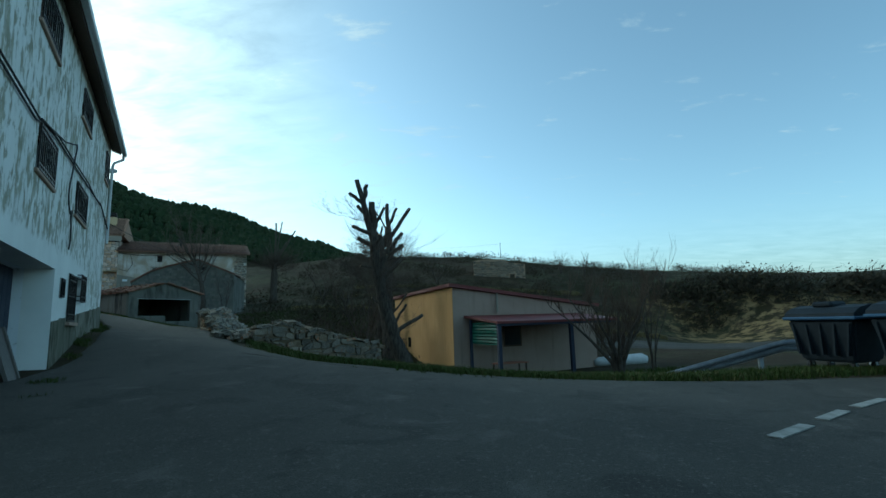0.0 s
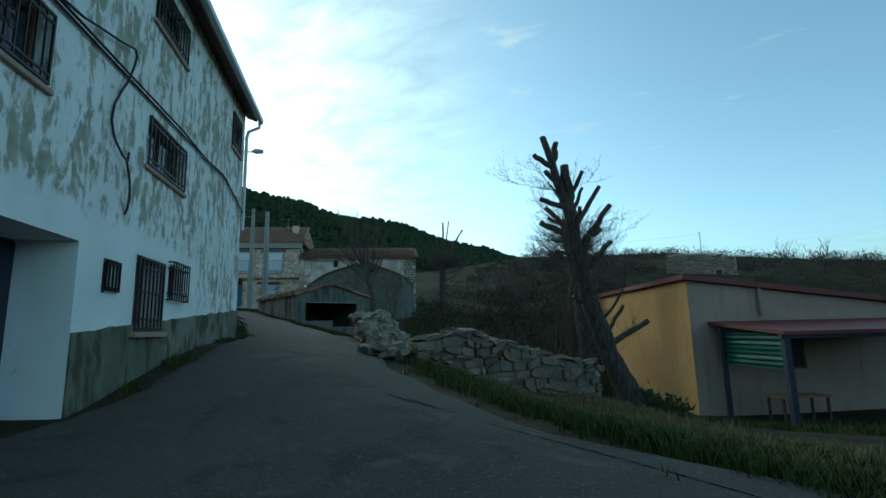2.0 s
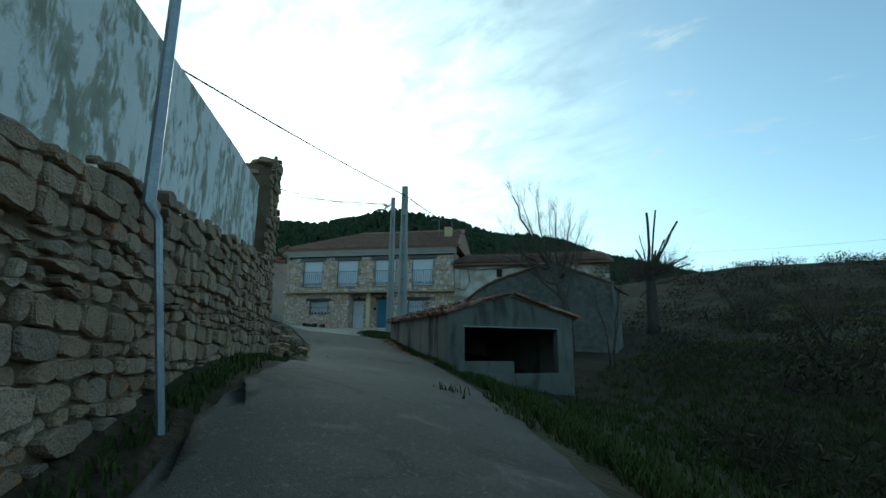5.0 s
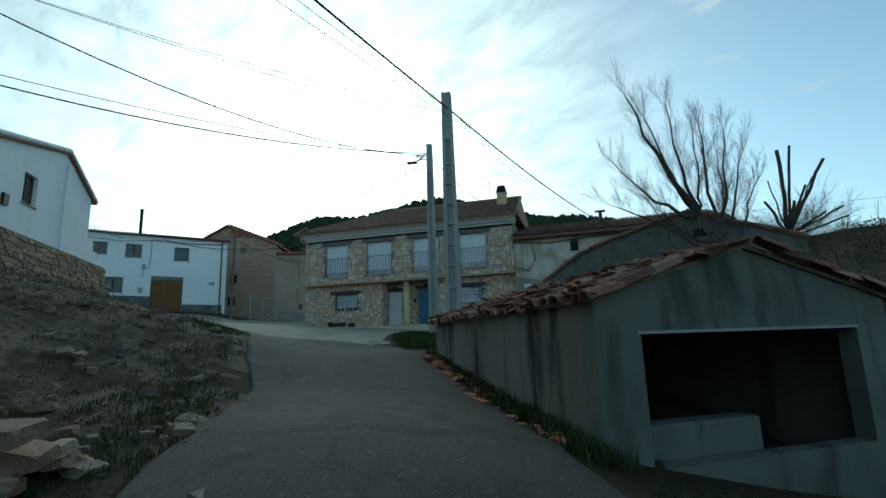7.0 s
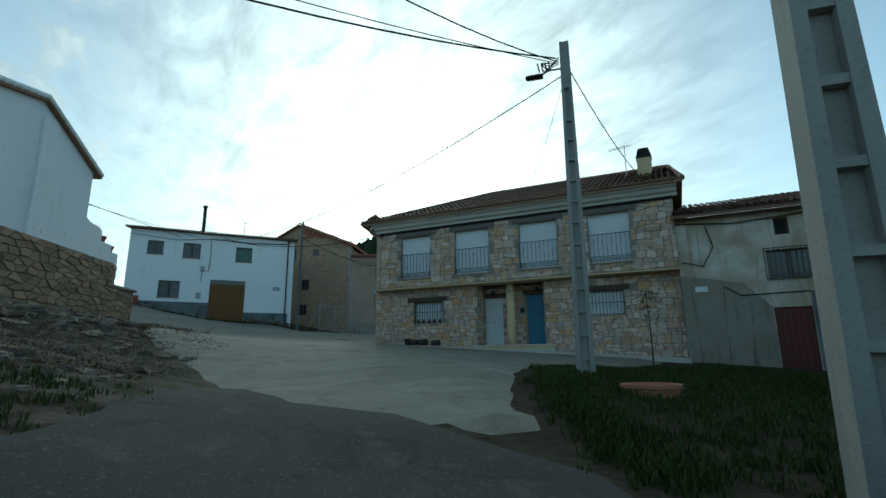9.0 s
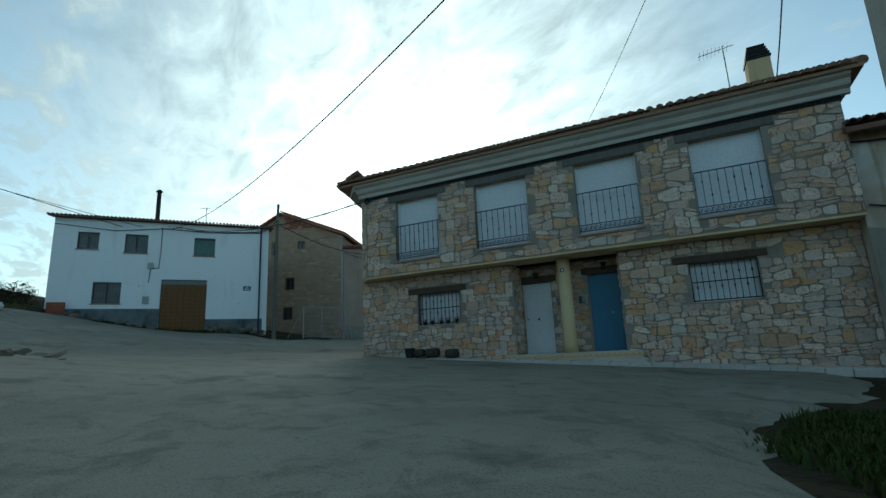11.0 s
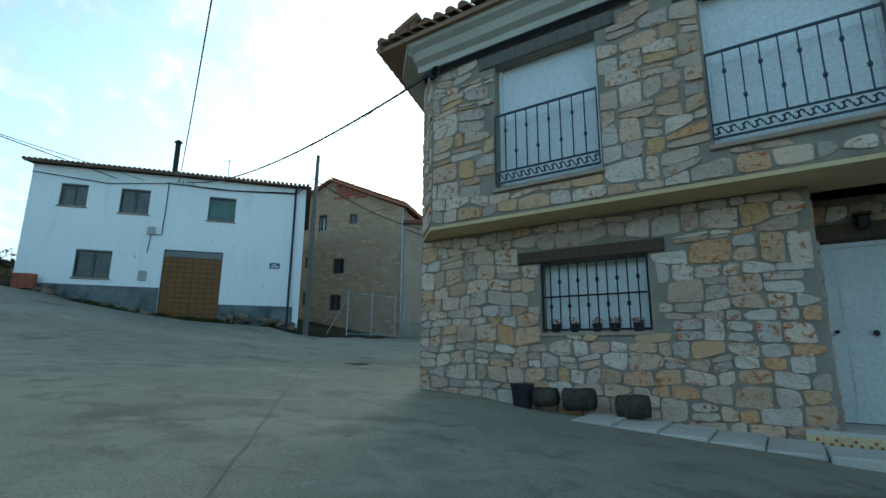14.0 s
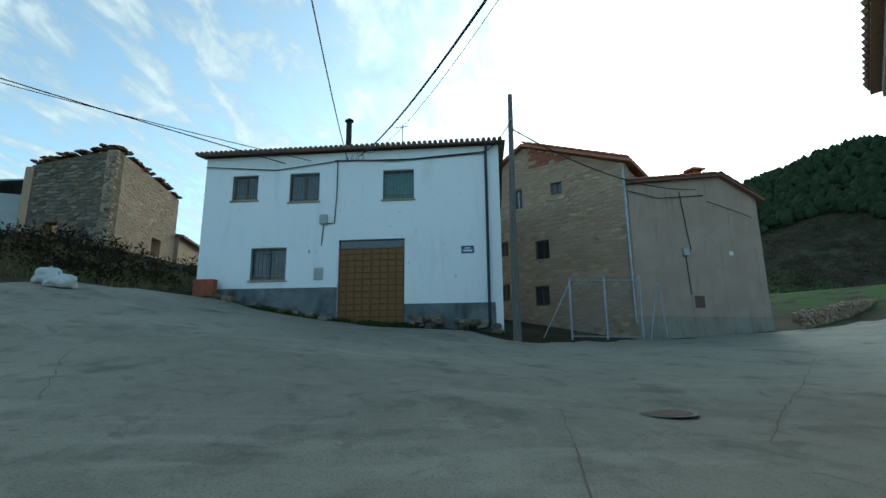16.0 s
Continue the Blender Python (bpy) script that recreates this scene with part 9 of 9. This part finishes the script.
part("side_wall", box(0, 0.5, 0.502, 6, 0, 3.3), BROWN_MORTAR, t)
part("mast", tube([(4.0, 1.5, 0), (4.0, 1.5, 6.4)], 0.035, 6), IRON, t)


# ---- roadside things on the valley side ----
def rubbish_bin(x, y, deg):
    t = thing("wheeled_bin", place(x, y, deg, land1(x, y) + 0.02), "large dark wheeled rubbish bin with blue lid rim", "rubbish bin", "rubbish bins")
    bm = bmesh.new()
    lo, hi = [(-0.56, -0.42), (0.56, -0.42), (0.56, 0.42), (-0.56, 0.42)], [(-0.72, -0.55), (0.72, -0.55), (0.72, 0.55), (-0.72, 0.55)]
    a, b = [bm.verts.new((p, q, 0.2)) for p, q in lo], [bm.verts.new((p, q, 1.1)) for p, q in hi]
    bm.faces.new(a)
    bm.faces.new(b)
    for i in range(4):
        bm.faces.new((a[i], a[(i + 1) % 4], b[(i + 1) % 4], b[i]))
    bmesh.ops.bevel(bm, geom=bm.edges[:], offset=0.05, segments=2, affect="EDGES")
    body = part("body", bm, BIN, t)
    for k in range(5):
        x0 = -0.5 + k * 0.25
        part("rib", prism([(x0 - 0.02, 0.35), (x0 + 0.02, 0.35), (x0 * 1.2 + 0.02, 1.02), (x0 * 1.2 - 0.02, 1.02)], -0.56, -0.44), BIN, body)
    part("rim", box(-0.78, 0.78, -0.61, 0.61, 1.1, 1.17, 0.02), BIN_LID, t, "blue plastic rim")
    bm = bmesh.new()
    prof = [(-0.58, 1.17), (0.58, 1.17), (0.56, 1.24), (0.35, 1.36), (0.0, 1.42), (-0.35, 1.36), (-0.56, 1.24)]
    add_prism(bm, prof, -0.74, 0.74, "x")
    part("lid", bm, BIN, t, "domed dark lid")
    part("hatch", box(-0.3, 0.15, -0.3, 0.2, 1.36, 1.5, 0.05), BIN, t)
    for px in (-0.45, 0.45):
        for py in (-0.3, 0.3):
            w = part("wheel", tube([(px - 0.03, py, 0.1), (px + 0.03, py, 0.1)], 0.1, 12), BLACK, t)
            part("fork", box(px - 0.045, px + 0.045, py - 0.03, py + 0.03, 0.12, 0.22), STEEL, w)


rubbish_bin(11.0, 12.95, -69)
rubbish_bin(11.6, 11.35, -69)


def guard_rail():
    t = thing("guard_rail", place(7.6, 16.4, 0), "galvanised crash barrier with its end sloped into the ground", "guard rail")
    path = [Vector((0, 0, 0.1)), Vector((0.5, -0.16, 0.35)), Vector((3.6, -1.1, 1.32)), Vector((5.5, -1.6, 1.38)), Vector((12, -3.4, 1.4))]
    prof = [(0.0, -0.155), (0.04, -0.13), (0.08, -0.09), (0.08, -0.05), (0.02, 0.0), (0.08, 0.05), (0.08, 0.09), (0.04, 0.13), (0.0, 0.155)]
    bm = bmesh.new()
    rows = []
    for k, p in enumerate(path):
        d = (path[min(k + 1, 4)] - path[max(k - 1, 0)]).normalized()
        side = Vector((d.y, -d.x, 0)).normalized()
        rows.append([bm.verts.new(p + side * a + Vector((0, 0, b))) for a, b in prof])
    for a, b in zip(rows, rows[1:]):
        for k in range(len(prof) - 1):
            bm.faces.new((a[k], a[k + 1], b[k + 1], b[k]))
    bmesh.ops.solidify(bm, geom=bm.faces[:], thickness=0.006)
    part("beam", bm, STEEL, t)
    for p in ((1.4, -0.4, 0.62), (3.1, -0.92, 1.2), (5.5, -1.55, 1.4), (8, -2.25, 1.4)):
        part("post", box(p[0] - 0.05, p[0] + 0.05, p[1] + 0.02, p[1] + 0.12, -0.5, p[2]), STEEL, t)


guard_rail()
sheet("far_road", [(60, 26), (40, 33), (22, 37.5), (12, 37)], [(60, 33), (42, 40), (24, 44.5), (12, 43)], ASPHALT, "grey country road passing below the cutting", "road", 60, 10, 0.08)
t = thing("white_trough", place(10.5, 28.2, 12, land1(10.5, 28.2)), "white plastic trough lying on its side", "trough")
bm = bmesh.new()
add_tube(bm, [(-1.5, 0, 0.16), (-1.2, 0, 0.2), (1.2, 0, 0.26), (1.45, 0, 0.22)], [0.14, 0.24, 0.3, 0.2], 12)
part("shell", bm, SACK, t, smooth=True)
part("rib", tube([(-0.02, 0, 0.23), (0.02, 0, 0.23)], 0.28, 14), SACK, t)
# lane markings
for a, b in (((5.46, 5.86), (6.08, 6.42)), ((6.42, 6.74), (7.05, 7.34)), ((7.4, 7.66), (8.3, 8.4))):
    d = Vector((b[0] - a[0], b[1] - a[1])).normalized()
    n = Vector((-d.y, d.x)) * 0.06
    q = [(a[0] + n.x, a[1] + n.y), (b[0] + n.x, b[1] + n.y), (b[0] - n.x, b[1] - n.y), (a[0] - n.x, a[1] - n.y)]
    bm = slab([(x, y, land1(x, y) + 0.062) for x, y in q], 0.01)
    tagged(part("lane_marking", bm, WHITE_MARK), "worn white dashed line painted on the asphalt", "road marking", "road dashes", "structure")


# ---- square and house fronts: small things ----
def ribbon(name, line, wide, mat, label, lift=0.079):
    p = soften(resample(line, 40), 1)
    rnd = random.Random(name + label)
    p[1:-1] += np.array([[rnd.uniform(-0.022, 0.022), rnd.uniform(-0.022, 0.022)] for _ in range(38)])
    d = np.gradient(p, axis=0)
    d /= np.hypot(d[:, 0], d[:, 1])[:, None]
    bm, prev = bmesh.new(), None
    for (x, y), (dx, dy) in zip(p, d):
        w = wide * rnd.uniform(0.5, 1.3)
        row = [bm.verts.new((x - dy * o, y + dx * o, land1(x, y) + lift)) for o in (-w, w)]
        if prev:
            bm.faces.new((prev[0], prev[1], row[1], row[0]))
        prev = row
    tagged(part(name, bm, mat), label, "crack", kind="structure")


ribbon("pavement_crack", [(-33.9, 33.3), (-36.6, 33.9), (-41, 34.9), (-46.8, 36.2)], 0.005, EARTH_MORTAR, "thin crack across the concrete", 0.082)
ribbon("pavement_crack", [(-45.6, 37.7), (-47.0, 38.9), (-49.0, 40.8), (-53, 44.4)], 0.009, EARTH_MORTAR, "earth-filled crack along the concrete", 0.082)
ribbon("pavement_crack", [(-46.4, 30.9), (-48.6, 29.6), (-51.5, 29.4)], 0.006, EARTH_MORTAR, "thin joint in the concrete", 0.082)
t = thing("manhole_cover", place(-46.85, 37.4, 0, land1(-46.85, 37.4) + 0.076), "rusty round iron manhole cover", "manhole cover", kind="structure")
part("frame", tube([(0, 0, 0.0), (0, 0, 0.006)], 0.36, 28), PLAZA, t)
part("cover", tube([(0, 0, 0.006), (0, 0, 0.01)], 0.3, 28), RUSTY, t, "rusty cast-iron lid")

t = thing("sidewalk", place(-42.4, 37.25, 30.5), "narrow raised concrete kerb along the stone house", "pavement", kind="structure")
for k in range(3, 26):
    s0, s1 = 1.6 + k * 0.48, 1.6 + (k + 1) * 0.48 - 0.012
    pa, pb = HL.at(s0, -0.6), HL.at(s1, -0.6)
    z = (land1(pa.x, pa.y) + land1(pb.x, pb.y)) / 2 + (0.10 if s0 < 5.1 else 0.15)
    part("kerb_slab", box(s0, s1, -0.95 if not 5.1 < s0 < 9.2 else -1.05, -0.045 if not 5.1 < s0 < 9.2 else -0.425, z - 0.5, z, 0.012), CORNICE, t)

p = HL.at(2.12, -0.3)
t = thing("plastic_bucket", place(p.x, p.y, 0, land1(p.x, p.y) + 0.07), "black plastic bucket by the wall", "bucket")
part("body", tube([(0, 0, -0.05), (0, 0, 0.14), (0, 0, 0.28)], [0.125, 0.145, 0.165], 14), BLACK, t)
part("rim", tube([(0, 0, 0.27), (0, 0, 0.295)], 0.175, 14), BLACK, t)
for s, ln, r in ((2.3, 0.3, 0.13), (2.72, 0.38, 0.15), (3.42, 0.36, 0.145)):
    p = HL.at(s, -0.24)
    t = thing("log", place(p.x, p.y, 30.5, land1(p.x, p.y) + 0.07), "short grey sawn log lying by the stone wall", "log", "logs by the wall")
    lrnd = random.Random(s)
    pts, rad = knobbly((0, 0, r), (ln, 0.02, r + 0.02), r, r * 0.92, lrnd, 6, 0.012)
    part("bark", tube(pts, rad, 12), BARK, t, smooth=True)
    part("cut_face", tube([(-0.006, 0, r), (0.004, 0, r)], r * 0.9, 12), CUT, t)

rnd = random.Random(501)
for s in (2.5, 2.78, 3.1, 3.35, 3.65):
    p = HL.at(s, 0.1)
    t = thing("flower_pot", HL.m @ Matrix.Translation((s, 0.1, 6.03)), "small black pot with withered red-brown plant", "flower pot", "pots on the sill")
    part("pot", tube([(0, 0, 0), (0, 0, 0.1), (0, 0, 0.12)], [0.05, 0.068, 0.07], 10), BLACK, t)
    bm = bmesh.new()
    for _ in range(40):
        c = Vector((rnd.uniform(-0.07, 0.07), rnd.uniform(-0.05, 0.05), rnd.uniform(0.11, 0.2)))
        q = [c + Vector((rnd.uniform(-1, 1), rnd.uniform(-1, 1), rnd.uniform(-1, 1))) * 0.028 for _ in range(3)]
        bm.faces.new([bm.verts.new(x) for x in q])
    part("plant", bm, BRICK, t)["kind"] = "stuff"

t = thing("planter", place(-24.5, 33.1, 0, land1(-24.5, 33.1)), "wide low terracotta planter ring in the grass", "planter")
bm = bmesh.new()
rows = [[bm.verts.new((math.cos(a) * r, math.sin(a) * r, z)) for a in (k * math.pi / 14 for k in range(28))] for r, z in ((0.34, -0.1), (0.4, 0.1), (0.43, 0.11), (0.43, 0.16), (0.36, 0.16), (0.33, 0.08), (0.0001, 0.08))]
for a, b in zip(rows, rows[1:]):
    for k in range(28):
        bm.faces.new((a[k], a[(k + 1) % 28], b[(k + 1) % 28], b[k]))
part("ring", bm, TILE_RED, t)

p = V.at(-4.75, -0.35)
t = thing("brick_pile", place(p.x, p.y, 81.2, land1(p.x, p.y) + 0.05), "stack of red hollow clay blocks against the wall", "brick pile")
for k in range(3):
    for j in range(3):
        part("block", box(-0.35 + k * 0.25 + 0.004, -0.1 + k * 0.25 - 0.004, -0.14, 0.14, j * 0.2 + 0.003, j * 0.2 + 0.197 - (0.0), 0.006), BRICK, t)

def sack(x, y, deg, wide, deep, high, seed):
    t = thing("builder_sack", place(x, y, deg, land1(x, y) + 0.03), "slumped white woven builder's sack with folded top", "sack", "builder's sacks")
    bm = bmesh.new()
    bmesh.ops.create_cube(bm, size=2.0)
    bmesh.ops.subdivide_edges(bm, edges=bm.edges[:], cuts=9, use_grid_fill=True)
    for v in bm.verts:
        p = v.co.copy()
        r = max(abs(p.x), abs(p.y), abs(p.z)) / max(p.length, 1e-6)
        p *= 0.55 + 0.45 * r
        k = noise.noise(p * 1.7 + Vector((seed, 0, 0))) * 0.22 + noise.noise(p * 5.0 + Vector((0, seed, 0))) * 0.07
        p *= 1 + k
        squash = 1.0 + 0.15 * (1 - p.z)
        v.co = Vector((p.x * wide / 2 * squash, p.y * deep / 2 * squash, (max(p.z, -0.9) + 0.9) * high / 1.9))
    body = part("bag", bm, SACK, t, smooth=True)
    for s in (-1, 1):
        part("loop", tube([(s * wide * 0.3, 0, high * 0.85), (s * wide * 0.42, 0.03, high * 1.08), (s * wide * 0.2, -0.04, high * 0.98)], 0.018, 5), SACK, body)


sack(-54.1, 25.15, 40, 0.55, 0.5, 0.42, 3.0)
sack(-53.95, 25.6, 15, 0.62, 0.5, 0.36, 8.0)

# wire gate leaning by the brown house
t = thing("wire_gate", place(-57.45, 39.8, 81, 6.42), "galvanised tube-framed wire mesh gate with props", "gate")
for x in (0.0, 1.15, 2.3):
    part("post", tube([(x, 0, 0), (x, 0, 2.1)], 0.035, 8), STEEL, t)
for z in (0.12, 2.0):
    part("rail", tube([(0, 0, z), (2.3, 0, z - 0.06)], 0.025, 6), STEEL, t)
part("prop", tube([(0, 0.0, 1.9), (-0.95, 0.3, 0.0)], 0.022, 6), STEEL, t)
part("prop", tube([(2.9, 0.1, 1.9), (2.5, -0.1, 0.0)], 0.022, 6), STEEL, t)
part("prop", tube([(2.9, 0.1, 1.9), (3.1, 0.1, 0.0)], 0.022, 6), STEEL, t)
bm = bmesh.new()
for k in range(24):
    x = k * 2.3 / 23
    add_tube(bm, [(x, 0, 0.12), (min(2.3, x + 1.9), 0, 2.0)] if x < 0.4 else [(x, 0, 0.12), (x, 0, 1.98)], 0.004, 3)
for k in range(19):
    add_tube(bm, [(0, 0, 0.15 + k * 0.1), (2.3, 0, 0.15 + k * 0.1)], 0.004, 3)
part("mesh", bm, STEEL, t)["kind"] = "stuff"

# old board against the tall house's garage
p = A1.at(-0.12, 0.22)
t = thing("leaning_board", place(p.x, p.y, 123.2, 1.4), "weathered framed board leaning by the garage", "board")
part("panel", prism([(-0.02, -0.02), (0.02, 0.02), (0.32, 0.92), (0.28, 0.94)], -0.3, 0.3, "x"), GREY_WOOD, t)
for x in (-0.32, 0.32):
    part("stile", prism([(-0.05, -0.02), (0.01, 0.0), (0.31, 0.95), (0.25, 0.96)], x - 0.04, x + 0.04, "x"), GREY_WOOD, t)

# loose stones on the bank and along the lane
rnd = random.Random(601)
bm = bmesh.new()
for _ in range(1100):
    x, y = rnd.uniform(-45, -17), rnd.uniform(22, 29)
    if y < 24.0 + (-19 - x) * 0.34 and y > 23.2 + (-34 - x) * 0.5 and y < 28.6:
        s = 0.03 + 0.13 * rnd.random() ** 2.5
        add_lump(bm, (x, y, land1(x, y) + s * 0.15), (s * 1.3, s, s * 0.7), rnd)
for _ in range(130):
    q = rnd.random()
    x, y = -4.2 - 2.6 * q + rnd.gauss(0, 0.25), 15.9 + 2.2 * q + rnd.gauss(0, 0.25)
    s = rnd.uniform(0.03, 0.12)
    add_lump(bm, (x, y, land1(x, y) + s * 0.2), (s * 1.3, s, s * 0.7), rnd)
# tilted flat stones breaking out of the bank, thickest below the house's base wall
BK = Line(-36.2, 22.9, 153)
for _ in range(900):
    sx, dd = rnd.uniform(-9.5, 6.5), -0.35 - abs(rnd.gauss(0, 1.5))
    q = BK.at(sx, dd)
    w = rnd.uniform(0.12, 0.5)
    add_lump(bm, (q.x, q.y, land1(q.x, q.y) + rnd.uniform(-0.02, 0.1)), (w, w * rnd.uniform(0.5, 0.9), w * rnd.uniform(0.16, 0.34)), rnd, radians(153) + rnd.gauss(0, 0.4), 0.3)
for _ in range(1500):
    x, y = rnd.uniform(-40, -16), rnd.uniform(20.5, 28.6)
    if y < 24.0 + (-19 - x) * 0.34 and noise.noise((x * 0.9, y * 0.9, 3.0)) > -0.1:
        w = 0.03 + 0.16 * rnd.random() ** 2
        add_lump(bm, (x, y, land1(x, y) + w * 0.1), (w * 1.4, w, w * 0.45), rnd, rnd.uniform(0, 3), 0.3)
ob = part("loose_stones", bm, PALE_RUBBLE)
tagged(ob, "loose pale stones scattered on the bank", "stones", kind="stuff")
bm = bmesh.new()
for _ in range(70):
    q = rnd.random()
    x, y = -15.6 - 4.6 * q + rnd.gauss(0, 0.12), 25.75 + 2.6 * q + rnd.gauss(0, 0.12)
    s = rnd.uniform(0.04, 0.14)
    add_lump(bm, (x, y, land1(x, y) + 0.05), (s * 1.5, s, s * 0.4), rnd)
tagged(part("tile_shards", bm, TILE_RED), "broken roof tile shards by the shed wall", "tile shards", kind="stuff")
